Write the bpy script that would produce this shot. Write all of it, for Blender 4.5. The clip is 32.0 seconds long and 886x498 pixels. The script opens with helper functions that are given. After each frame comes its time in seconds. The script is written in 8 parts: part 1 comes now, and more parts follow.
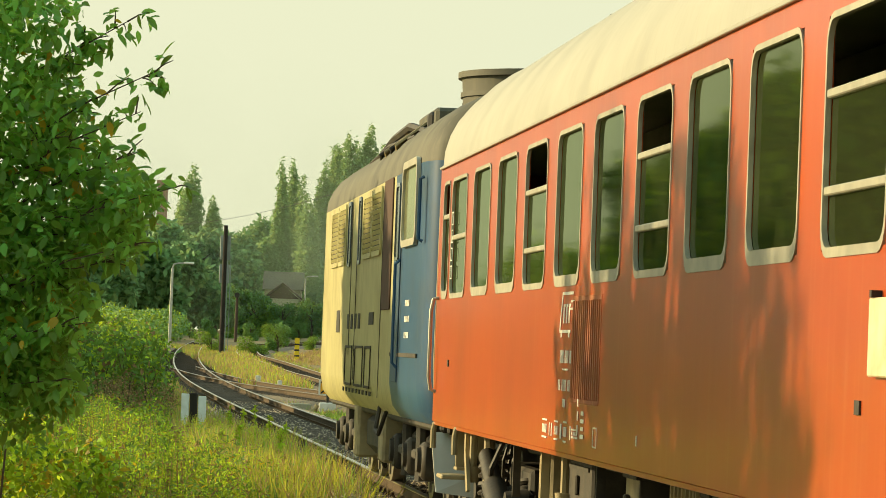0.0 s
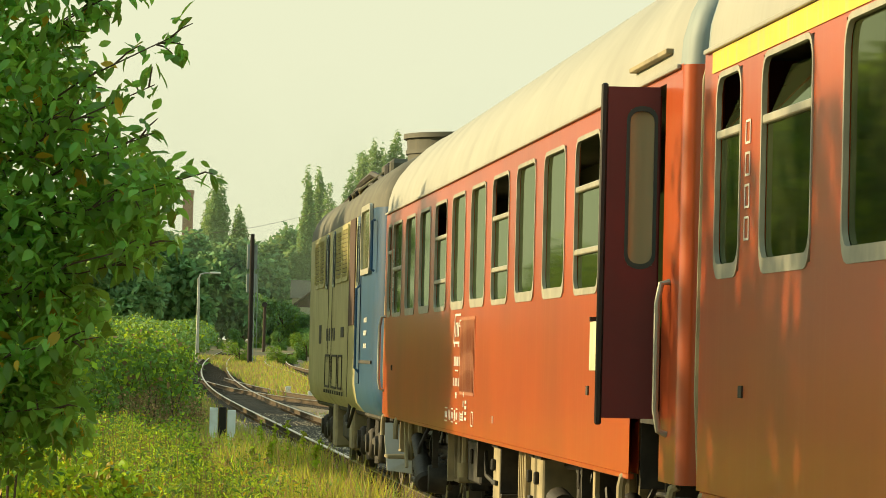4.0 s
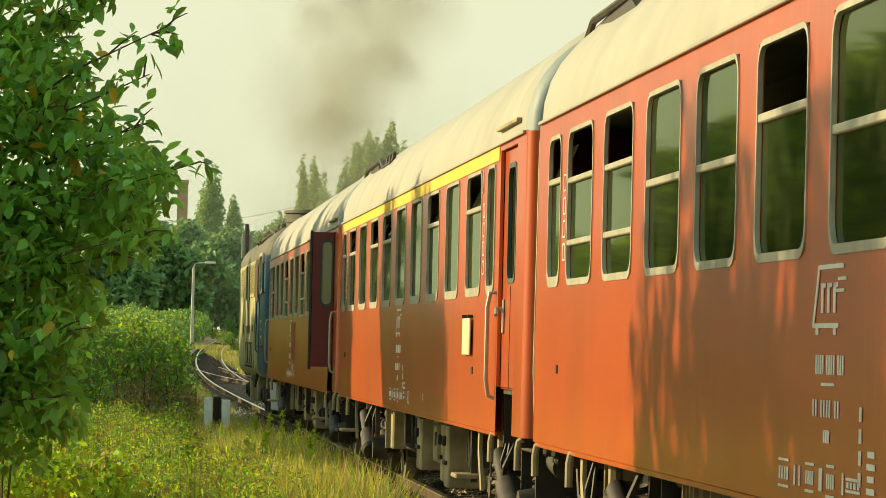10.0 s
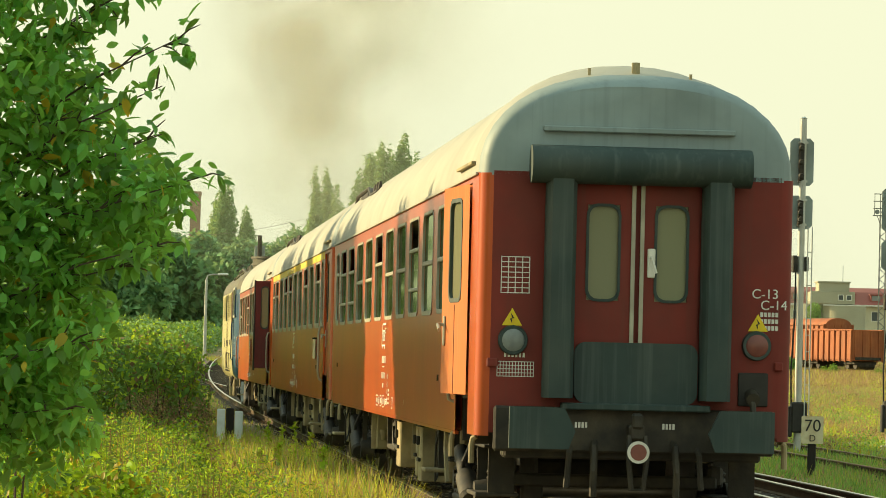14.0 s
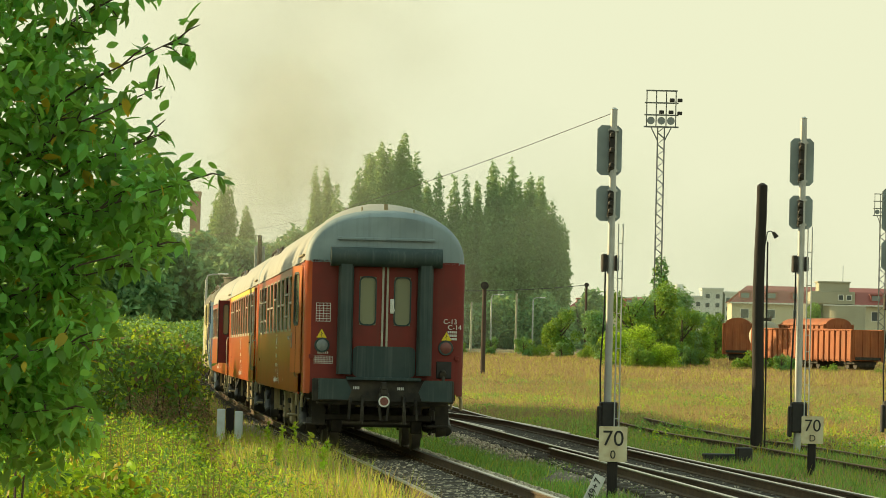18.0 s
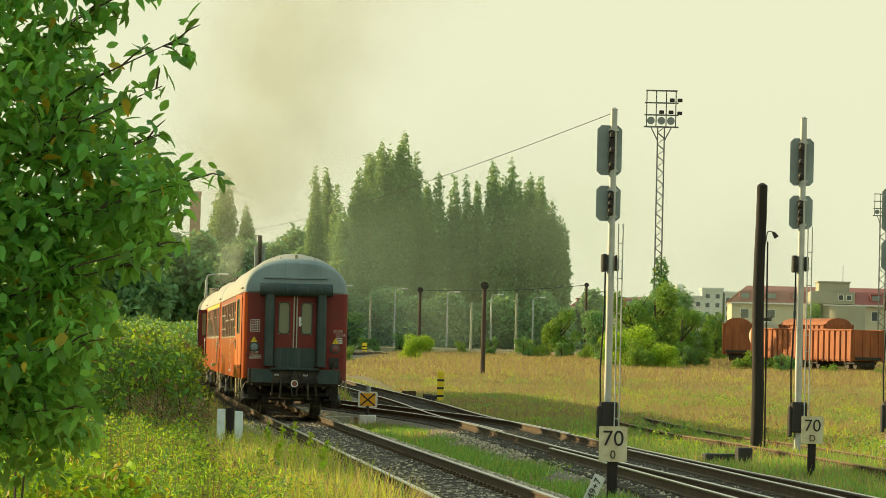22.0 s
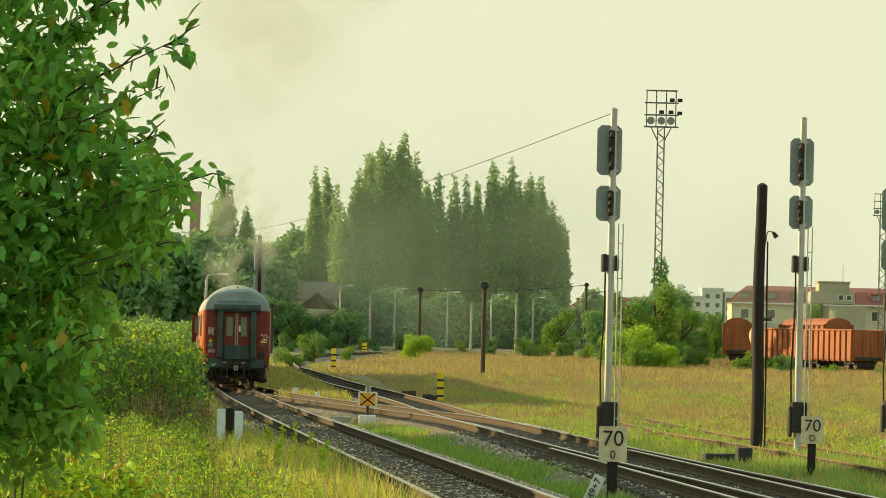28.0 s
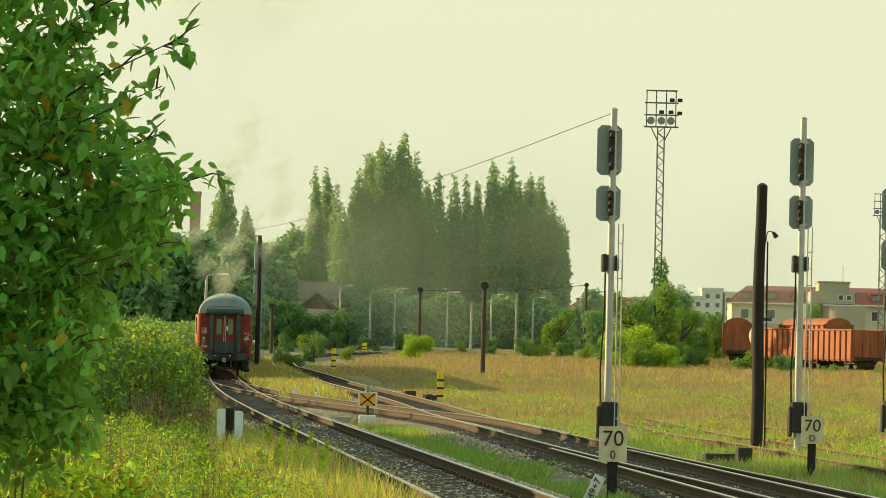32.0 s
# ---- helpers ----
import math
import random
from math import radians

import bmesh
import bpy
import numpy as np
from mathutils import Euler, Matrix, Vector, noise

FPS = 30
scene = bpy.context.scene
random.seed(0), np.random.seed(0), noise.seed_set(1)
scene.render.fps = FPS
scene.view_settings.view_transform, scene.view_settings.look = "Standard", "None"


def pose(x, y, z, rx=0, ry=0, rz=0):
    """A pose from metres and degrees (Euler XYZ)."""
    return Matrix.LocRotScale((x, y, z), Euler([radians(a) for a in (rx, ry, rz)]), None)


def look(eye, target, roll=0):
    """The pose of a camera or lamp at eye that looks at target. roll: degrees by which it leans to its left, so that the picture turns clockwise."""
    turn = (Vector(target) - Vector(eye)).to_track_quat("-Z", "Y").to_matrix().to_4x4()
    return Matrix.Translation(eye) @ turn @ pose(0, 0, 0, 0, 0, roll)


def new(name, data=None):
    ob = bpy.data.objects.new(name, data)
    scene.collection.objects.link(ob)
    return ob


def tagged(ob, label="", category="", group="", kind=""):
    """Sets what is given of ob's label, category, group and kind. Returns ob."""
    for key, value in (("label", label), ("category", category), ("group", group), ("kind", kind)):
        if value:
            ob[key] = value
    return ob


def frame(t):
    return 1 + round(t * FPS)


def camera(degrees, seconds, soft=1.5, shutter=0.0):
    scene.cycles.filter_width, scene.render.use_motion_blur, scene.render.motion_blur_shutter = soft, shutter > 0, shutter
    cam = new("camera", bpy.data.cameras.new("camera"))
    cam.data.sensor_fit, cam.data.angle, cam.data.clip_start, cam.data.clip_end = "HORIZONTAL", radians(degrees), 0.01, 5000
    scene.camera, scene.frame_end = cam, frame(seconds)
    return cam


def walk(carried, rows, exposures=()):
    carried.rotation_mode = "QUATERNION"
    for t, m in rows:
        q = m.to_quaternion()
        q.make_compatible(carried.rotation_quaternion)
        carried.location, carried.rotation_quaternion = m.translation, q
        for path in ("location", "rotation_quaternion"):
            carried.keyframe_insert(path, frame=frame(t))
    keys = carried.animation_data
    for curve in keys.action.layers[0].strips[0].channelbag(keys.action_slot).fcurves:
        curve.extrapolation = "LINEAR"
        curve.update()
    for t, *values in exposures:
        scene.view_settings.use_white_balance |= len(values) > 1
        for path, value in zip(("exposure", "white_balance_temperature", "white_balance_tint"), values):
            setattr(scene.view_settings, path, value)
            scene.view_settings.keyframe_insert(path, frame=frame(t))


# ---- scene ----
from mathutils import Quaternion

LENS = 13.5
cam = camera(LENS, 32.0, soft=0.55)

# the camera stands beside the line; it pans a little while the train passes
EYE = (0.0, 0.0, 1.67)
PITCH, ROLL = 1.662, 1.375
K = math.degrees(1 / 6625.0)


def aim(right=0.0, down=0.0, eye=EYE, lean=ROLL):
    yaw, pitch = radians(right * K), radians(PITCH + down * K)
    way = Vector((-math.sin(yaw) * math.cos(pitch), math.cos(yaw) * math.cos(pitch), math.sin(pitch)))
    return look(eye, Vector(eye) + way * 50.0, lean)


PANS = [(0.0, -60.0, -12.5), (0.5, -38.0, 2.5), (1.0, 1.5, 9.5), (1.5, 27.5, 0.9), (2.0, 14.8, 0.4), (2.5, 6.1, -0.5), (3.0, 1.2, 0.2),
        (3.5, -6.0, -0.7), (5.5, -24.8, -6.4), (6.0, -25.6, -8.8), (6.5, -31.7, -11.2), (7.0, -38.3, -13.8), (7.5, -42.9, -15.3),
        (8.0, -37.0, -16.2), (8.5, -28.8, -16.4), (9.0, -26.0, -18.4), (9.5, -24.5, -18.4), (10.0, -23.0, -19.9), (10.5, -21.5, -20.3),
        (11.0, -17.6, -21.2), (11.5, -6.3, -14.0), (12.0, -0.8, -4.2), (12.5, 0.0, 0.0), (13.0, 0.0, 0.0), (32.0, 0.0, 0.0)]
# in the first second the camera steps forward: offset from its stand, and lean
BACK = {0.0: ((0.19, -3.30, -0.03), 2.2), 0.5: ((0.11, -1.32, -0.02), 2.2)}
walk(cam, [(t, aim(r, d, tuple(Vector(EYE) + Vector(BACK.get(t, ((0, 0, 0), 0))[0])), BACK.get(t, (0, ROLL))[1])) for t, r, d in PANS],
     exposures=[(0.0, 0.05, 6400, 7), (13.0, 0.06, 6400, 7), (13.8, 0.2, 6400, 7), (14.4, 0.2, 6400, 7), (16.5, 0.08, 6400, 7), (32.0, 0.03, 6400, 7)])

# ---- light ----
SUN_TO = Vector((-0.87, 0.40, 0.28)).normalized()
world = bpy.data.worlds.new("sky")
scene.world = world
world.use_nodes = True
wt = world.node_tree
sky = wt.nodes.new("ShaderNodeTexSky")
sky.sky_type = "NISHITA"
sky.sun_disc = False
sky.sun_elevation = math.asin(SUN_TO.z)
sky.sun_rotation = math.atan2(SUN_TO.x, SUN_TO.y)
sky.air_density, sky.dust_density, sky.ozone_density = 1.0, 6.0, 1.0
haze = wt.nodes.new("ShaderNodeMixRGB")
haze.inputs["Fac"].default_value = 0.9
# hazy evening air: pale at the horizon, duller overhead
wc = wt.nodes.new("ShaderNodeTexCoord")
wz = wt.nodes.new("ShaderNodeSeparateXYZ")
wr = wt.nodes.new("ShaderNodeMapRange")
wr.interpolation_type = "SMOOTHSTEP"
wr.inputs["From Min"].default_value, wr.inputs["From Max"].default_value = 0.10, 0.60
air = wt.nodes.new("ShaderNodeMixRGB")
air.inputs["Color1"].default_value = (9.1, 9.05, 6.2, 1)
air.inputs["Color2"].default_value = (6.0, 7.8, 7.0, 1)
wt.links.new(wc.outputs["Generated"], wz.inputs["Vector"])
wt.links.new(wz.outputs["Z"], wr.inputs["Value"])
wt.links.new(wr.outputs["Result"], air.inputs["Fac"])
wt.links.new(air.outputs["Color"], haze.inputs["Color2"])
scene.cycles.transparent_max_bounces = 128
wt.links.new(sky.outputs["Color"], haze.inputs["Color1"])
bg = wt.nodes["Background"]
bg.inputs["Strength"].default_value = 0.1
wt.links.new(haze.outputs["Color"], bg.inputs["Color"])

sun_data = bpy.data.lights.new("sun", "SUN")
sun_data.energy, sun_data.angle, sun_data.color = 6.8, radians(0.9), (1.0, 0.77, 0.40)
sun = new("sun", sun_data)
sun.matrix_world = look((-60, 40, 40), Vector((-60, 40, 40)) - SUN_TO * 10)


# ---- materials ----
def material(name, c1, c2=None, scale=3.0, rough=0.7, metal=0.0, bump=0.0, bump_scale=30.0, dirt=None, dirt_scale=1.2, dirt_amount=0.5,
             streak=None, streak_amount=0.4, vary=0.0, translucent=0.0, spec=0.4, glow=None, stretch=None, glow_through=(0.50, 0.60, 0.035), coat=0.0):
    m = bpy.data.materials.new(name)
    m.use_nodes = True
    nt = m.node_tree
    n, link = nt.nodes, nt.links.new
    bsdf = n["Principled BSDF"]
    bsdf.inputs["Roughness"].default_value = rough
    bsdf.inputs["Metallic"].default_value = metal
    bsdf.inputs["Specular IOR Level"].default_value = spec
    tc = n.new("ShaderNodeTexCoord")
    mp = n.new("ShaderNodeMapping")
    link(tc.outputs["Object"], mp.inputs["Vector"])
    if stretch:
        mp.inputs["Scale"].default_value = stretch
    c2 = c2 or tuple(v * 0.8 for v in c1)

    def tex(sc, detail=6.0, vec=mp):
        t = n.new("ShaderNodeTexNoise")
        t.inputs["Scale"].default_value, t.inputs["Detail"].default_value = sc, detail
        link(vec.outputs["Vector"], t.inputs["Vector"])
        return t

    def mixer(fac, a, b, mode="MIX"):
        x = n.new("ShaderNodeMixRGB")
        x.blend_type = mode
        for sock, v in (("Fac", fac), ("Color1", a), ("Color2", b)):
            if isinstance(v, bpy.types.NodeSocket):
                link(v, x.inputs[sock])
            elif isinstance(v, tuple):
                x.inputs[sock].default_value = (*v, 1)
            else:
                x.inputs[sock].default_value = v
        return x.outputs["Color"]

    def ramp(sock, lo, hi, top=1.0):
        r = n.new("ShaderNodeMapRange")
        r.inputs["From Min"].default_value, r.inputs["From Max"].default_value, r.inputs["To Max"].default_value = lo, hi, top
        link(sock, r.inputs["Value"])
        return r.outputs["Result"]

    col = mixer(ramp(tex(scale).outputs["Fac"], 0.3, 0.7), c1, c2)
    if dirt:
        col = mixer(ramp(tex(dirt_scale, 8.0).outputs["Fac"], 0.45, 0.72, dirt_amount), col, dirt)
    if streak:
        ms = n.new("ShaderNodeMapping")
        ms.inputs["Scale"].default_value = (9.0, 9.0, 0.35)
        link(tc.outputs["Object"], ms.inputs["Vector"])
        col = mixer(ramp(tex(1.6, 4.0, ms).outputs["Fac"], 0.52, 0.75, streak_amount), col, streak)
    if vary:
        oi = n.new("ShaderNodeObjectInfo")
        geo = n.new("ShaderNodeNewGeometry")
        add = n.new("ShaderNodeMath")
        add.operation = "ADD"
        link(oi.outputs["Random"], add.inputs[0])
        link(geo.outputs["Random Per Island"], add.inputs[1])
        half = n.new("ShaderNodeMath")
        half.operation = "FRACT"
        link(add.outputs[0], half.inputs[0])
        hsv = n.new("ShaderNodeHueSaturation")
        link(ramp(half.outputs[0], 0.0, 1.0, 1.0), hsv.inputs["Fac"])
        mr = n.new("ShaderNodeMapRange")
        mr.inputs["To Min"].default_value, mr.inputs["To Max"].default_value = 1.0 - vary, 1.0 + vary
        link(half.outputs[0], mr.inputs["Value"])
        link(mr.outputs["Result"], hsv.inputs["Value"])
        hsv.inputs["Fac"].default_value = 1.0
        for l in list(hsv.inputs["Fac"].links):
            nt.links.remove(l)
        link(col, hsv.inputs["Color"])
        col = hsv.outputs["Color"]
    link(col, bsdf.inputs["Base Color"])
    if bump:
        b = n.new("ShaderNodeBump")
        b.inputs["Strength"].default_value, b.inputs["Distance"].default_value = bump, 0.02
        link(tex(bump_scale, 4.0).outputs["Fac"], b.inputs["Height"])
        link(b.outputs["Normal"], bsdf.inputs["Normal"])
    if translucent:
        tr = n.new("ShaderNodeBsdfTranslucent")
        link(mixer(0.55, col, glow_through, "MIX"), tr.inputs["Color"])
        mx = n.new("ShaderNodeMixShader")
        mx.inputs["Fac"].default_value = translucent
        link(bsdf.outputs["BSDF"], mx.inputs[1])
        link(tr.outputs["BSDF"], mx.inputs[2])
        link(mx.outputs["Shader"], n["Material Output"].inputs["Surface"])
    if coat:
        bsdf.inputs["Coat Weight"].default_value, bsdf.inputs["Coat Roughness"].default_value = coat, 0.12
    if glow:
        bsdf.inputs["Emission Color"].default_value = (*glow[:3], 1)
        bsdf.inputs["Emission Strength"].default_value = glow[3]
    return m


def glass(name, tint, rough=0.04, clear=0.75, dusty=(0.13, 0.14, 0.08)):
    """A pane: mirror-like gloss by the angle over tinted see-through; dusty: diffuse colour, for dust and, on pale
    panes, sky brightness.
    """
    m = bpy.data.materials.new(name)
    m.use_nodes = True
    n, link = m.node_tree.nodes, m.node_tree.links.new
    n.remove(n["Principled BSDF"])
    tr, df, gl = n.new("ShaderNodeBsdfTransparent"), n.new("ShaderNodeBsdfDiffuse"), n.new("ShaderNodeBsdfGlossy")
    tr.inputs["Color"].default_value = (*tint, 1)
    df.inputs["Color"].default_value = (*dusty, 1)
    gl.inputs["Roughness"].default_value = rough
    gl.inputs["Color"].default_value = (0.60, 0.68, 0.46, 1)
    fr = n.new("ShaderNodeFresnel")
    fr.inputs["IOR"].default_value = 1.36
    dust, mix = n.new("ShaderNodeMixShader"), n.new("ShaderNodeMixShader")
    dust.inputs["Fac"].default_value = clear
    link(df.outputs["BSDF"], dust.inputs[1])
    link(tr.outputs["BSDF"], dust.inputs[2])
    link(fr.outputs["Fac"], mix.inputs["Fac"])
    link(dust.outputs["Shader"], mix.inputs[1])
    link(gl.outputs["BSDF"], mix.inputs[2])
    link(mix.outputs["Shader"], n["Material Output"].inputs["Surface"])
    return m


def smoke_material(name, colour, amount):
    """Thin smoke, also distance haze: each soft sheet fades out from its middle."""
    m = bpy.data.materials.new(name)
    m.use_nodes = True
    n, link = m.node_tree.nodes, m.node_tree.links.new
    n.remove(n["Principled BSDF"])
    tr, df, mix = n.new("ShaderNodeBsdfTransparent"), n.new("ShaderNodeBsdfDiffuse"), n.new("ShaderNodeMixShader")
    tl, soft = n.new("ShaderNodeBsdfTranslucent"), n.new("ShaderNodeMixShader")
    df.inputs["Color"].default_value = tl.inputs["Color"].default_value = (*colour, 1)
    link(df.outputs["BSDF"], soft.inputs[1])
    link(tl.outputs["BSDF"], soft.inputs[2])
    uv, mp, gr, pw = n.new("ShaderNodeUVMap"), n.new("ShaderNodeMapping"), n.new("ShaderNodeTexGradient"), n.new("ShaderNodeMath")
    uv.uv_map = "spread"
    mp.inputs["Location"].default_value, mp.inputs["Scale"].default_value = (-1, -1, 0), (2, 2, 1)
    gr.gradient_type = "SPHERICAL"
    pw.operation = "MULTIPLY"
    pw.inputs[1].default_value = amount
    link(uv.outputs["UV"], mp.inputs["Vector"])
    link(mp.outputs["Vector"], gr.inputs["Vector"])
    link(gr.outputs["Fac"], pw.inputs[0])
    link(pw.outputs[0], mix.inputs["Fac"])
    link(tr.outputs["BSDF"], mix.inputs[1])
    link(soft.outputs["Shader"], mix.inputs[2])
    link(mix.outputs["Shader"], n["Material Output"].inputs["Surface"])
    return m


M = {}
M["red"] = material("coach_red_paint", (0.52, 0.078, 0.007), (0.42, 0.060, 0.007), 0.9, 0.30, spec=0.40, dirt=(0.30, 0.058, 0.013), dirt_scale=0.55, dirt_amount=0.6,
                    streak=(0.50, 0.17, 0.06), streak_amount=0.26, bump=0.06, bump_scale=2.0, coat=0.22)
# dirty end red, darkened for faces turned away from the sun
M["red_end"] = material("coach_end_shaded_red", (0.22, 0.034, 0.024), (0.17, 0.027, 0.020), 2.0, 0.55, spec=0.25, dirt=(0.10, 0.036, 0.028), dirt_scale=1.6, dirt_amount=0.5,
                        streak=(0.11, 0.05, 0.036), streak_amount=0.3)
M["maroon"] = material("door_maroon_paint", (0.14, 0.012, 0.014), (0.10, 0.010, 0.012), 3.0, 0.4, dirt=(0.06, 0.02, 0.02), dirt_amount=0.4)
# side red made paler orange for the light caught by the open leaf
M["door_orange"] = material("sunlit_orange_door", (0.60, 0.165, 0.035), (0.52, 0.135, 0.03), 2.0, 0.4, spec=0.35, dirt=(0.45, 0.15, 0.05), dirt_amount=0.5, streak=(0.6, 0.33, 0.12), streak_amount=0.3)
M["roof"] = material("roof_pale_grey_paint", (0.38, 0.37, 0.31), (0.32, 0.315, 0.27), 1.2, 0.65, dirt=(0.22, 0.215, 0.18), dirt_scale=1.0, dirt_amount=0.5,
                     streak=(0.30, 0.28, 0.22), streak_amount=0.35)
M["roof_end"] = material("roof_end_blue_grey_paint", (0.27, 0.33, 0.33), (0.22, 0.28, 0.28), 1.6, 0.6, dirt=(0.12, 0.15, 0.15), dirt_amount=0.5, streak=(0.13, 0.15, 0.15), streak_amount=0.35)
M["yellow"] = material("yellow_stripe_paint", (0.78, 0.56, 0.03), (0.68, 0.48, 0.03), 2.0, 0.5, dirt=(0.46, 0.42, 0.10), dirt_amount=0.75, streak=(0.50, 0.40, 0.22), streak_amount=0.7)
M["alu"] = material("dull_aluminium", (0.45, 0.43, 0.34), (0.34, 0.33, 0.27), 6.0, 0.45, 0.35, dirt=(0.20, 0.19, 0.15), dirt_scale=5.0, dirt_amount=0.45)
M["pane"] = glass("window_glass", (0.42, 0.50, 0.36), 0.035, 0.66, (0.085, 0.105, 0.045))
# bright diffuse colour stands in for sky reflected and seen through
M["pane_clear"] = glass("pale_sky_glass", (0.60, 0.64, 0.50), 0.06, 0.45, (0.42, 0.42, 0.27))
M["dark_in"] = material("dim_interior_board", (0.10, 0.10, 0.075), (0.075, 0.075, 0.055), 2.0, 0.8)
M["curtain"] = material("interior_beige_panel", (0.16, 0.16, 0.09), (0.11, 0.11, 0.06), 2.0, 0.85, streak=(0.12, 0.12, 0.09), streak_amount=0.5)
M["rubber"] = material("green_black_rubber", (0.030, 0.054, 0.050), (0.022, 0.040, 0.038), 3.0, 0.6, dirt=(0.085, 0.10, 0.085), dirt_amount=0.5, streak=(0.12, 0.145, 0.13), streak_amount=0.4)
M["under"] = material("grimy_running_gear", (0.020, 0.018, 0.014), (0.034, 0.028, 0.019), 6.0, 0.65, dirt=(0.10, 0.08, 0.05), dirt_scale=3.0, dirt_amount=0.5, bump=0.2, bump_scale=25)
# dusty gear; sunlight on the lit pieces is also put into this paler colour
M["under_pale"] = material("dusty_sunlit_equipment", (0.42, 0.34, 0.185), (0.30, 0.25, 0.14), 4.0, 0.7, dirt=(0.08, 0.065, 0.04), dirt_scale=3.0, dirt_amount=0.6, bump=0.1)
M["steel"] = material("worn_steel", (0.30, 0.28, 0.25), (0.22, 0.20, 0.17), 8.0, 0.4, 0.8)
M["white"] = material("white_paint", (0.80, 0.79, 0.72), (0.70, 0.69, 0.62), 5.0, 0.6, dirt=(0.45, 0.42, 0.34), dirt_scale=4.0, dirt_amount=0.5)
M["board_white"] = material("bluish_white_board_paint", (0.84, 0.90, 0.90), (0.76, 0.83, 0.83), 6.0, 0.5, dirt=(0.5, 0.5, 0.46), dirt_scale=5.0, dirt_amount=0.4)
M["black"] = material("black_paint", (0.018, 0.017, 0.015), (0.03, 0.028, 0.024), 6.0, 0.6)
M["warn"] = material("warning_yellow", (0.85, 0.62, 0.02), (0.75, 0.54, 0.02), 5.0, 0.5)
M["orange"] = material("sign_orange", (0.85, 0.42, 0.02), (0.75, 0.36, 0.02), 5.0, 0.5)
M["lamp_glass"] = material("grey_lamp_glass", (0.25, 0.28, 0.27), (0.18, 0.20, 0.20), 12.0, 0.2)
M["lamp_red"] = material("red_lamp_glass", (0.24, 0.08, 0.06), (0.18, 0.06, 0.05), 12.0, 0.25)
M["cream"] = material("loco_cream_paint", (0.52, 0.47, 0.22), (0.44, 0.40, 0.19), 1.4, 0.5, dirt=(0.25, 0.20, 0.075), dirt_scale=1.2, dirt_amount=0.6, streak=(0.13, 0.10, 0.045), streak_amount=0.55)
M["blue"] = material("loco_blue_paint", (0.028, 0.10, 0.215), (0.022, 0.08, 0.17), 1.6, 0.35, dirt=(0.05, 0.065, 0.075), dirt_amount=0.6, streak=(0.13, 0.17, 0.18), streak_amount=0.25)
M["loco_roof"] = material("sooty_loco_roof", (0.13, 0.125, 0.085), (0.085, 0.082, 0.058), 1.5, 0.7, dirt=(0.025, 0.025, 0.02), dirt_amount=0.7, streak=(0.20, 0.18, 0.10), streak_amount=0.3)
M["rust"] = material("rusty_rail_web", (0.085, 0.052, 0.023), (0.055, 0.035, 0.016), 12.0, 0.85, dirt=(0.14, 0.09, 0.038), dirt_scale=4.0, dirt_amount=0.5)
M["rail_top"] = material("polished_rail_head", (0.50, 0.47, 0.42), (0.40, 0.36, 0.30), 10.0, 0.28, 0.9)
M["rail_rusty_top"] = material("rusty_rail_head", (0.26, 0.15, 0.075), (0.20, 0.11, 0.06), 10.0, 0.6, 0.4)
M["sleeper"] = material("old_sleeper", (0.085, 0.068, 0.048), (0.058, 0.047, 0.034), 6.0, 0.9, bump=0.3, bump_scale=18, vary=0.25)
M["stone"] = material("ballast_stone", (0.50, 0.42, 0.29), (0.34, 0.28, 0.19), 9.0, 0.9, vary=0.45)
M["ballast"] = material("ballast_bed", (0.25, 0.205, 0.14), (0.14, 0.115, 0.078), 14.0, 0.95, bump=0.9, bump_scale=22, dirt=(0.075, 0.06, 0.038), dirt_scale=0.6, dirt_amount=0.6)
M["soil"] = material("dry_grassy_soil", (0.26, 0.185, 0.095), (0.18, 0.15, 0.06), 0.25, 0.95, bump=0.8, bump_scale=3.0, dirt=(0.06, 0.10, 0.025), dirt_scale=0.06, dirt_amount=0.7)
M["leaf"] = material("glossy_tree_leaf", (0.12, 0.37, 0.080), (0.19, 0.44, 0.080), 1.5, 0.36, vary=0.6, translucent=0.52, spec=0.4, glow_through=(0.50, 0.68, 0.06))
M["leaf_yellow"] = material("yellowing_leaf", (0.48, 0.34, 0.03), (0.40, 0.33, 0.03), 1.5, 0.5, vary=0.3, translucent=0.5, glow_through=(0.75, 0.55, 0.03))
M["weed"] = material("weed_leaf", (0.30, 0.54, 0.035), (0.48, 0.60, 0.035), 0.6, 0.6, vary=0.5, translucent=0.5)
M["weed_dark"] = material("shrub_leaf", (0.075, 0.215, 0.045), (0.115, 0.25, 0.045), 0.4, 0.6, vary=0.5, translucent=0.3)
M["weed_brown"] = material("withered_weed", (0.32, 0.21, 0.10), (0.22, 0.15, 0.07), 0.7, 0.8, vary=0.35, translucent=0.2, glow_through=(0.4, 0.28, 0.1))
M["grass_dry"] = material("dry_grass", (0.54, 0.37, 0.165), (0.40, 0.26, 0.125), 0.10, 0.85, vary=0.25, translucent=0.25, dirt=(0.28, 0.17, 0.095), dirt_scale=0.07, dirt_amount=0.8, glow_through=(0.50, 0.36, 0.17))
M["grass_green"] = material("green_grass", (0.20, 0.44, 0.06), (0.26, 0.41, 0.07), 0.3, 0.7, vary=0.35, translucent=0.4, glow_through=(0.32, 0.50, 0.09), dirt=(0.30, 0.26, 0.11), dirt_scale=0.8, dirt_amount=0.5)
M["grass_mid"] = material("yellow_green_grass", (0.46, 0.48, 0.07), (0.38, 0.42, 0.06), 0.3, 0.75, vary=0.3, translucent=0.5, glow_through=(0.62, 0.58, 0.06))
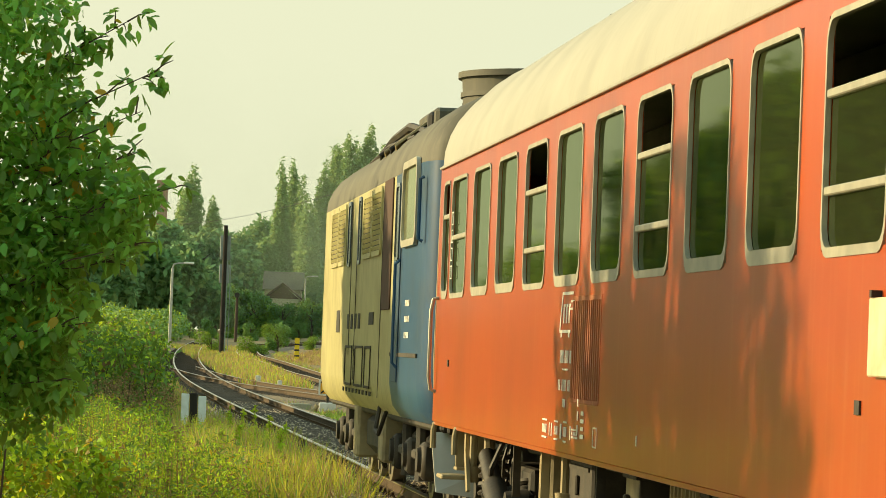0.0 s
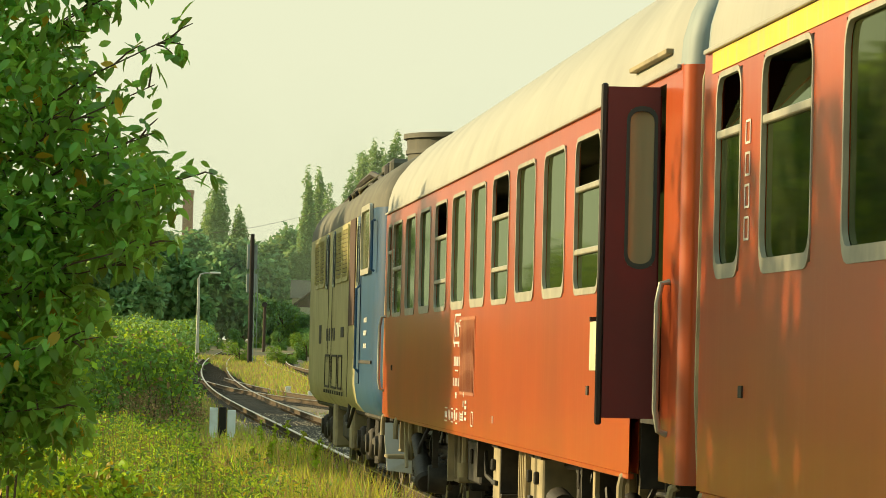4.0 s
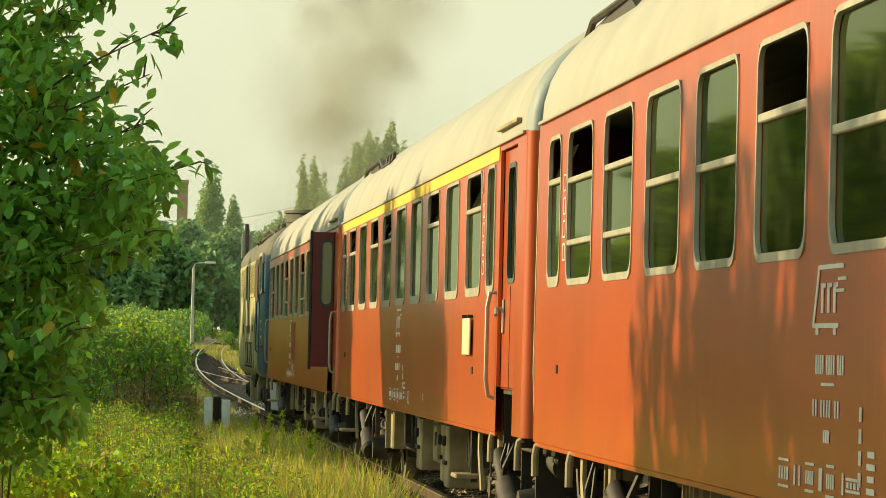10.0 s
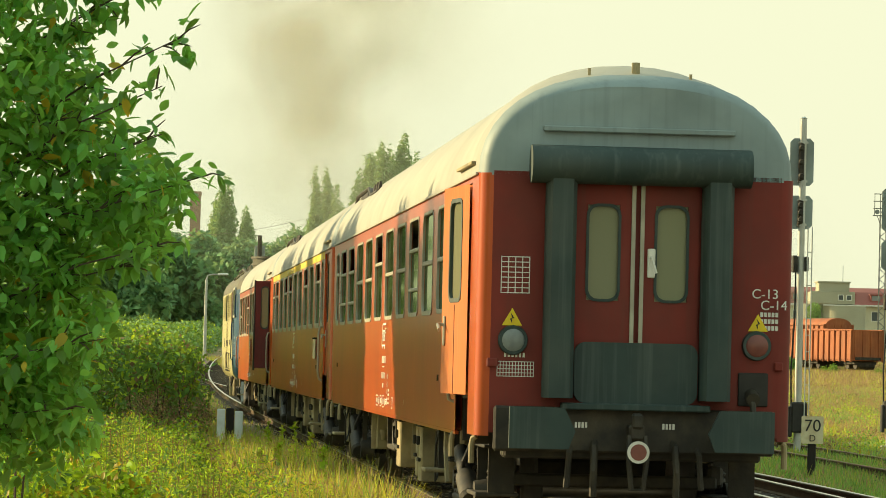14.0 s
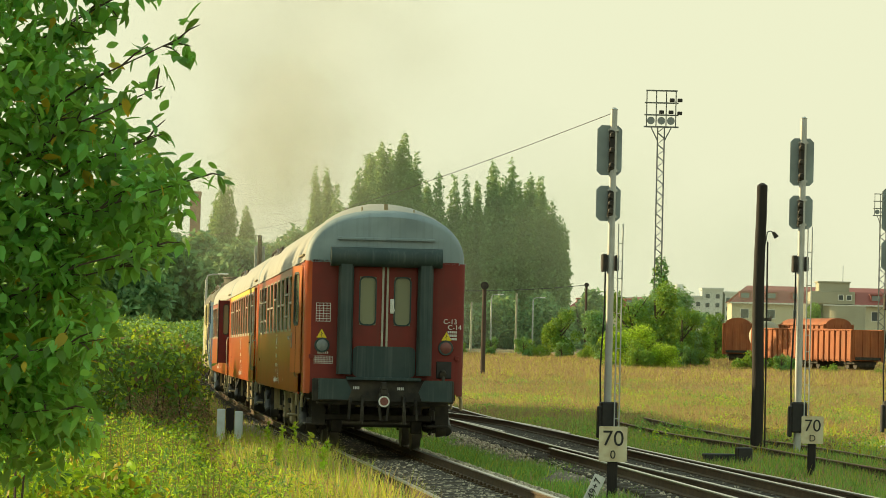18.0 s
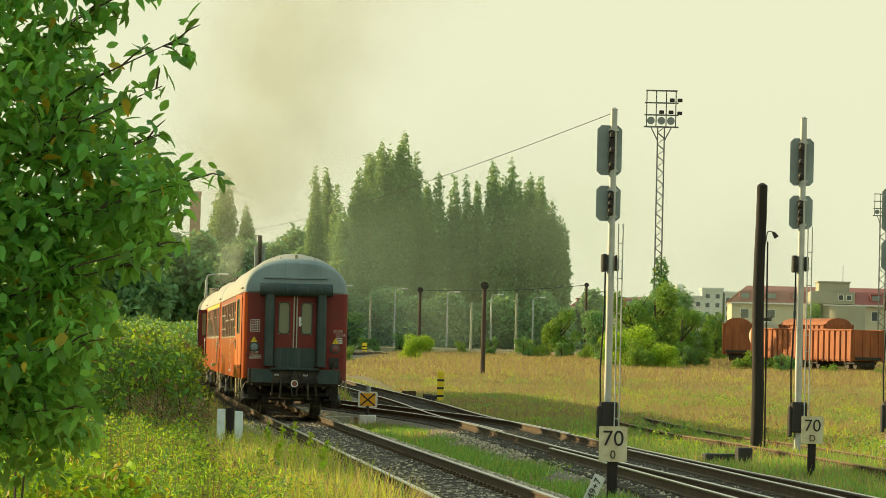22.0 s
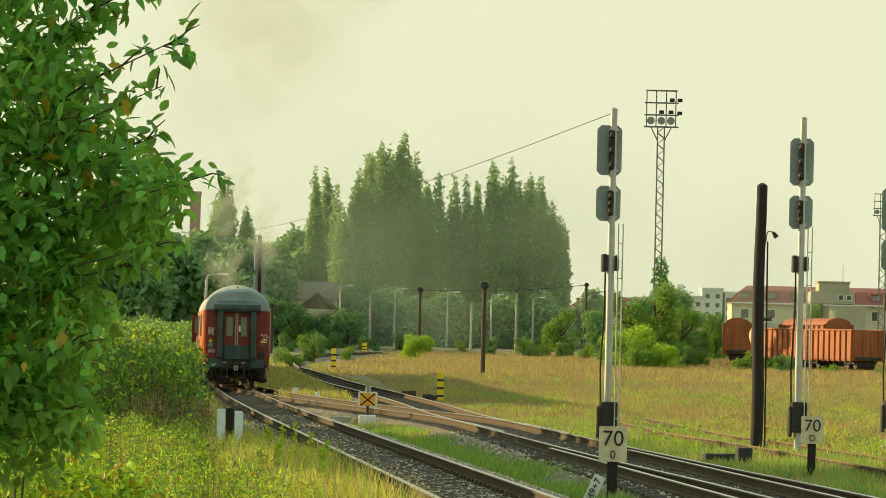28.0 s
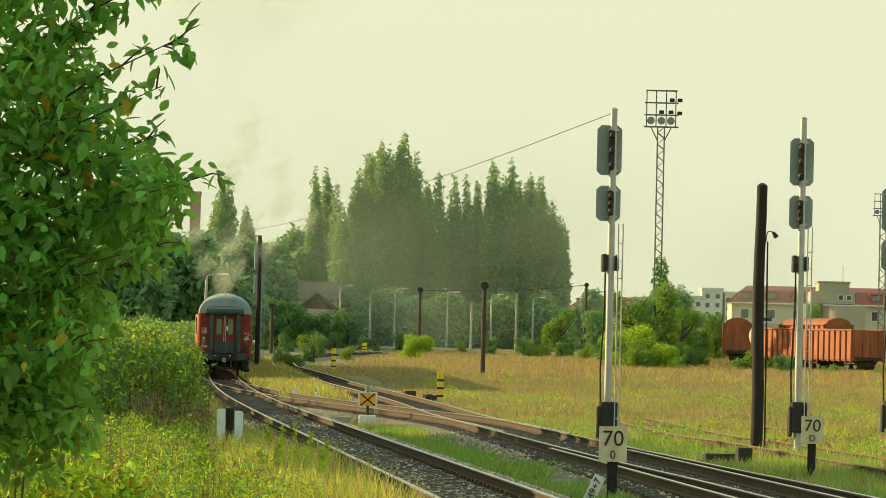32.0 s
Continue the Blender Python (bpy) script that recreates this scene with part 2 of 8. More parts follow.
M["poplar"] = material("poplar_leaf", (0.20, 0.36, 0.15), (0.26, 0.42, 0.15), 0.12, 0.6, vary=0.35, translucent=0.42, glow_through=(0.48, 0.54, 0.16))
M["far_leaf"] = material("far_tree_leaf", (0.15, 0.32, 0.135), (0.20, 0.36, 0.14), 0.1, 0.6, vary=0.35, translucent=0.4, glow_through=(0.38, 0.50, 0.18))
M["bright_leaf"] = material("young_tree_leaf", (0.20, 0.34, 0.035), (0.15, 0.28, 0.035), 0.2, 0.6, vary=0.35, translucent=0.35)
M["bark"] = material("grey_brown_bark", (0.10, 0.075, 0.05), (0.06, 0.045, 0.03), 8.0, 0.9, bump=0.5, bump_scale=14)
M["pole_wood"] = material("tarred_pole_wood", (0.018, 0.015, 0.012), (0.032, 0.026, 0.019), 3.0, 0.85, bump=0.3, bump_scale=12, stretch=(4, 4, 0.4))
M["pole_red"] = material("brown_pole", (0.075, 0.048, 0.032), (0.055, 0.036, 0.025), 2.0, 0.8)
M["galv"] = material("galvanised_steel", (0.52, 0.53, 0.49), (0.42, 0.43, 0.40), 3.0, 0.5, 0.4, dirt=(0.28, 0.24, 0.17), dirt_amount=0.4)
M["sig_grey"] = material("signal_grey_paint", (0.29, 0.34, 0.32), (0.23, 0.27, 0.26), 2.5, 0.6, dirt=(0.10, 0.11, 0.10), dirt_amount=0.4)
M["mast"] = material("mast_steel", (0.16, 0.17, 0.15), (0.12, 0.13, 0.12), 1.0, 0.7)
M["sign"] = material("cream_sign_enamel", (0.72, 0.66, 0.44), (0.62, 0.55, 0.34), 4.0, 0.5, dirt=(0.42, 0.26, 0.10), dirt_scale=5.0, dirt_amount=0.6)
M["wagon"] = material("wagon_red_brown", (0.40, 0.12, 0.038), (0.28, 0.08, 0.028), 0.8, 0.75, dirt=(0.16, 0.07, 0.035), dirt_scale=0.5, dirt_amount=0.5, streak=(0.50, 0.24, 0.09), streak_amount=0.4)
M["wagon_in"] = material("wagon_dark_brown", (0.09, 0.045, 0.028), (0.06, 0.035, 0.022), 0.8, 0.85)
M["concrete"] = material("weathered_concrete", (0.44, 0.42, 0.30), (0.35, 0.33, 0.24), 0.3, 0.9, streak=(0.16, 0.15, 0.12), streak_amount=0.4)
M["plaster"] = material("cream_plaster", (0.62, 0.58, 0.40), (0.54, 0.50, 0.35), 0.2, 0.9, dirt=(0.36, 0.33, 0.24), dirt_scale=0.15, dirt_amount=0.4)
M["tile_red"] = material("red_roof_sheet", (0.36, 0.12, 0.10), (0.30, 0.10, 0.085), 0.4, 0.7, streak=(0.26, 0.08, 0.06), streak_amount=0.4)
M["tile_brown"] = material("brown_roof_tile", (0.16, 0.10, 0.07), (0.11, 0.07, 0.05), 0.8, 0.85)
M["tile_grey"] = material("weathered_grey_roof_tile", (0.19, 0.165, 0.12), (0.14, 0.12, 0.09), 0.5, 0.9, streak=(0.10, 0.085, 0.065), streak_amount=0.5)
# brick lightened, with the distance haze put into its colour
M["brick"] = material("haze_paled_brick", (0.42, 0.25, 0.17), (0.36, 0.21, 0.14), 0.9, 0.9)
M["block"] = material("pale_flats", (0.66, 0.68, 0.62), (0.56, 0.58, 0.54), 0.05, 0.9)
M["win_dark"] = material("dark_window_pane", (0.06, 0.075, 0.08), (0.045, 0.055, 0.06), 1.0, 0.15)
M["soot"] = smoke_material("soot_smoke", (0.46, 0.42, 0.28), 0.105)
# pale sheets that imitate distance haze over the far trees
M["haze"] = smoke_material("thin_haze_sheet", (0.48, 0.58, 0.46), 0.052)
M["soot_thin"] = smoke_material("thin_soot_smoke", (0.52, 0.50, 0.36), 0.036)
M["wisp"] = smoke_material("pale_smoke_wisp", (0.62, 0.64, 0.50), 0.10)


# ---- builders ----
class Build:
    """Collects vertices and faces of one part."""

    def __init__(self):
        self.v, self.f = [], []

    def add(self, verts, faces, m=None):
        o = len(self.v)
        self.v += [tuple(m @ Vector(p)) for p in verts] if m else [tuple(p) for p in verts]
        self.f += [tuple(i + o for i in f) for f in faces]
        return self

    def box(self, x0, x1, y0, y1, z0, z1, c=0.0, m=None):
        """A box between two corners, its edges cut by c."""
        if c <= 0:
            vs = [(x, y, z) for x in (x0, x1) for y in (y0, y1) for z in (z0, z1)]
            return self.add(vs, [(0, 1, 3, 2), (4, 6, 7, 5), (0, 4, 5, 1), (2, 3, 7, 6), (0, 2, 6, 4), (1, 5, 7, 3)], m)
        c = min(c, abs(x1 - x0) * 0.45, abs(y1 - y0) * 0.45, abs(z1 - z0) * 0.45)
        vs, ids = [], {}
        for i in (0, 1):
            for j in (0, 1):
                for k in (0, 1):
                    p = [(x0, x1)[i], (y0, y1)[j], (z0, z1)[k]]
                    s = [(1, -1)[i], (1, -1)[j], (1, -1)[k]]
                    for a in range(3):
                        q = [p[b] + (s[b] * c if b != a else 0) for b in range(3)]
                        ids[i, j, k, a] = len(vs)
                        vs.append(q)
        fs = []
        for i in (0, 1):
            fs += [(ids[i, 0, 0, 0], ids[i, 0, 1, 0], ids[i, 1, 1, 0], ids[i, 1, 0, 0]), (ids[0, i, 0, 1], ids[1, i, 0, 1], ids[1, i, 1, 1], ids[0, i, 1, 1]),
                   (ids[0, 0, i, 2], ids[0, 1, i, 2], ids[1, 1, i, 2], ids[1, 0, i, 2])]
            for j in (0, 1):
                fs += [(ids[i, j, 0, 0], ids[i, j, 1, 0], ids[i, j, 1, 1], ids[i, j, 0, 1]), (ids[i, 0, j, 0], ids[i, 1, j, 0], ids[i, 1, j, 2], ids[i, 0, j, 2]),
                       (ids[0, i, j, 1], ids[1, i, j, 1], ids[1, i, j, 2], ids[0, i, j, 2])]
                for k in (0, 1):
                    fs.append((ids[i, j, k, 0], ids[i, j, k, 1], ids[i, j, k, 2]))
        return self.add(vs, fs, m)

    def cyl(self, p0, p1, r0, r1=None, n=12, caps=True):
        p0, p1 = Vector(p0), Vector(p1)
        r1 = r0 if r1 is None else r1
        q = (p1 - p0).to_track_quat("Z", "Y")
        vs = []
        for p, r in ((p0, r0), (p1, r1)):
            for i in range(n):
                a = 2 * math.pi * i / n
                vs.append(p + q @ Vector((r * math.cos(a), r * math.sin(a), 0)))
        fs = [(i, (i + 1) % n, n + (i + 1) % n, n + i) for i in range(n)]
        if caps:
            fs += [tuple(range(n - 1, -1, -1)), tuple(range(n, 2 * n))]
        return self.add(vs, fs)

    def tube(self, pts, r, n=6):
        pts = [Vector(p) for p in pts]
        vs, fs = [], []
        q, last = None, None
        for i, p in enumerate(pts):
            d = (pts[min(i + 1, len(pts) - 1)] - pts[max(i - 1, 0)]).normalized()
            q = d.to_track_quat("Z", "Y") if q is None else last.rotation_difference(d) @ q
            last = d
            rr = r[i] if isinstance(r, (list, tuple)) else r
            vs += [p + q @ Vector((rr * math.cos(2 * math.pi * k / n), rr * math.sin(2 * math.pi * k / n), 0)) for k in range(n)]
        for i in range(len(pts) - 1):
            fs += [(i * n + k, i * n + (k + 1) % n, (i + 1) * n + (k + 1) % n, (i + 1) * n + k) for k in range(n)]
        fs += [tuple(range(n - 1, -1, -1)), tuple(range((len(pts) - 1) * n, len(pts) * n))]
        return self.add(vs, fs)

    def loft(self, rings, closed=True, caps=True):
        n = len(rings[0])
        vs = [p for ring in rings for p in ring]
        last = n if closed else n - 1
        fs = [(i * n + k, i * n + (k + 1) % n, (i + 1) * n + (k + 1) % n, (i + 1) * n + k) for i in range(len(rings) - 1) for k in range(last)]
        if caps:
            fs += [tuple(range(n - 1, -1, -1)), tuple(range((len(rings) - 1) * n, len(rings) * n))]
        return self.add(vs, fs)

    def plate(self, pts, axis, d):
        """A flat outline of points, given thickness d along a direction."""
        a = [Vector(p) for p in pts]
        b = [p + Vector(axis) * d for p in a]
        n = len(a)
        return self.add(a + b, [tuple(range(n - 1, -1, -1)), tuple(range(n, 2 * n))] + [(i, (i + 1) % n, n + (i + 1) % n, n + i) for i in range(n)])

    def ring(self, outer, inner, axis, d):
        """A flat band between two outlines of equal count, given thickness."""
        n = len(outer)
        A, B = [Vector(p) for p in outer], [Vector(p) for p in inner]
        vs = A + B + [p + Vector(axis) * d for p in A] + [p + Vector(axis) * d for p in B]
        fs = []
        for i in range(n):
            j = (i + 1) % n
            fs += [(i, j, n + j, n + i), (2 * n + i, 3 * n + i, 3 * n + j, 2 * n + j), (i, 2 * n + i, 2 * n + j, j), (n + i, n + j, 3 * n + j, 3 * n + i)]
        return self.add(vs, fs)

    def mesh(self, name, mat=None, smooth=False):
        me = bpy.data.meshes.new(name)
        me.from_pydata(self.v, [], self.f)
        bm = bmesh.new()
        bm.from_mesh(me)
        bmesh.ops.recalc_face_normals(bm, faces=bm.faces)
        bm.to_mesh(me)
        bm.free()
        if mat:
            me.materials.append(mat)
        if smooth:
            me.polygons.foreach_set("use_smooth", [True] * len(me.polygons))
            me.set_sharp_from_angle(angle=radians(40))
        return me


def part(name, build, mat, parent, label="", smooth=False, loc=None):
    data = build if isinstance(build, bpy.types.Mesh) else build.mesh(name, mat, smooth)
    ob = new(name, data)
    ob.parent = parent
    if loc:
        ob.location = loc
    if label:
        ob["label"] = label
    return ob


def thing(name, label, category, m=None, group="", kind="", data=None):
    ob = new(name, data)
    if m:
        ob.matrix_world = m
    return tagged(ob, label, category, group, kind)


def round_rect(x0, x1, z0, z1, r, y, n=4):
    """Outline of a rectangle with round corners, in the plane y."""
    pts = []
    for cx, cz, a0 in ((x1 - r, z1 - r, 0), (x0 + r, z1 - r, 90), (x0 + r, z0 + r, 180), (x1 - r, z0 + r, 270)):
        for k in range(n + 1):
            a = radians(a0 + 90 * k / n)
            pts.append((cx + r * math.cos(a), y, cz + r * math.sin(a)))
    return pts


def text_mesh(word, size, depth=0.004):
    """Upright letters in the plane of x and z, centred."""
    cu = bpy.data.curves.new("letters", "FONT")
    cu.body, cu.size, cu.extrude, cu.align_x, cu.align_y = word, size, depth, "CENTER", "CENTER"
    ob = bpy.data.objects.new("letters", cu)
    scene.collection.objects.link(ob)
    me = bpy.data.meshes.new_from_object(ob.evaluated_get(bpy.context.evaluated_depsgraph_get()))
    bpy.data.objects.remove(ob)
    me.transform(Matrix.Rotation(radians(90), 4, "X"))
    return me


def lettering(name, word, size, mat, parent, m, label=""):
    me = text_mesh(word, size)
    me.materials.clear()
    me.materials.append(mat)
    ob = new(name, me)
    ob.parent = parent
    ob.matrix_basis = m
    if label:
        ob["label"] = label
    return ob


def scatter(name, tv, tf, places, turns, sizes, mats, pick=None):
    """One mesh of many copies of a small template."""
    tv = np.asarray(tv, float)
    N, k = len(places), len(tv)
    sizes = np.asarray(sizes, float)
    sizes = sizes[:, None] * np.ones(3) if sizes.ndim == 1 else sizes
    pts = np.einsum("nij,nkj->nki", turns, tv[None] * sizes[:, None, :]) + np.asarray(places)[:, None, :]
    counts = np.array([len(f) for f in tf])
    flat = np.concatenate([np.array(f) for f in tf])
    loops = (flat[None] + (np.arange(N) * k)[:, None]).ravel()
    totals = np.tile(counts, N)
    starts = np.concatenate([[0], np.cumsum(totals)[:-1]])
    me = bpy.data.meshes.new(name)
    me.vertices.add(N * k)
    me.vertices.foreach_set("co", pts.ravel())
    me.loops.add(len(loops))
    me.loops.foreach_set("vertex_index", loops.astype(np.int32))
    me.polygons.add(len(totals))
    me.polygons.foreach_set("loop_start", starts.astype(np.int32))
    me.polygons.foreach_set("loop_total", totals.astype(np.int32))
    for m in mats:
        me.materials.append(m)
    if pick is not None:
        me.polygons.foreach_set("material_index", np.repeat(np.asarray(pick), len(tf)).astype(np.int32))
    me.update(calc_edges=True)
    return me


def turn_matrices(yaw, pitch, roll):
    cy, sy, cp, sp, cr, sr = np.cos(yaw), np.sin(yaw), np.cos(pitch), np.sin(pitch), np.cos(roll), np.sin(roll)
    o, z = np.ones_like(cy), np.zeros_like(cy)
    Z = np.stack([np.stack([cy, -sy, z], -1), np.stack([sy, cy, z], -1), np.stack([z, z, o], -1)], -2)
    X = np.stack([np.stack([o, z, z], -1), np.stack([z, cp, -sp], -1), np.stack([z, sp, cp], -1)], -2)
    Y = np.stack([np.stack([cr, z, sr], -1), np.stack([z, o, z], -1), np.stack([-sr, z, cr], -1)], -2)
    return Z @ X @ Y


# small templates: a pointed leaf, a plain leaf, a blade, a stone
LEAF = ([(0, 0, 0), (-0.22, 0.22, 0.05), (-0.27, 0.5, 0.05), (-0.14, 0.8, 0.0), (0, 1.0, -0.10), (0.14, 0.8, 0.0), (0.27, 0.5, 0.05), (0.22, 0.22, 0.05), (0, 0.35, -0.02), (0, 0.7, -0.04)],
        [(0, 8, 1), (1, 8, 2), (2, 8, 9, 3), (3, 9, 4), (4, 9, 5), (5, 9, 8, 6), (6, 8, 7), (7, 8, 0)])
SLENDER = ([(0.92 * x, y, z) for x, y, z in LEAF[0]], LEAF[1])
NARROW = ([(0.5 * x, y, z) for x, y, z in LEAF[0]], LEAF[1])
SPRIG = ([(0, 0, 0), (-0.3, 0.45, 0.08), (0, 1, -0.05), (0.3, 0.45, 0.08)], [(0, 2, 1), (0, 3, 2)])
BLADE = ([(-0.012, 0, 0), (0.012, 0, 0), (0.010, 0.06, 0.5), (-0.010, 0.06, 0.5), (0.0, 0.26, 1.0)], [(0, 1, 2, 3), (3, 2, 4)])
STONE = ([(1, 0, 0), (0, 1, 0.1), (-1, 0.1, 0), (0, -1, 0), (0.1, 0.1, 0.8), (0, 0, -0.7), (0.75, 0.7, 0.3), (-0.7, -0.7, 0.35)],
         [(0, 6, 4), (6, 1, 4), (1, 2, 4), (2, 7, 4), (7, 3, 4), (3, 0, 4), (0, 1, 6), (2, 3, 7), (1, 0, 5), (2, 1, 5), (3, 2, 5), (0, 3, 5)])
rng = np.random.default_rng(7)


def blob_points(n, centres, radii, shell=0.55):
    """Points in overlapping uneven lumps, denser towards their skins."""
    centres, radii = np.asarray(centres, float), np.asarray(radii, float)
    w = radii.prod(1) ** 0.66
    which = rng.choice(len(centres), n, p=w / w.sum())
    d = rng.normal(size=(n, 3))
    d /= np.linalg.norm(d, axis=1)[:, None]
    r = shell + (1 - shell) * rng.random(n) ** 0.7
    r *= 1 + 0.18 * np.sin(d[:, 0] * 7 + which) * np.cos(d[:, 2] * 6 + which * 2)
    return centres[which] + d * radii[which] * r[:, None], d


def leaf_turns(n, droop=0.3, spread=0.7):
    return turn_matrices(rng.random(n) * 2 * np.pi, rng.normal(-droop, spread, n), rng.normal(0, spread, n))


def foliage(name, n, centres, radii, size, mats, weights=None, tmpl=SPRIG, shell=0.55, low=None):
    p, d = blob_points(n, centres, radii, shell)
    if low is not None:
        p = p[p[:, 2] > low]
    n = len(p)
    s = size * (0.6 + 0.8 * rng.random(n))
    pick = rng.choice(len(mats), n, p=weights) if weights else np.zeros(n, int)
    return scatter(name, *tmpl, p, leaf_turns(n), s, mats, pick)


# ---- the lie of the land ----
HEAD = 0.0833


def rise(y):
    """Height of the line over its level near the camera."""
    if y < 100:
        return 0.0
    if y < 215:
        return 0.5 * 8.3e-5 * (y - 100) ** 2
    return 0.549 + 0.0095 * (min(y, 560) - 215)


def line_x(y):
    """The main line's middle: straight, then easing to the right."""
    return 3.2454 - (y - 15.0) * math.tan(HEAD) + (1.3e-4 * (y - 130) ** 2 if y > 130 else 0.0)


def along(s):
    """The point of the line s metres past its reference, at rail height."""
    y = 15.0 + s * math.cos(HEAD)
    return Vector((line_x(y), y, rise(y)))


GROUND = -0.42


def ground_z(x, y):
    z = rise(y) + GROUND
    off = x - line_x(y)
    if off < -2.6 and y < 400:
        z += 0.10 * min(1.0, (-off - 2.6) / 4)
    z += 0.07 * noise.noise(Vector((x * 0.23, y * 0.11, 0.3))) + 0.03 * noise.noise(Vector((x * 0.9, y * 0.5, 4.1)))
    return z


def build_ground():
    xs = [-2500, -900, -300, -120, -70, -45] + [-32 + 0.8 * i for i in range(101)] + [60, 85, 130, 300, 900, 2500]
    ys = [-2500, -600, -150, -50, -20, 0, 10] + [14 + 2.0 * i for i in range(75)] + [166 + 5 * i for i in range(30)] + [320, 345, 375, 410, 450, 500, 560, 650, 800, 1100, 1700, 2600, 4200]
    b = Build()
    b.v = [(x, y, ground_z(x, y)) for y in ys for x in xs]
    n = len(xs)
    b.f = [(j * n + i, j * n + i + 1, (j + 1) * n + i + 1, (j + 1) * n + i) for j in range(len(ys) - 1) for i in range(n - 1)]
    return thing("ground", "uneven dry soil and thin grass between the railway tracks", "ground", kind="structure", data=b.mesh("ground", M["soil"], True))


build_ground()


def smooth_path(pts, step):
    """Catmull-Rom through points of the plan, at even steps."""
    p = [Vector((*q, 0)) for q in pts]
    p = [p[0] * 2 - p[1]] + p + [p[-1] * 2 - p[-2]]
    out = []
    for i in range(1, len(p) - 2):
        for k in range(24):
            t = k / 24
            out.append(0.5 * ((2 * p[i]) + (p[i + 1] - p[i - 1]) * t + (2 * p[i - 1] - 5 * p[i] + 4 * p[i + 1] - p[i + 2]) * t * t + (3 * p[i] - p[i - 1] - 3 * p[i + 1] + p[i + 2]) * t ** 3))
    out.append(p[-2])
    even, left = [out[0]], step
    for a, b in zip(out, out[1:]):
        d = (b - a).length
        while d >= left:
            a = a + (b - a).normalized() * left
            even.append(a)
            d -= left
            left = step
        left -= d
    return even


RAIL = [(-0.065, -0.16), (0.065, -0.16), (0.065, -0.145), (0.012, -0.125), (0.010, -0.045), (0.036, -0.032), (0.036, -0.006), (0.026, 0.0), (-0.026, 0.0), (-0.036, -0.006), (-0.036, -0.032), (-0.010, -0.045), (-0.012, -0.125), (-0.065, -0.145)]


def sweep(path, offset, profile, lift=0.0):
    rings = []
    for i, p in enumerate(path):
        d = (path[min(i + 1, len(path) - 1)] - path[max(i - 1, 0)]).normalized()
        side = Vector((d.y, -d.x, 0))
        c = p + side * offset
        rings.append([c + side * u + Vector((0, 0, v + rise(p.y) + lift)) for u, v in profile])
    return rings


sleeper_mesh = Build().box(-1.25, 1.25, -0.12, 0.12, -0.30, -0.165, 0.02).mesh("sleeper", M["sleeper"])
clip_mesh = Build().box(-0.13, 0.13, -0.08, 0.08, -0.165, -0.145, 0.005).box(-0.11, -0.07, -0.05, 0.05, -0.145, -0.11, 0.01).box(0.07, 0.11, -0.05, 0.05, -0.145, -0.11, 0.01).mesh("rail_chair", M["rust"])


def railway_track(pts, label, shiny, sleepers, lift=0.0, bed=True, chairs=(0, 0)):
    t = thing("railway_track", label, "railway track", kind="structure")
    path = smooth_path(pts, 2.0)
    for off in (-0.755, 0.755):
        web = part("rail", Build().loft(sweep(path, off, RAIL, lift)), M["rust"], t, "rusty steel rail with a polished head" if shiny else "rusty steel rail")
        head = [(-0.034, 0.001), (-0.034, -0.012), (-0.038, -0.012), (-0.038, 0.003), (-0.026, 0.006), (0.026, 0.006), (0.038, 0.003), (0.038, -0.012), (0.034, -0.012), (0.034, 0.001)]
        part("rail_head", Build().loft(sweep(path, off, head, lift)), M["rail_top"] if shiny else M["rail_rusty_top"], web)
    spots = smooth_path(pts, 0.62)
    extra = []
    for i, p in enumerate(spots):
        d = (spots[min(i + 1, len(spots) - 1)] - spots[max(i - 1, 0)]).normalized()
        m = Matrix.Translation((p.x, p.y, rise(p.y) + lift)) @ Matrix.Rotation(math.atan2(d.y, d.x) - math.pi / 2, 4, "Z")
        if sleepers[0] < p.y < sleepers[1]:
            o = part("sleeper", sleeper_mesh, None, t)
            o.matrix_basis = m
        else:
            extra.append(m)
        if chairs[0] < p.y < chairs[1]:
            for off in (-0.755, 0.755):
                o = part("rail_chair", clip_mesh, None, t)
                o.matrix_basis = m @ Matrix.Translation((off, 0, 0))
    if extra:
        b = Build()
        for m in extra:
            b.box(-1.25, 1.25, -0.12, 0.12, -0.30, -0.165, 0, m)
        part("sleepers", b, M["sleeper"], t)["kind"] = "stuff"
    if bed:
        prof = [(-2.3, -0.50), (-1.55, -0.215), (-0.9, -0.20), (0.0, -0.215), (0.9, -0.20), (1.55, -0.215), (2.3, -0.50)]
        part("ballast_bed", Build().loft(sweep(path, 0, prof, lift), closed=False, caps=False), M["ballast"], t, "brown crushed-stone ballast", True)
    return t, path


MAIN = [(line_x(y), y) for y in (-60, 0, 40, 80, 120, 140, 160, 180, 200, 220, 240, 260, 280, 305, 330)]
railway_track(MAIN, "main railway line with polished rails on brown ballast", True, (42, 150), 0.0, True, (42, 120))
SIDE = [(6.6, 28), (5.25, 44), (4.5, 54), (3.55, 66), (2.0, 89), (0.6, 110), (-0.65, 133), (-1.8, 150), (-3.4, 170), (-4.6, 183), (-7.2, 215), (-9.0, 235), (-10.3, 250), (-11.5, 274), (-12.1, 300), (-11.9, 325), (-10.3, 350), (-6.5, 385)]
railway_track(SIDE, "second railway track in weeds that bends away", True, (44, 140), -0.004, True)
BRANCH = [(6.0, 28), (4.9, 42), (4.35, 50), (3.9, 57), (3.45, 64), (2.9, 72)]
railway_track(BRANCH, "short turnout branch beside the second track", True, (44, 66), -0.012, False)
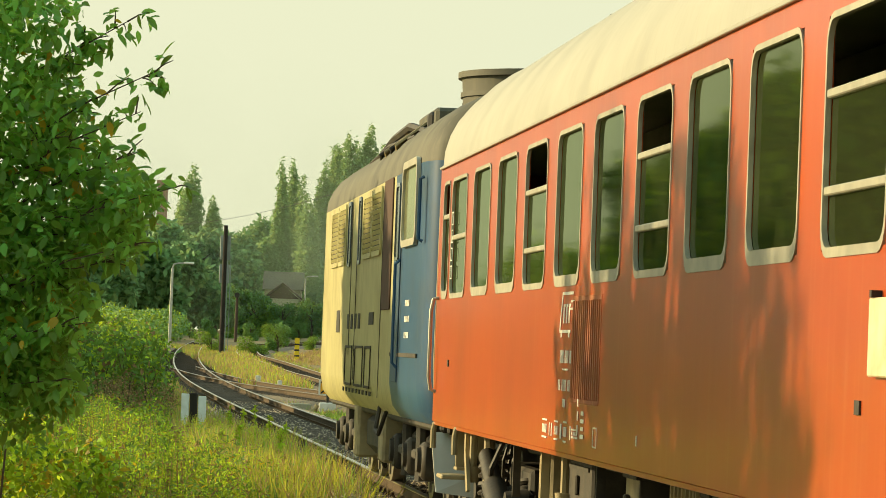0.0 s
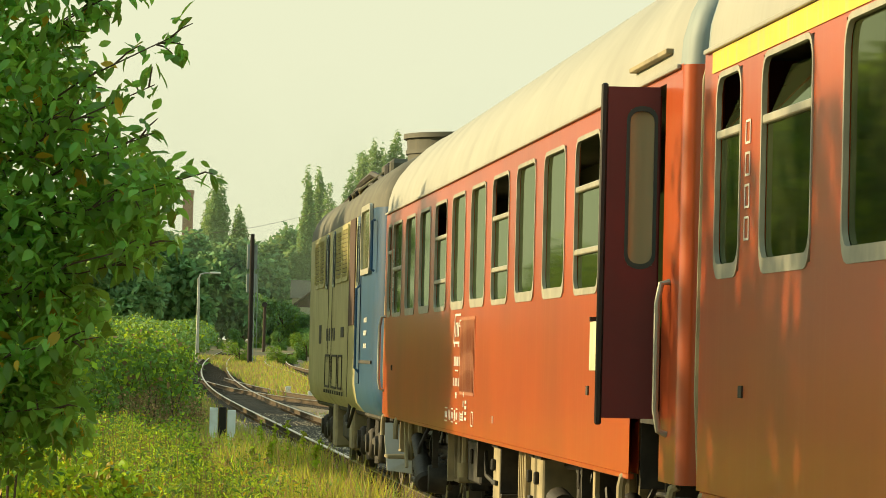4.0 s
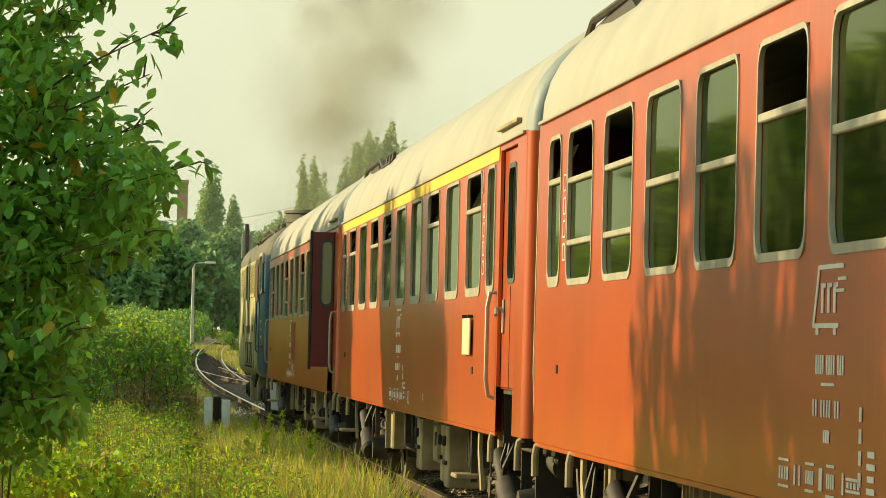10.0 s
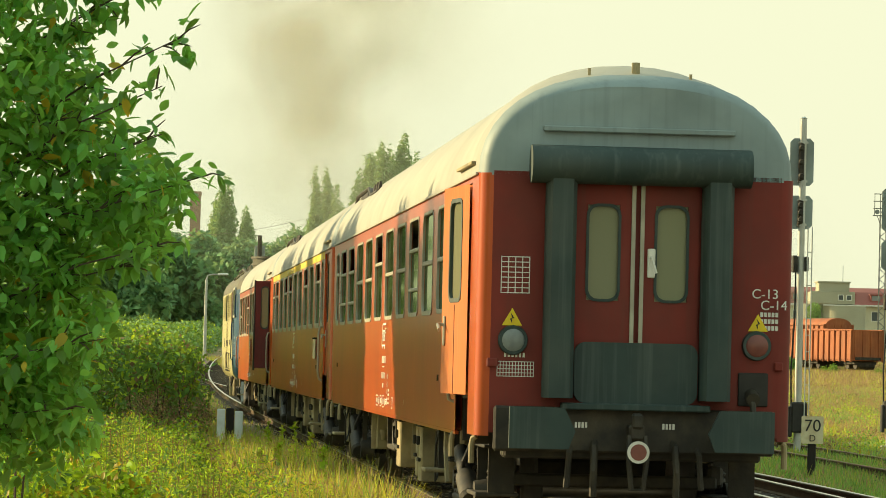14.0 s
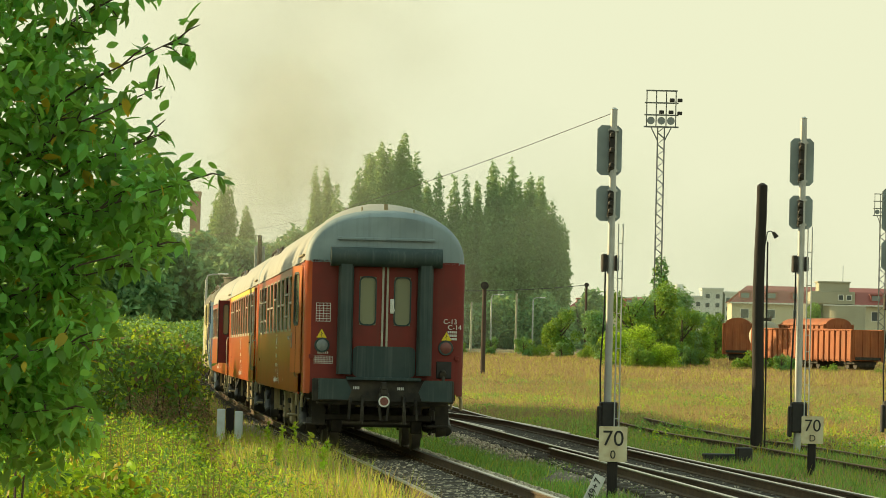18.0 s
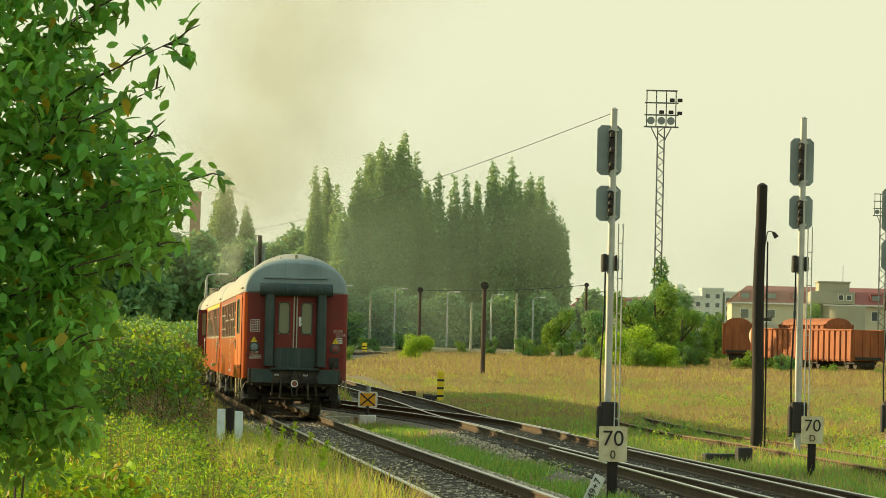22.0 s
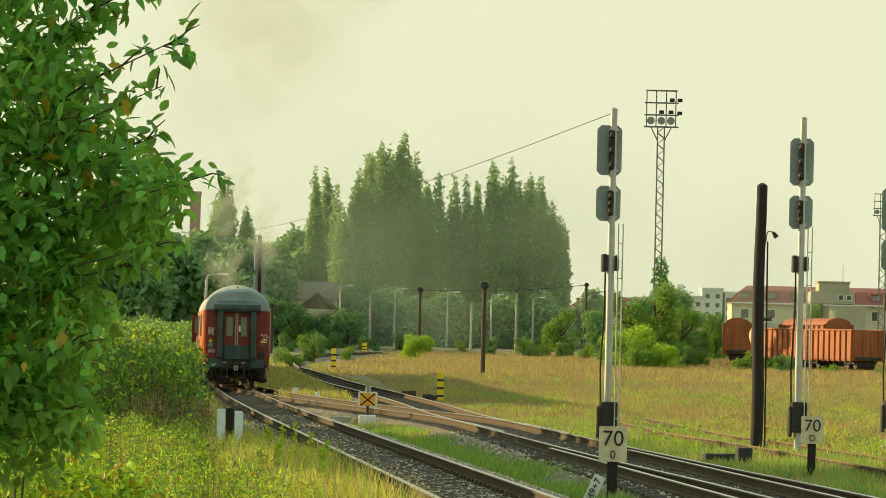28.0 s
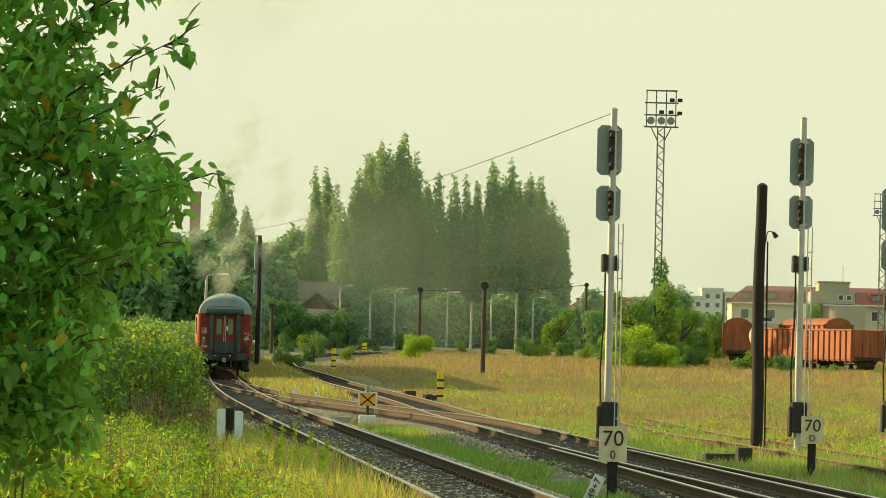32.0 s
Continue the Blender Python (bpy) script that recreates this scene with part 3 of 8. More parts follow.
CROSS = [(-11.3, 190), (-9.35, 172), (-7.5, 157), (-5.55, 143.5), (-3.25, 130), (-1.3, 119), (0.3, 109), (1.5, 98), (2.35, 86)]
railway_track(CROSS, "crossover between the two tracks with polished rails", True, (95, 180), -0.008, True)
OVERGROWN = [(10.6, 48), (9.6, 58), (8.9, 68), (8.2, 80), (7.7, 88), (6.9, 97), (6.4, 110), (6.0, 125)]
railway_track(OVERGROWN, "disused rusty track sunk in grass", False, (60, 100), -0.17, False)


def ballast_stones():
    n = 26000
    y = 42 + 70 * rng.random(n) ** 1.6
    u = rng.uniform(-2.0, 2.0, n)
    keep = np.abs(np.abs(u) - 0.755) > 0.07
    y, u = y[keep], u[keep]
    x = 3.2454 - (y - 15) * math.tan(HEAD) + u
    z = np.array([rise(v) for v in y]) - 0.20 - np.clip(np.abs(u) - 1.5, 0, 1) * 0.38
    n = len(y)
    me = scatter("ballast_stones", *STONE, np.stack([x, y, z], -1), turn_matrices(rng.random(n) * 6, rng.random(n) * 6, rng.random(n) * 6), rng.uniform(0.025, 0.05, n), [M["stone"]])
    thing("ballast_stones", "loose brown crushed stones between the rails", "ballast", kind="stuff", data=me)
    n = 6000
    y = 44 + 50 * rng.random(n)
    u = rng.uniform(-1.9, 1.9, n)
    x = 5.25 - (y - 44) * 0.076 + u
    z = np.array([rise(v) for v in y]) - 0.20 - np.clip(np.abs(u) - 1.5, 0, 1) * 0.38
    me = scatter("ballast_stones", *STONE, np.stack([x, y, z], -1), turn_matrices(rng.random(n) * 6, rng.random(n) * 6, rng.random(n) * 6), rng.uniform(0.02, 0.045, n), [M["stone"]])
    thing("ballast_stones", "grey-brown stones round the second track", "ballast", kind="stuff", data=me)


ballast_stones()


# ---- the train ----
def wall(b, x0, x1, z0, z1, holes, y, t):
    """A wall in the plane y, t thick towards y - t, with openings cut through."""
    xs = sorted({x0, x1, *[h[0] for h in holes], *[h[1] for h in holes]})
    zs = sorted({z0, z1, *[h[2] for h in holes], *[h[3] for h in holes]})
    for xa, xb in zip(xs, xs[1:]):
        for za, zb in zip(zs, zs[1:]):
            cx, cz = (xa + xb) / 2, (za + zb) / 2
            if any(h[0] < cx < h[1] and h[2] < cz < h[3] for h in holes):
                continue
            for yy in (y, y - t):
                b.add([(xa, yy, za), (xb, yy, za), (xb, yy, zb), (xa, yy, zb)], [(0, 1, 2, 3)])
    for h in holes:
        a = [(h[0], h[2]), (h[1], h[2]), (h[1], h[3]), (h[0], h[3])]
        for (p, q) in zip(a, a[1:] + a[:1]):
            b.add([(p[0], y, p[1]), (q[0], y, q[1]), (q[0], y - t, q[1]), (p[0], y - t, p[1])], [(0, 1, 2, 3)])
    return b


HALF = 1.41
LEN = 23.45


def coach_window(parent, xc, w, z0, z1, style, side):
    """A framed window; style: fixed, top (top sash dropped), hopper (top tilts in), split (two bars)."""
    s = side
    x0, x1 = xc - w / 2, xc + w / 2
    y = s * (HALF + 0.007)
    low = 0.075 if style in ("fixed", "hopper") else 0.045
    f = part("window_frame", Build().ring(round_rect(x0, x1, z0, z1, 0.15, y), round_rect(x0 + 0.028, x1 - 0.028, z0 + low, z1 - 0.03, 0.12, y), (0, -s, 0), 0.026), M["alu"], parent, "dull aluminium window frame", True)
    pane_y = s * (HALF - 0.025)
    zt, zb = z1 - 0.036, z0 + low
    bars = Build()
    if style == "fixed":
        cuts = [(zb, zt, 0)]
    elif style == "top":
        zm = zb + (zt - zb) * 0.66
        cuts = [(zb, zm, 0)]
        bars.box(x0 + 0.04, x1 - 0.04, pane_y - 0.03, pane_y + 0.03, zm - 0.022, zm + 0.022, 0.006)
    elif style == "hopper":
        zm = zb + (zt - zb) * 0.70
        cuts = [(zb, zm, 0), (zm, zt, 1)]
        bars.box(x0 + 0.04, x1 - 0.04, pane_y - 0.03, pane_y + 0.03, zm - 0.022, zm + 0.022, 0.006)
    elif style == "half":
        zm = zb + (zt - zb) * 0.50
        cuts = [(zb, zm, 0), (zm, zt, 0)]
        bars.box(x0 + 0.04, x1 - 0.04, pane_y - 0.03, pane_y + 0.03, zm - 0.022, zm + 0.022, 0.006)
    else:
        zm, zl = zb + (zt - zb) * 0.68, zb + (zt - zb) * 0.25
        cuts = [(zb, zl, 0), (zl, zm, 0)]
        for zz in (zm, zl):
            bars.box(x0 + 0.04, x1 - 0.04, pane_y - 0.03, pane_y + 0.03, zz - 0.02, zz + 0.02, 0.006)
    if bars.v:
        part("sash_bar", bars, M["alu"], f)
    for za, zc, tilt in cuts:
        b = Build().box(x0 + 0.045, x1 - 0.045, pane_y - 0.003, pane_y + 0.003, za, zc)
        o = part("pane", b, M["pane"], f)
        if tilt:
            o.matrix_basis = Matrix.Translation((0, pane_y, za)) @ Matrix.Rotation(radians(22 * s), 4, "X") @ Matrix.Translation((0, -pane_y, -za))
    if style in ("split", "half"):
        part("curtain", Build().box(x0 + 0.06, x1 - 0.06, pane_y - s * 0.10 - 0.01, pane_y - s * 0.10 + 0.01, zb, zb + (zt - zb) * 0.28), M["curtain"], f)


def roof_ring(x, k, q=1.0, half=HALF, base=3.30, top=4.42, n=20):
    """A cross-section of the roof, drawn in by k and lowered by q towards the domed ends."""
    pts = []
    for i in range(n + 1):
        a = math.pi * i / n
        c, s = math.cos(a), math.sin(a)
        u = min(1.0, max(0.0, min(x, LEN - x) / 1.7))
        pts.append((x, half * k * math.copysign(abs(c) ** (0.80 + 0.18 * u), c), base + (top - base) * q * abs(s) ** (0.86 + 0.29 * u)))
    return pts


def coil(x, y, z0, z1, r, turns):
    """A spring wound from one rod."""
    pts = [(x + r * math.cos(2 * math.pi * k / 10), y + r * math.sin(2 * math.pi * k / 10), z0 + (z1 - z0) * k / (10 * turns)) for k in range(10 * turns + 1)]
    return Build().tube(pts, 0.024, 5)


def stuff(ob):
    ob["kind"] = "stuff"
    return ob


def bogie(parent, xc, wheelbase=2.5, r=0.46):
    bg = part("bogie", Build().box(xc - wheelbase / 2 - 0.55, xc + wheelbase / 2 + 0.55, 0.92, 1.06, 0.52, 0.72, 0.03).box(xc - wheelbase / 2 - 0.55, xc + wheelbase / 2 + 0.55, -1.06, -0.92, 0.52, 0.72, 0.03)
              .box(xc - 0.35, xc + 0.35, -1.0, 1.0, 0.5, 0.72, 0.03).box(xc - wheelbase / 2 - 0.58, xc - wheelbase / 2 - 0.48, -1.0, 1.0, 0.5, 0.62, 0.02)
              .box(xc + wheelbase / 2 + 0.48, xc + wheelbase / 2 + 0.58, -1.0, 1.0, 0.5, 0.62, 0.02), M["under"], parent, "grimy steel bogie frame")
    for s in (1, -1):
        for dx in (-wheelbase / 2, wheelbase / 2):
            part("axle_box", Build().box(xc + dx - 0.16, xc + dx + 0.16, s * 1.0 - 0.12, s * 1.0 + 0.14, 0.32, 0.62, 0.04).cyl((xc + dx, s * 1.08, 0.46), (xc + dx, s * 1.19, 0.46), 0.12, 0.11, 12), M["under"], bg, "", True)
            for ex in (-0.28, 0.28):
                part("coil_spring", coil(xc + dx + ex, s * 1.02, 0.38, 0.66, 0.085, 5), M["under"], bg, "", True)
        part("bolster_spring", coil(xc - 0.12, s * 1.14, 0.36, 0.80, 0.12, 6), M["under"], bg, "grimy coil spring", True)
        part("bolster_spring", coil(xc + 0.18, s * 1.14, 0.36, 0.80, 0.12, 6), M["under"], bg, "grimy coil spring", True)
        part("spring_plank", Build().box(xc - 0.55, xc + 0.55, s * 1.14 - 0.12, s * 1.14 + 0.12, 0.28, 0.35, 0.02), M["under"], bg)
        part("foot_tray", Build().box(xc + 1.75, xc + 2.25, s * 1.32 - 0.12, s * 1.32 + 0.12, 0.50, 0.54, 0.01), M["under_pale"], bg, "dusty pale foot tray")
        part("bracket", Build().plate([(xc + 1.2, s * 1.26, 0.98), (xc + 1.32, s * 1.26, 0.98), (xc + 1.32, s * 1.26, 0.74), (xc + 1.05, s * 1.26, 0.42), (xc + 0.92, s * 1.26, 0.44), (xc + 1.2, s * 1.26, 0.78)], (0, s, 0), 0.03), M["under_pale"], bg, "pale bent bracket")
        part("air_hose", Build().tube([(xc - 1.1, s * 1.2, 0.95), (xc - 1.05, s * 1.3, 0.7), (xc - 0.9, s * 1.3, 0.45), (xc - 0.72, s * 1.26, 0.40), (xc - 0.62, s * 1.2, 0.62)], 0.022, 6), M["black"], bg)
        part("axle_generator", Build().cyl((xc - 1.75, s * 1.08, 0.40), (xc - 1.75, s * 1.26, 0.40), 0.17, 0.14, 16), M["under"], bg, "round grimy axle-end drum", True)
        part("damper", Build().cyl((xc + 0.45, s * 1.16, 0.40), (xc + 0.62, s * 1.14, 0.95), 0.05, 0.05, 8), M["under_pale"], bg)
        part("damper", Build().cyl((xc - 0.45, s * 1.27, 0.78), (xc - 1.15, s * 1.27, 0.52), 0.075, 0.075, 14).cyl((xc - 1.10, s * 1.27, 0.54), (xc - 1.62, s * 1.27, 0.36), 0.105, 0.105, 16).cyl((xc - 1.62, s * 1.27, 0.36), (xc - 1.66, s * 1.27, 0.345), 0.12, 0.09, 16), M["under"], bg, "black yaw damper", True)
        for e in (-1, 1):
            part("brake_lever", Build().tube([(xc + e * 1.7, s * 0.95, 0.75), (xc + e * 1.62, s * 1.0, 0.35), (xc + e * 1.35, s * 1.0, 0.28)], 0.03), M["under"], bg)
            part("brake_block", Build().box(min(xc + e * 1.70, xc + e * 1.78), max(xc + e * 1.70, xc + e * 1.78), s * 0.72 - 0.1, s * 0.72 + 0.1, 0.28, 0.62, 0.02), M["under"], bg)
    sets = []
    for dx in (-wheelbase / 2, wheelbase / 2):
        b = Build()
        b.cyl((0, -0.95, 0), (0, 0.95, 0), 0.08, 0.08, 10)
        for s in (1, -1):
            b.cyl((0, s * 0.69, 0), (0, s * 0.82, 0), r, r - 0.01, 28).cyl((0, s * 0.66, 0), (0, s * 0.69, 0), r + 0.028, r + 0.028, 28)
            b.cyl((0, s * 0.82, 0), (0, s * 0.86, 0), 0.16, 0.13, 12)
            for k in range(6):
                a = k * math.pi / 3
                b.box(-0.03, 0.03, s * 0.835 - 0.012, s * 0.835 + 0.012, 0.16, r - 0.08, 0, Matrix.Rotation(a, 4, "Y"))
        w = part("wheelset", b, M["steel"], parent, "worn steel wheels on an axle", True)
        w.location = (xc + dx, 0, r)
        sets.append((w, xc + dx, r))
    return sets


def buffers(parent, x, d, big=False):
    """A pair of buffers on an end beam at x; d is the way outwards along x."""
    for s in (1, -1):
        bf = part("buffer", Build().cyl((x, s * 0.875, 1.06), (x + d * 0.36, s * 0.875, 1.06), 0.13, 0.13, 16).cyl((x + d * 0.36, s * 0.875, 1.06), (x + d * 0.56, s * 0.875, 1.06), 0.09, 0.09, 12), M["under"], parent, "black steel buffer", True)
        y0, y1 = s * 0.875 - 0.29, s * 0.875 + 0.29
        zl, zh = 0.90, 1.26
        cut = 0.13
        if s > 0:
            out = [(x + d * 0.56, y0, zl + cut * 1.2), (x + d * 0.56, y0 + 0.10, zh), (x + d * 0.56, y1, zh), (x + d * 0.56, y1, zl), (x + d * 0.56, y0 + 0.06, zl)]
        else:
            out = [(x + d * 0.56, y1, zl + cut * 1.2), (x + d * 0.56, y1 - 0.10, zh), (x + d * 0.56, y0, zh), (x + d * 0.56, y0, zl), (x + d * 0.56, y1 - 0.06, zl)]
        part("buffer_head", Build().plate(out, (d, 0, 0), 0.05), M["rubber"], bf, "greasy grey-green buffer plate")


def coupling(parent, x, d, disc=False):
    c = part("coupling", Build().box(min(x, x + d * 0.30), max(x, x + d * 0.30), -0.07, 0.07, 0.98, 1.12, 0.02).box(min(x + d * 0.22, x + d * 0.32), max(x + d * 0.22, x + d * 0.32), -0.05, 0.05, 1.08, 1.22, 0.02)
             .tube([(x + d * 0.28, -0.07, 1.02), (x + d * 0.36, -0.08, 0.8), (x + d * 0.34, -0.05, 0.55), (x + d * 0.34, 0.05, 0.55), (x + d * 0.36, 0.08, 0.8), (x + d * 0.28, 0.07, 1.02)], 0.025), M["under"], parent, "black screw coupling and hook")
    if disc:
        part("tail_disc", Build().cyl((x + d * 0.38, 0, 0.88), (x + d * 0.40, 0, 0.88), 0.098, 0.098, 24), M["white"], c, "round white tail disc with a red centre")
        part("disc_centre", Build().cyl((x + d * 0.40, 0, 0.88), (x + d * 0.406, 0, 0.88), 0.072, 0.072, 24), M["lamp_red"], c)
    for s in (1, -1):
        part("brake_hose", Build().tube([(x, s * 0.34, 1.0), (x + d * 0.14, s * 0.36, 0.92), (x + d * 0.20, s * 0.37, 0.7), (x + d * 0.17, s * 0.37, 0.48)], 0.032).tube([(x, s * 0.55, 0.98), (x + d * 0.12, s * 0.58, 0.85), (x + d * 0.12, s * 0.60, 0.55)], 0.028), M["under"], parent)


def coach_end(parent, x, d, detailed):
    """The end wall with its rubber gangway; d is the way outwards along x."""
    e = part("end_wall", Build().box(min(x, x - d * 0.06), max(x, x - d * 0.06), -HALF + 0.12, HALF - 0.12, 1.02, 3.34), M["red_end"], parent, "dirty red end wall with shade in its colour")
    for s in (1, -1):
        prof = []
        for k in range(7):
            a = math.pi / 2 * k / 6
            prof.append((x - d * 0.12 + d * 0.12 * math.cos(a), s * (HALF - 0.12 + 0.12 * math.sin(a))))
        prof += [(x - d * 0.12, s * (HALF - 0.06)), (x - d * 0.06, s * (HALF - 0.12))]
        # the post off the sunny side gets its shade from the darker end red
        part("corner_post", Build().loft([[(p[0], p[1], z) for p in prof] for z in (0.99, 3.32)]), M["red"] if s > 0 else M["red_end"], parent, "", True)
        part("bellows_tube", Build().loft([[(x + d * (0.02 + 0.26 * k), s * 0.70 + 0.13 * u, z) for k, u in ((0, -1), (0.75, -1), (1, -0.7), (1, 0.7), (0.75, 1), (0, 1))] for z in (1.34, 1.40, 3.24, 3.30)]), M["rubber"], e, "upright green-black rubber gangway tube", True)
    part("bellows_roll", Build().loft([[(x + d * (0.02 + 0.32 * (0.5 + 0.5 * math.sin(a))), y, 3.40 + 0.17 * math.cos(a) + 0.05 * y * 0.0) for a in [2 * math.pi * k / 14 for k in range(14)]] for y in (-0.98, -0.92, 0, 0.92, 0.98)]), M["rubber"], e, "black rubber roll over the gangway", True)
    part("rain_strip", Build().box(min(x + d * 0.0, x + d * 0.05), max(x, x + d * 0.05), -0.86, 0.86, 3.70, 3.75, 0.008), M["roof_end"], parent)
    for s in (1, -1):
        y0, y1 = (0.03, 0.55) if s > 0 else (-0.55, -0.03)
        w = Build()
        wall(w, y0, y1, 1.30, 3.24, [(y0 + 0.10 + (0.03 if s > 0 else 0), y1 - 0.10 - (0.03 if s < 0 else 0), 2.21, 3.06)], 0, 0.05)
        w.v = [(x + d * (0.03 + p[1]), p[0], p[2]) for p in w.v]
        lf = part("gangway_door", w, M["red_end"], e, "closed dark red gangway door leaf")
        za = Build()
        outer = [(x + d * 0.03, p[0], p[2]) for p in round_rect(y0 + 0.09 + (0.03 if s > 0 else 0), y1 - 0.09 - (0.03 if s < 0 else 0), 2.20, 3.07, 0.10, 0)]
        inner = [(x + d * 0.03, p[0], p[2]) for p in round_rect(y0 + 0.115 + (0.03 if s > 0 else 0), y1 - 0.115 - (0.03 if s < 0 else 0), 2.225, 3.045, 0.085, 0)]
        part("window_seal", za.ring(outer, inner, (d, 0, 0), 0.012), M["rubber"], lf, "", True)
        part("pane", Build().box(min(x + d * 0.0, x + d * 0.006), max(x, x + d * 0.006), y0 + 0.1, y1 - 0.1, 2.21, 3.06), M["pane_clear"], lf)
        part("edge_strip", Build().box(min(x + d * 0.03, x + d * 0.05), max(x + d * 0.03, x + d * 0.05), s * 0.022, s * 0.058, 1.30, 3.24), M["alu"], lf)
    if detailed:
        part("door_latch", Build().box(min(x + d * 0.03, x + d * 0.06), max(x + d * 0.03, x + d * 0.06), -0.16, -0.09, 2.42, 2.68, 0.01).tube([(x + d * 0.06, -0.12, 2.6), (x + d * 0.11, -0.12, 2.6), (x + d * 0.12, -0.16, 2.46)], 0.014), M["white"], e, "white latch")
    part("footplate", Build().plate([(x + d * 0.06, p[0], p[2]) for p in round_rect(-0.55, 0.55, 1.30, 1.84, 0.10, 0)], (d, 0, 0), 0.05).box(min(x + d * 0.04, x + d * 0.2), max(x + d * 0.04, x + d * 0.2), -0.66, 0.66, 1.24, 1.30, 0.01), M["rubber"], e, "raised dark footplate")
    part("end_beam", Build().box(min(x, x + d * 0.08), max(x, x + d * 0.08), -1.25, 1.25, 0.86, 1.26, 0.02).box(min(x, x - d * 0.3), max(x, x - d * 0.3), -1.15, 1.15, 0.80, 1.0, 0.02), M["under"], parent, "black end beam")
    if detailed:
        for s in (1, -1):
            lr = part("tail_lamp", Build().cyl((x, s * 1.09, 1.84), (x + d * 0.05, s * 1.09, 1.84), 0.135, 0.125, 24), M["rubber"], parent, "round tail lamp with a black rim", True)
            part("lens", Build().cyl((x + d * 0.05, s * 1.09, 1.84), (x + d * 0.062, s * 1.09, 1.84), 0.10, 0.085, 24), M["lamp_glass"] if s > 0 else M["lamp_red"], lr, "", True)
            tr = part("warning_triangle", Build().plate([(x + d * 0.003, s * 1.10 - 0.09, 1.97), (x + d * 0.003, s * 1.10 + 0.09, 1.97), (x + d * 0.003, s * 1.10, 2.125)], (d, 0, 0), 0.004), M["warn"], parent, "yellow electric warning triangle")
            part("bolt_mark", Build().plate([(x + d * 0.008, s * 1.10 + a, 1.985 + b) for a, b in ((0.0, 0.0), (0.02, 0.045), (0.0, 0.05), (0.015, 0.10), (-0.02, 0.05), (0.003, 0.045))], (d, 0, 0), 0.003), M["black"], tr)
        grid = Build()
        for k in range(5):
            grid.box(min(x + d * 0.003, x + d * 0.006), max(x + d * 0.003, x + d * 0.006), 0.955 + k * 0.0625 - 0.004, 0.955 + k * 0.0625 + 0.004, 2.26, 2.58)
        for k in range(8):
            grid.box(min(x + d * 0.003, x + d * 0.006), max(x + d * 0.003, x + d * 0.006), 0.951, 1.209, 2.26 + k * 0.0455 - 0.004, 2.26 + k * 0.0455 + 0.004)
        stuff(part("white_table", grid, M["white"], parent, "white painted table of lines"))
        grid = Build()
        for k in range(13):
            grid.box(min(x + d * 0.003, x + d * 0.006), max(x + d * 0.003, x + d * 0.006), 0.90 + k * 0.027 - 0.003, 0.90 + k * 0.027 + 0.003, 1.52, 1.65)
        for k in range(5):
            grid.box(min(x + d * 0.003, x + d * 0.006), max(x + d * 0.003, x + d * 0.006), 0.897, 1.227, 1.52 + k * 0.0325 - 0.003, 1.52 + k * 0.0325 + 0.003)
        for k in range(6):
            grid.box(min(x + d * 0.003, x + d * 0.006), max(x + d * 0.003, x + d * 0.006), 0.98 + k * 0.033, 1.0 + k * 0.033, 1.69, 1.73)
        stuff(part("white_table", grid, M["white"], parent, "white painted grid"))
        faceback = Matrix.Rotation(radians(-90), 4, "Z")
        for word, yy, zz, sz in (("C-13", -1.16, 2.30, 0.12), ("C-14", -1.24, 2.20, 0.12)):
            lettering("chalk_mark", word, sz, M["white"], parent, Matrix.Translation((x + d * 0.006, yy, zz)) @ faceback, "white hand-painted mark")
        bars = Build()
        for k in range(3):
            for j in range(5):
                bars.box(min(x + d * 0.003, x + d * 0.006), max(x + d * 0.003, x + d * 0.006), -1.28 + j * 0.034, -1.255 + j * 0.034, 2.10 - k * 0.06, 2.14 - k * 0.06)
        stuff(part("small_mark", bars, M["white"], parent))
        part("socket_recess", Build().box(min(x, x + d * 0.02), max(x, x + d * 0.02), -1.2, -0.93, 1.30, 1.60, 0.01), M["black"], parent, "black recess with a cable socket")
        part("socket", Build().cyl((x, -1.05, 1.4), (x + d * 0.14, -1.05, 1.36), 0.06, 0.06, 12).tube([(x + d * 0.1, -1.05, 1.36), (x + d * 0.18, -1.05, 1.2), (x + d * 0.14, -0.9, 1.06)], 0.03), M["under"], parent, "", True)
        part("lamp_bracket", Build().box(min(x, x + d * 0.04), max(x, x + d * 0.04), 1.22, 1.32, 1.60, 1.68, 0.01), M["red_end"], parent)
        part("lamp_bracket", Build().box(min(x, x + d * 0.04), max(x, x + d * 0.04), -1.33, -1.25, 1.62, 1.70, 0.01), M["red_end"], parent)
        bars = Build()
        for yy in (0.42, -0.36):
            for j in range(4):
                bars.box(min(x + d * 0.083, x + d * 0.086), max(x + d * 0.083, x + d * 0.086), yy + j * 0.03, yy + 0.02 + j * 0.03, 1.08, 1.13)
        stuff(part("pressure_mark", bars, M["white"], parent))
    buffers(parent, x, d)
    coupling(parent, x, d, detailed)


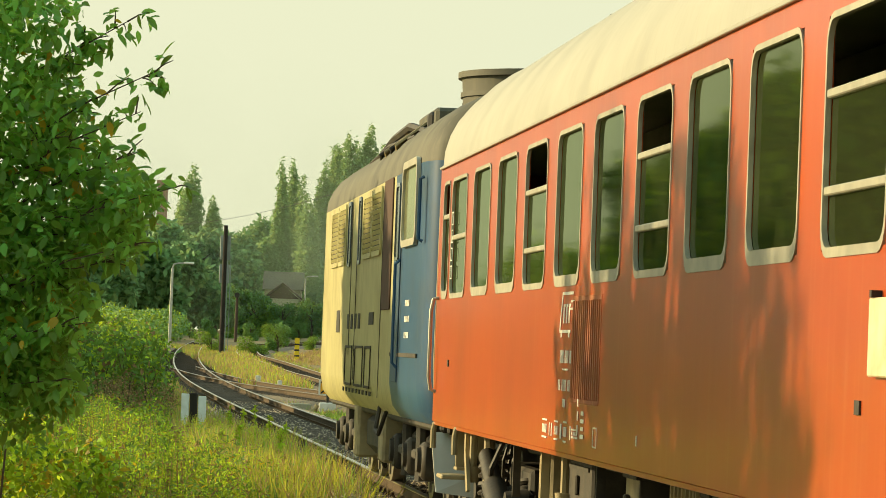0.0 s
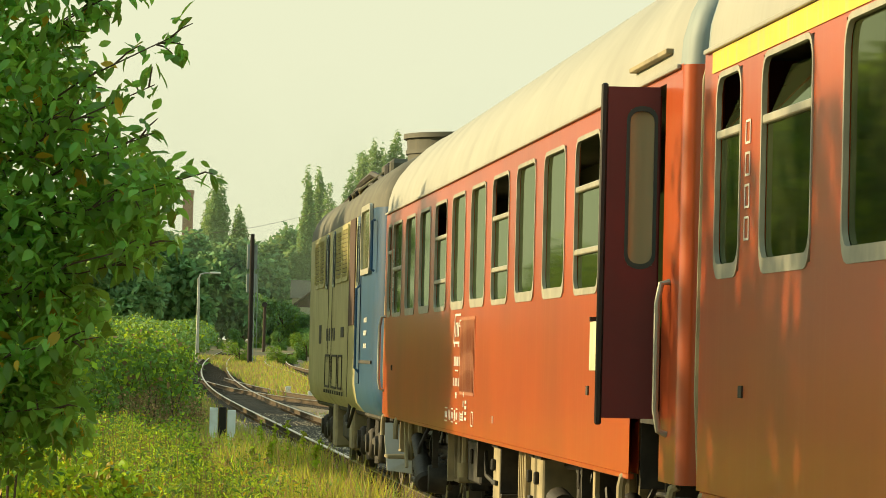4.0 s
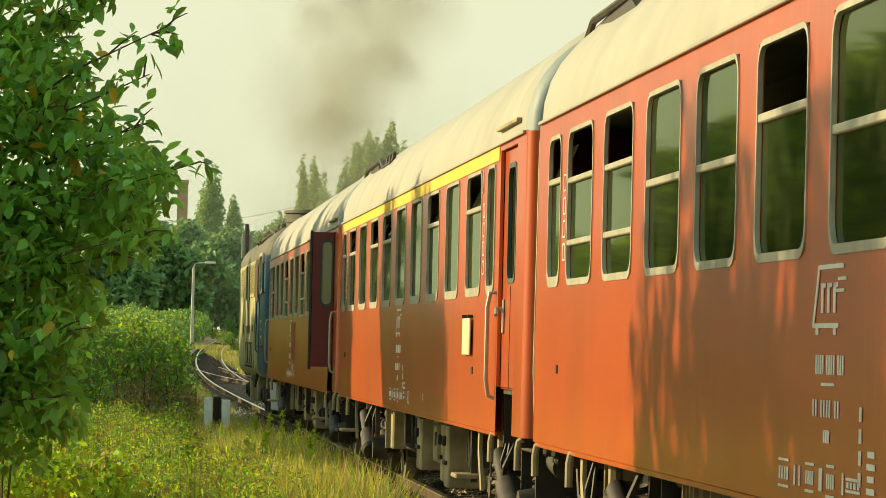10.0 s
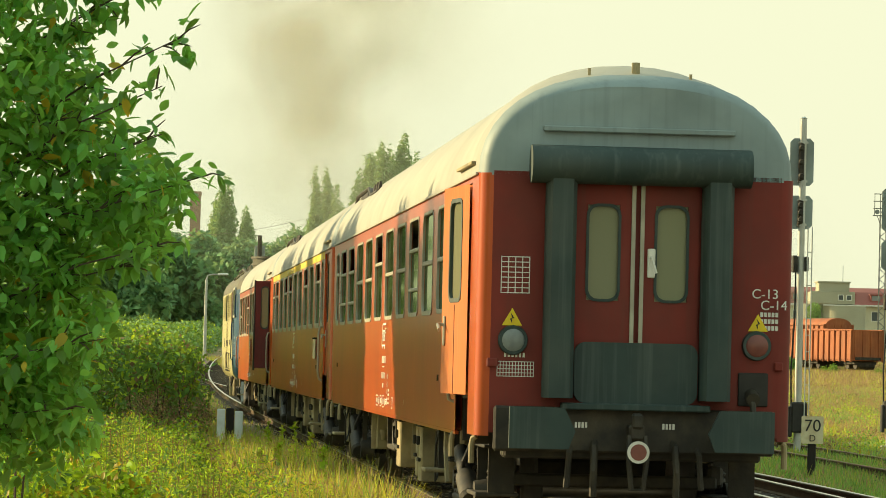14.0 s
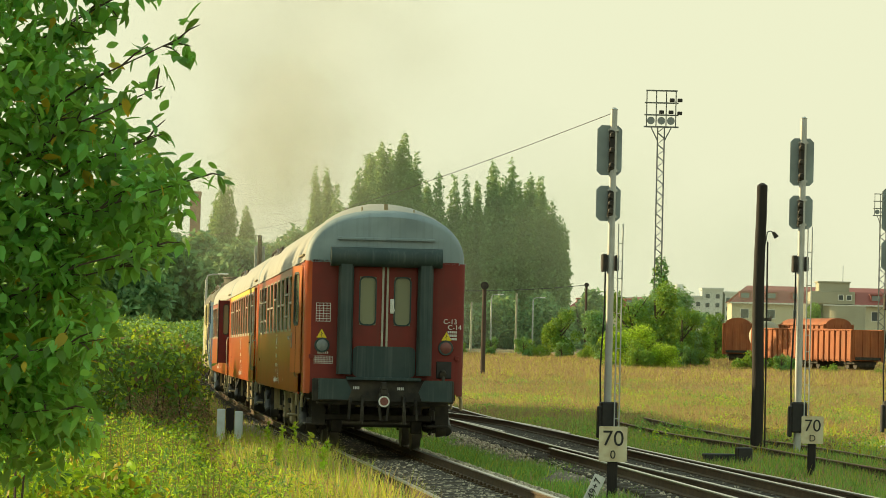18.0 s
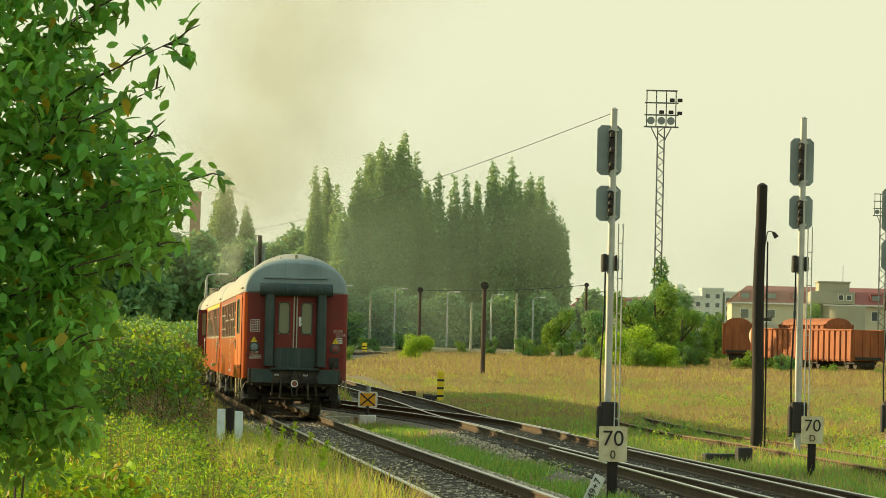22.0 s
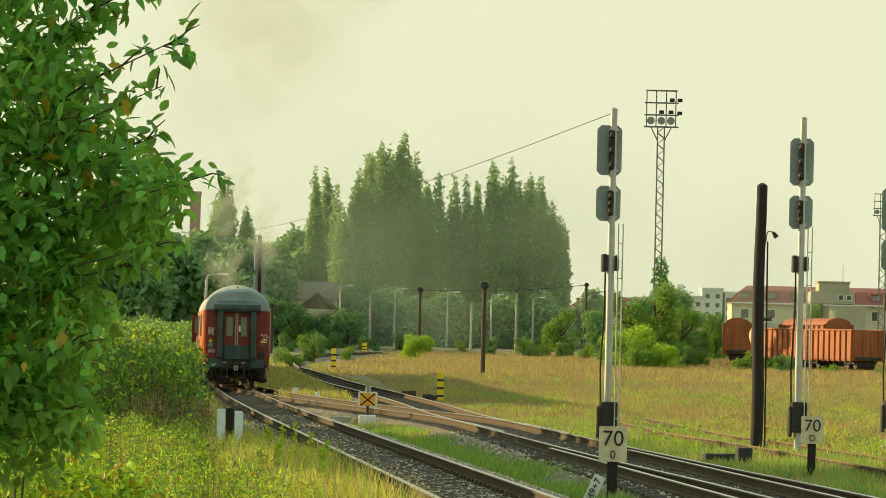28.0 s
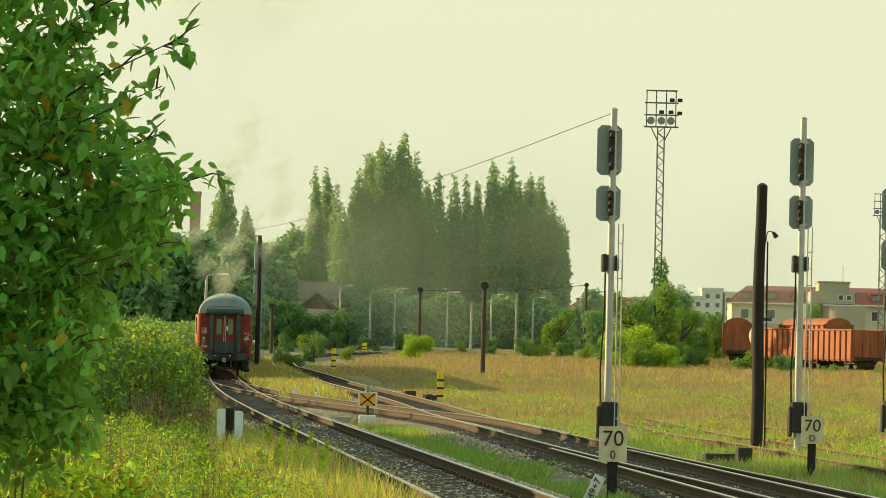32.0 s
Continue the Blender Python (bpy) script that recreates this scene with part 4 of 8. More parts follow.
def side_marks(parent, xc, y, s):
    """The operator's mark as a plain slanted shape, with bars for the numbers under it."""
    def bar(b, x, z, w, h):
        b.box(x - w / 2, x + w / 2, min(y, y + s * 0.003), max(y, y + s * 0.003), z - h / 2, z + h / 2)
    b = Build()
    b.plate([(xc + 0.36, y, 1.80), (xc + 0.24, y, 2.06), (xc + 0.20, y, 2.06), (xc + 0.32, y, 1.80)], (0, s, 0), 0.003)
    bar(b, xc - 0.05, 2.055, 0.56, 0.02)
    bar(b, xc + 0.06, 1.80, 0.58, 0.02)
    for k, zz in enumerate((2.0, 1.95)):
        bar(b, xc - 0.30 + k * 0.04, zz, 0.18, 0.014)
    for k in range(3):
        bar(b, xc + 0.14 - k * 0.14, 1.92, 0.05, 0.13)
        bar(b, xc + 0.11 - k * 0.14, 1.975, 0.08, 0.02)
    for k in (-0.15, 0.25):
        bar(b, xc + k, 1.775, 0.06, 0.03)
    part("operator_mark", b, M["white"], parent, "white slanted emblem")
    b = Build()
    for row, (zz, n, h) in enumerate(((1.63, 14, 0.085), (1.44, 10, 0.075))):
        for k in range(n):
            if (k * 7 + row) % 5:
                bar(b, xc + 0.30 - k * 0.05 * (1 if n > 10 else 1.25), zz, 0.026, h)
    bar(b, xc - 0.02, 1.545, 0.3, 0.012)
    for k in range(3):
        bar(b, xc + 0.04 - k * 0.05, 1.32, 0.03, 0.055)
    stuff(part("number_bar", b, M["white"], parent, "white painted marking bars"))
    b = Build()
    for k, (dx, w, h) in enumerate(((1.0, 0.26, 0.12), (0.72, 0.05, 0.09), (0.60, 0.05, 0.09), (0.36, 0.20, 0.12), (0.10, 0.12, 0.10), (-0.12, 0.18, 0.13), (-0.40, 0.05, 0.09), (-0.62, 0.3, 0.05))):
        zz = 1.13
        if w > 0.15:
            bar(b, xc + dx, zz + h / 2, w, 0.012)
            bar(b, xc + dx, zz - h / 2, w, 0.012)
            for j in range(4):
                bar(b, xc + dx - w / 2 + w * (j + 0.5) / 4, zz, w / 8, h * 0.5)
        else:
            bar(b, xc + dx, zz, w * 0.6, h)
    for k in range(4):
        bar(b, xc - 0.75, 1.16 + k * 0.09, 0.05, 0.06)
        bar(b, xc - 0.98, 1.12 + k * 0.05, 0.16 - 0.03 * (k % 2), 0.026)
    for zz in (1.19, 1.07):
        bar(b, xc - 1.6, zz, 0.16, 0.01)
    for xx in (xc - 1.68, xc - 1.52):
        bar(b, xx, 1.13, 0.012, 0.13)
    bar(b, xc - 3.4, 1.16, 0.03, 0.06)
    stuff(part("small_mark", b, M["white"], parent, "small white service markings"))


def coach(label, windows, narrow, stripe, digit, door_open, rear_open, equipment, mark_x, vent, plate=4.05):
    c = thing("passenger_coach", label, "railway coach", group="coaches of the train")
    zlo, zhi = 2.105, 3.18
    if True:
        for s in (1, -1):
            holes = [(x - 0.665, x + 0.665, zlo + 0.03, zhi - 0.012) for x, st in windows]
            holes += [(x - w / 2 + 0.015, x + w / 2 - 0.015, zlo + 0.03, zhi - 0.012) for x, w in narrow]
            doors = [(0.75, 2.0)]
            b = Build()
            wall(b, 0.12, LEN - 0.12, 1.36, 3.33, [(max(h[0], 0.13), h[1], h[2], h[3]) for h in holes] + [(a, e, 1.36, 3.26) for a, e in doors], HALF, 0.028)
            wall(b, 2.0, LEN - 0.12, 0.99, 1.36, [], HALF, 0.06)
            wall(b, 0.12, 0.75, 0.99, 1.36, [], HALF, 0.06)
            if s < 0:
                b.v = [(p[0], -p[1], p[2]) for p in b.v]
            part("side_wall", b, M["red"], c, "orange-red painted side wall with pale streaks")
            for x, st in windows:
                coach_window(c, x, 1.36, zlo, zhi, st, s)
            for x, w in narrow:
                coach_window(c, x, w, zlo, zhi, "hopper" if x > 10 else "fixed", s)
            for a, e in doors:
                dr = Build()
                wall(dr, 0.01, e - a - 0.01, 1.34, 3.25, [(0.34, e - a - 0.34, 2.20, 3.12)], 0, 0.05)
                if s < 0:
                    dr.v = [(p[0], -p[1], p[2]) for p in dr.v]
                is_rear = a < 5 and s > 0
                if is_rear and door_open:
                    # folded leaf standing square to the side
                    dr = Build()
                    wall(dr, 0.0, 0.30, 1.34, 3.25, [(0.03, 0.17, 2.22, 3.12)], 0, 0.05)
                    leaf = part("door", dr, M["maroon"], c, "open folding door showing its maroon inside")
                    leaf.matrix_basis = Matrix.Translation((0.92, HALF + 0.01, 0)) @ Matrix.Rotation(radians(84), 4, "Z")
                    part("pane", Build().box(0.03, 0.17, -0.03, -0.024, 2.22, 3.12), M["pane_clear"], leaf)
                    part("window_seal", Build().ring(round_rect(0.01, 0.19, 2.20, 3.14, 0.08, 0.004), round_rect(0.03, 0.17, 2.23, 3.11, 0.06, 0.004), (0, -1, 0), 0.03), M["rubber"], leaf)
                    part("door_handle", Build().box(0.17, 0.21, -0.08, -0.05, 1.86, 2.06, 0.01).tube([(0.19, -0.08, 2.0), (0.19, -0.12, 2.0), (0.10, -0.13, 1.95)], 0.014), M["alu"], leaf, "pale metal door handle")
                    part("rubber_edge", Build().box(0.30, 0.34, -0.055, 0.005, 1.30, 3.27, 0.01), M["black"], leaf)
                    part("door", Build().box(1.62, 2.0, HALF - 0.10, HALF - 0.06, 1.34, 3.25), M["maroon"], c, "maroon inner half of the folding door")
                    continue
                leaf = part("door", dr, M["door_orange"] if is_rear and rear_open else M["red"], c, "folding door standing ajar, caught light in its orange colour" if is_rear and rear_open else "orange-red painted folding door")
                ang = 0.0
                if is_rear and rear_open:
                    ang = rear_open
                    leaf.matrix_basis = Matrix.Translation((a, s * (HALF + 0.02), 0)) @ Matrix.Rotation(radians(ang), 4, "Z")
                else:
                    leaf.matrix_basis = Matrix.Translation((a, s * (HALF - 0.035), 0))
                w = e - a
                part("window_seal", Build().ring(round_rect(0.32, w - 0.32, 2.18, 3.14, 0.12, s * 0.006), round_rect(0.36, w - 0.36, 2.22, 3.10, 0.09, s * 0.006), (0, -s, 0), 0.03), M["rubber"], leaf, "", True)
                part("pane", Build().box(0.34, w - 0.34, -s * 0.03 - 0.003, -s * 0.03 + 0.003, 2.20, 3.12), M["pane_clear"] if is_rear and rear_open else M["pane"], leaf)
                part("door_handle", Build().box(w - 0.22, w - 0.16, min(0, s * 0.02), max(0, s * 0.02), 1.78, 2.06, 0.01).tube([(w - 0.19, s * 0.02, 1.98), (w - 0.19, s * 0.07, 1.98), (w - 0.30, s * 0.08, 1.93)], 0.016), M["alu"], leaf, "pale metal door handle")
                part("seam", Build().box(w / 2 - 0.006, w / 2 + 0.006, min(0, s * 0.004), max(0, s * 0.004), 1.34, 2.16), M["maroon"], leaf)
            for a, e in doors:
                part("step", Build().box(a + 0.05, e - 0.05, s * 1.08 - 0.16, s * 1.08 + 0.24, 0.42, 0.46, 0.01).box(a + 0.08, a + 0.12, s * 1.1 - 0.14, s * 1.1 + 0.1, 0.46, 1.36).box(e - 0.12, e - 0.08, s * 1.1 - 0.14, s * 1.1 + 0.1, 0.46, 1.36)
                     .box(a + 0.05, e - 0.05, s * 1.05 - 0.16, s * 1.05 + 0.2, 0.86, 0.89, 0.01), M["under"], c, "iron door steps")
                part("step_well", Build().box(a, e, s * 0.85 - 0.03, s * 0.85 + 0.03, 0.9, 1.4).box(a, a + 0.03, min(s * 0.85, s * 1.34), max(s * 0.85, s * 1.34), 0.9, 1.36).box(e - 0.03, e, min(s * 0.85, s * 1.34), max(s * 0.85, s * 1.34), 0.9, 1.36), M["under"], c)
                for xx in ((a - 0.30, LEN - 0.35) if door_open else (e + 0.14,)):
                    part("handrail", Build().tube([(xx, s * (HALF + 0.0), 2.12), (xx, s * (HALF + 0.05), 2.11), (xx, s * (HALF + 0.07), 2.0), (xx, s * (HALF + 0.07), 1.40), (xx, s * (HALF + 0.05), 1.28), (xx, s * HALF, 1.26)], 0.018, 8), M["alu"], c, "pale grey handrail", True)
            part("corner_pipe", Build().tube([(LEN - 0.25, s * 1.2, 3.62), (LEN - 0.02, s * 1.33, 3.42), (LEN + 0.06, s * 1.37, 3.2), (LEN + 0.06, s * 1.38, 1.5), (LEN + 0.02, s * 1.36, 1.0)], 0.026, 8), M["under_pale"], c, "dusty rain pipe at the corner", True)
            if stripe:
                part("yellow_stripe", Build().box(2.1, LEN - 0.4, min(s * (HALF + 0.003), s * (HALF + 0.006)), max(s * (HALF + 0.003), s * (HALF + 0.006)), 3.19, 3.30), M["yellow"], c, "yellow first-class stripe")
            part("gutter", Build().box(0.2, LEN - 0.2, min(s * HALF, s * (HALF + 0.025)), max(s * HALF, s * (HALF + 0.025)), 3.305, 3.33, 0.004), M["roof"], c)
            part("sill_beam", Build().box(2.05, LEN - 0.2, min(s * (HALF - 0.04), s * (HALF - 0.004)), max(s * (HALF - 0.04), s * (HALF - 0.004)), 0.955, 0.989, 0.004), M["red"], c)
            for a in (0.75,):
                part("rain_gutter", Build().box(a - 0.15, a + 1.4, min(s * (HALF - 0.02), s * (HALF + 0.03)), max(s * (HALF - 0.02), s * (HALF + 0.03)), 3.42, 3.45, 0.004), M["under_pale"], c)
            side_marks(c, mark_x, s * (HALF + 0.003), s)
            for xx in (narrow[0][0] - 0.62, 2.2 if rear_open else 3.28):
                b = Build()
                for k in range(4):
                    b.ring([(xx + dx, s * (HALF + 0.003), 2.28 + k * 0.16 + dz) for dx, dz in ((-0.07, 0), (0.07, 0), (0.07, 0.12), (-0.07, 0.12))], [(xx + dx, s * (HALF + 0.003), 2.28 + k * 0.16 + dz) for dx, dz in ((-0.055, 0.012), (0.055, 0.012), (0.055, 0.108), (-0.055, 0.108))], (0, s, 0), 0.003)
                stuff(part("notice_mark", b, M["white"], c))
                if xx < 5:
                    back = Matrix.Rotation(0 if s < 0 else math.pi, 4, "Z")
                    lettering("class_number", digit, 0.30, M["white"], c, Matrix.Translation((xx + 0.12, s * (HALF + 0.004), 3.06)) @ back, "white class number")
            if plate:
                pl = part("destination_plate", Build().box(plate, plate + 0.65, min(s * (HALF + 0.02), s * (HALF + 0.035)), max(s * (HALF + 0.02), s * (HALF + 0.035)), 1.60, 1.92, 0.006), M["sign"], c, "blank cream destination plate")
                part("plate_hook", Build().box(plate + 0.05, plate + 0.09, min(s * HALF, s * (HALF + 0.045)), max(s * HALF, s * (HALF + 0.045)), 1.92, 1.95), M["under"], pl)
                part("plate_hook", Build().box(plate + 0.56, plate + 0.60, min(s * HALF, s * (HALF + 0.045)), max(s * HALF, s * (HALF + 0.045)), 1.92, 1.95), M["under"], pl)
            part("latch_plate", Build().box(4.0, 4.10, min(s * HALF, s * (HALF + 0.01)), max(s * HALF, s * (HALF + 0.01)), 1.44, 1.50), M["under"], c)
            part("latch_plate", Build().box(21.9, 22.0, min(s * HALF, s * (HALF + 0.01)), max(s * HALF, s * (HALF + 0.01)), 1.50, 1.56), M["under"], c)
            if vent:
                b = Build()
                for k in range(14):
                    b.box(12.0 + 0.05 + k * 0.095, 12.0 + 0.09 + k * 0.095, min(s * HALF, s * (HALF + 0.012)), max(s * HALF, s * (HALF + 0.012)), 1.36, 2.0)
                vb = part("side_vent", Build().box(12.0, 13.4, min(s * HALF, s * (HALF + 0.004)), max(s * HALF, s * (HALF + 0.004)), 1.33, 2.03), M["wagon"], c, "brown louvred vent")
                part("slats", b, M["wagon"], vb)
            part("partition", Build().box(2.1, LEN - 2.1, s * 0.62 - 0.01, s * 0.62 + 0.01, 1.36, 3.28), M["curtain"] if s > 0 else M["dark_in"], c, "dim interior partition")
    part("floor_pan", Build().box(0.1, LEN - 0.1, -HALF + 0.06, HALF - 0.06, 1.30, 1.36).box(0.3, LEN - 0.3, -0.75, 0.75, 0.92, 1.30, 0.05), M["under"], c, "grimy underframe")
    ks = [(0.0, 0.925, 0.73), (0.03, 0.965, 0.76), (0.10, 0.99, 0.80), (0.24, 1.0, 0.84), (0.55, 1.0, 0.90), (1.0, 1.0, 0.965), (1.7, 1.0, 1.0)]
    rings = [roof_ring(x, k, q) for x, k, q in ks] + [roof_ring(LEN * i / 12, 1.0) for i in range(1, 12)] + [roof_ring(LEN - x, k, q) for x, k, q in reversed(ks)]
    main_roof = Build().loft(rings[3:-3], caps=True)
    part("roof", main_roof, M["roof"], c, "pale weathered grey roof", True)
    part("roof_end", Build().loft(rings[:4]), M["roof_end"], c, "blue-grey rounded roof end", True)
    part("roof_end", Build().loft(rings[-4:]), M["roof_end"], c, "blue-grey rounded roof end", True)
    part("roof_pipe", Build().tube([(0.35, y, 4.22 - 0.24 * y * y) for y in (-0.55, -0.3, 0, 0.3, 0.55)], 0.022).tube([(0.35, 0.0, 4.20), (0.35, 0.0, 4.36)], 0.04).tube([(0.35, 0.42, 4.15), (0.35, 0.42, 4.30)], 0.015).tube([(0.35, -0.5, 4.12), (0.35, -0.5, 4.27)], 0.015), M["under_pale"], c, "bent roof pipe with stubs")
    for xx in (4.6, 9.5, 14.2, 19.0):
        part("roof_ventilator", Build().cyl((xx, 0.45, 4.12), (xx, 0.45, 4.43), 0.03, 0.03, 8), M["under"], c)
        part("roof_ventilator", Build().cyl((xx + 0.3, 0.45, 4.12), (xx + 0.3, 0.45, 4.38), 0.025, 0.025, 8), M["under"], c)
    if not door_open:
        part("roof_hatch", Build().plate([(LEN - 0.4, 1.12, 3.78), (LEN - 0.7, 1.10, 3.98), (LEN - 2.5, 1.10, 4.07), (LEN - 3.3, 1.12, 3.84)], (0, -1, 0.35), 0.42), M["black"], c, "black raised roof equipment")
        part("roof_conduit", Build().tube([(LEN - 0.3, 1.14, 3.80), (LEN - 0.8, 1.12, 4.03), (LEN - 3.0, 1.10, 4.06), (LEN - 3.8, 1.12, 3.93), (LEN - 5.2, 1.12, 3.93)], 0.028), M["under"], c)
        for xx in (LEN - 4.0, LEN - 4.5, LEN - 5.0):
            part("insulator", Build().cyl((xx, 1.08, 3.95), (xx, 1.07, 4.08), 0.035, 0.02, 8), M["under"], c)
    coach_end(c, 0.0, -1, rear_open > 0)
    coach_end(c, LEN, 1, False)
    sets = bogie(c, 3.3) + bogie(c, LEN - 3.3)
    # boxes and tanks under the floor
    boxes = [(6.3, 0.6, 0.55, "under"), (9.4, 1.1, 0.46, "under_pale"), (13.6, 1.3, 0.48, "under"), (16.6, 0.6, 0.42, "under_pale")]
    for i, (xx, w, zb, mm) in enumerate(boxes):
        xx += 0.35 * ((i + equipment) % 3)
        for s in (1, -1):
            bx = part("equipment_box", Build().box(xx, xx + w, min(s * 0.60, s * 1.12), max(s * 0.60, s * 1.12), zb, 0.96, 0.02), M[mm], c, "dusty grey equipment box")
            fins = Build()
            if (i + equipment) % 2:
                for k in range(int(w / 0.14)):
                    fins.box(xx + 0.05 + k * 0.14, xx + 0.10 + k * 0.14, min(s * 1.12, s * 1.145), max(s * 1.12, s * 1.145), zb + 0.04, 0.92)
                part("ribs", fins, M[mm], bx)
            else:
                part("box_latch", Build().box(xx + w * 0.5, xx + w * 0.5 + 0.06, min(s * 1.12, s * 1.15), max(s * 1.12, s * 1.15), zb + 0.18, zb + 0.32, 0.01).box(xx + w * 0.1, xx + w * 0.9, min(s * 1.12, s * 1.132), max(s * 1.12, s * 1.132), 0.84, 0.87), M["under"], bx)
    for s in (1, -1):
        for xx, w, zb in ((8.05, 0.42, 0.30), (8.62, 0.30, 0.34), (11.3, 0.55, 0.36)):
            cb = part("equipment_cabinet", Build().box(xx, xx + w, min(s * 0.85, s * 1.24), max(s * 0.85, s * 1.24), zb, 0.95, 0.015), M["under_pale"], c, "dusty equipment cabinet coloured sunlit cream")
            part("lid", Build().box(xx - 0.02, xx + w + 0.02, min(s * 0.84, s * 1.26), max(s * 0.84, s * 1.26), 0.90, 0.93, 0.005), M["under"], cb)
            part("box_latch", Build().box(xx + w * 0.2, xx + w * 0.75, min(s * 1.24, s * 1.27), max(s * 1.24, s * 1.27), zb + 0.22, zb + 0.26, 0.005).box(xx + w * 0.6, xx + w * 0.72, min(s * 1.24, s * 1.28), max(s * 1.24, s * 1.28), 0.70, 0.80, 0.01), M["black"], cb)
        part("air_tank", Build().cyl((14.6, s * 0.75, 0.70), (16.2, s * 0.75, 0.70), 0.20, 0.20, 16), M["under"], c, "black air tank", True)
        part("brake_pipe", Build().tube([(4.6, s * 1.0, 0.92), (8.0, s * 1.05, 0.86), (12.4, s * 1.0, 0.90), (18.5, s * 1.05, 0.88)], 0.03).tube([(5.4, s * 1.25, 0.95), (5.5, s * 1.27, 0.6), (5.7, s * 1.25, 0.5)], 0.02), M["under"], c)
        gear = random.Random(40 + equipment + 7 * (s > 0))
        for k in range(15):
            xx = gear.choice((gear.uniform(0.2, 6.0), gear.uniform(17.0, LEN - 0.3), gear.uniform(5.0, 18.0)))
            yy, zz = s * gear.uniform(1.0, 1.3), gear.uniform(0.45, 0.7)
            what = k % 5
            if what == 0:
                part("cable", Build().tube([(xx, yy, 0.98), (xx + 0.04, yy + s * 0.06, 0.75), (xx + 0.14, yy + s * 0.05, zz - 0.1), (xx + 0.30, yy, zz), (xx + 0.36, yy - s * 0.05, 0.95)], 0.014, 5), M["black"], c)
            elif what == 1:
                part("valve", Build().cyl((xx, yy, 0.97), (xx, yy, zz), 0.035, 0.035, 8).cyl((xx, yy, zz), (xx, yy, zz - 0.14), 0.075, 0.06, 10), M["under_pale"], c, "", True)
            elif what == 2:
                part("brake_rod", Build().tube([(xx, yy - s * 0.1, 0.52), (xx + 1.1, yy - s * 0.1, 0.58), (xx + 1.25, yy - s * 0.1, 0.8)], 0.022, 6), M["under"], c)
            elif what == 3:
                part("bracket", Build().box(xx, xx + 0.035, min(yy, yy - s * 0.3), max(yy, yy - s * 0.3), zz, 0.98, 0.005).box(xx - 0.12, xx + 0.16, min(yy, yy - s * 0.3), max(yy, yy - s * 0.3), zz - 0.03, zz, 0.005), M["under_pale"] if gear.random() < 0.5 else M["under"], c)
            else:
                part("air_cylinder", Build().cyl((xx, yy - s * 0.15, zz + 0.1), (xx + gear.uniform(0.35, 0.6), yy - s * 0.15, zz + 0.14), 0.10, 0.10, 14), M["under"], c, "", True)
        for k, xx in enumerate((5.3, 8.9, 12.9, 15.9, 17.7)):
            part("hanger", Build().box(xx, xx + 0.04, s * 1.25 - 0.03, s * 1.25 + 0.03, 0.46 + 0.07 * (k % 3), 0.98), M["under_pale"] if k % 2 else M["under"], c)
        for xx in (0.25, 2.3, LEN - 2.35, LEN - 0.3):
            part("lifting_hook", Build().tube([(xx, s * 1.37, 0.98), (xx + 0.02, s * 1.40, 0.96), (xx + 0.03, s * 1.41, 0.90), (xx + 0.03, s * 1.41, 0.74)], 0.028, 8), M["under_pale"], c, "dusty towing hook", True)
    return c, sets


TOP3 = ["top", "split", "hopper", "half"]
coach_1, sets_1 = coach("orange-red second-class coach with an open maroon door", [(4.30 + 1.906 * i, st) for i, st in enumerate(["split", "fixed", "fixed", "split", "fixed", "fixed", "split", "fixed", "fixed", "half"])],
                        [(22.75 - 0.12, 0.62), (2.78, 0.6)], False, "2", True, 0, 0, 13.7, True, 3.1)
coach_2, sets_2 = coach("orange-red first-class coach with a yellow stripe", [(4.19 + 2.08 * i, st) for i, st in enumerate(["hopper", "fixed", "hopper", "fixed", "fixed", "hopper", "hopper", "fixed", "hopper"])],
                        [(22.5, 0.8), (2.70, 0.68)], True, "1", False, 0, 1, 12.55, False)
coach_3, sets_3 = coach("orange-red second-class coach, last of the train", [(3.76 + 1.9 * i, st) for i, st in enumerate(["half", "half", "split", "half", "half", "top", "half", "half", "split", "split"])],
                        [(22.3, 0.75), (2.62, 0.5)], False, "2", False, 6, 2, 12.0, False, False)


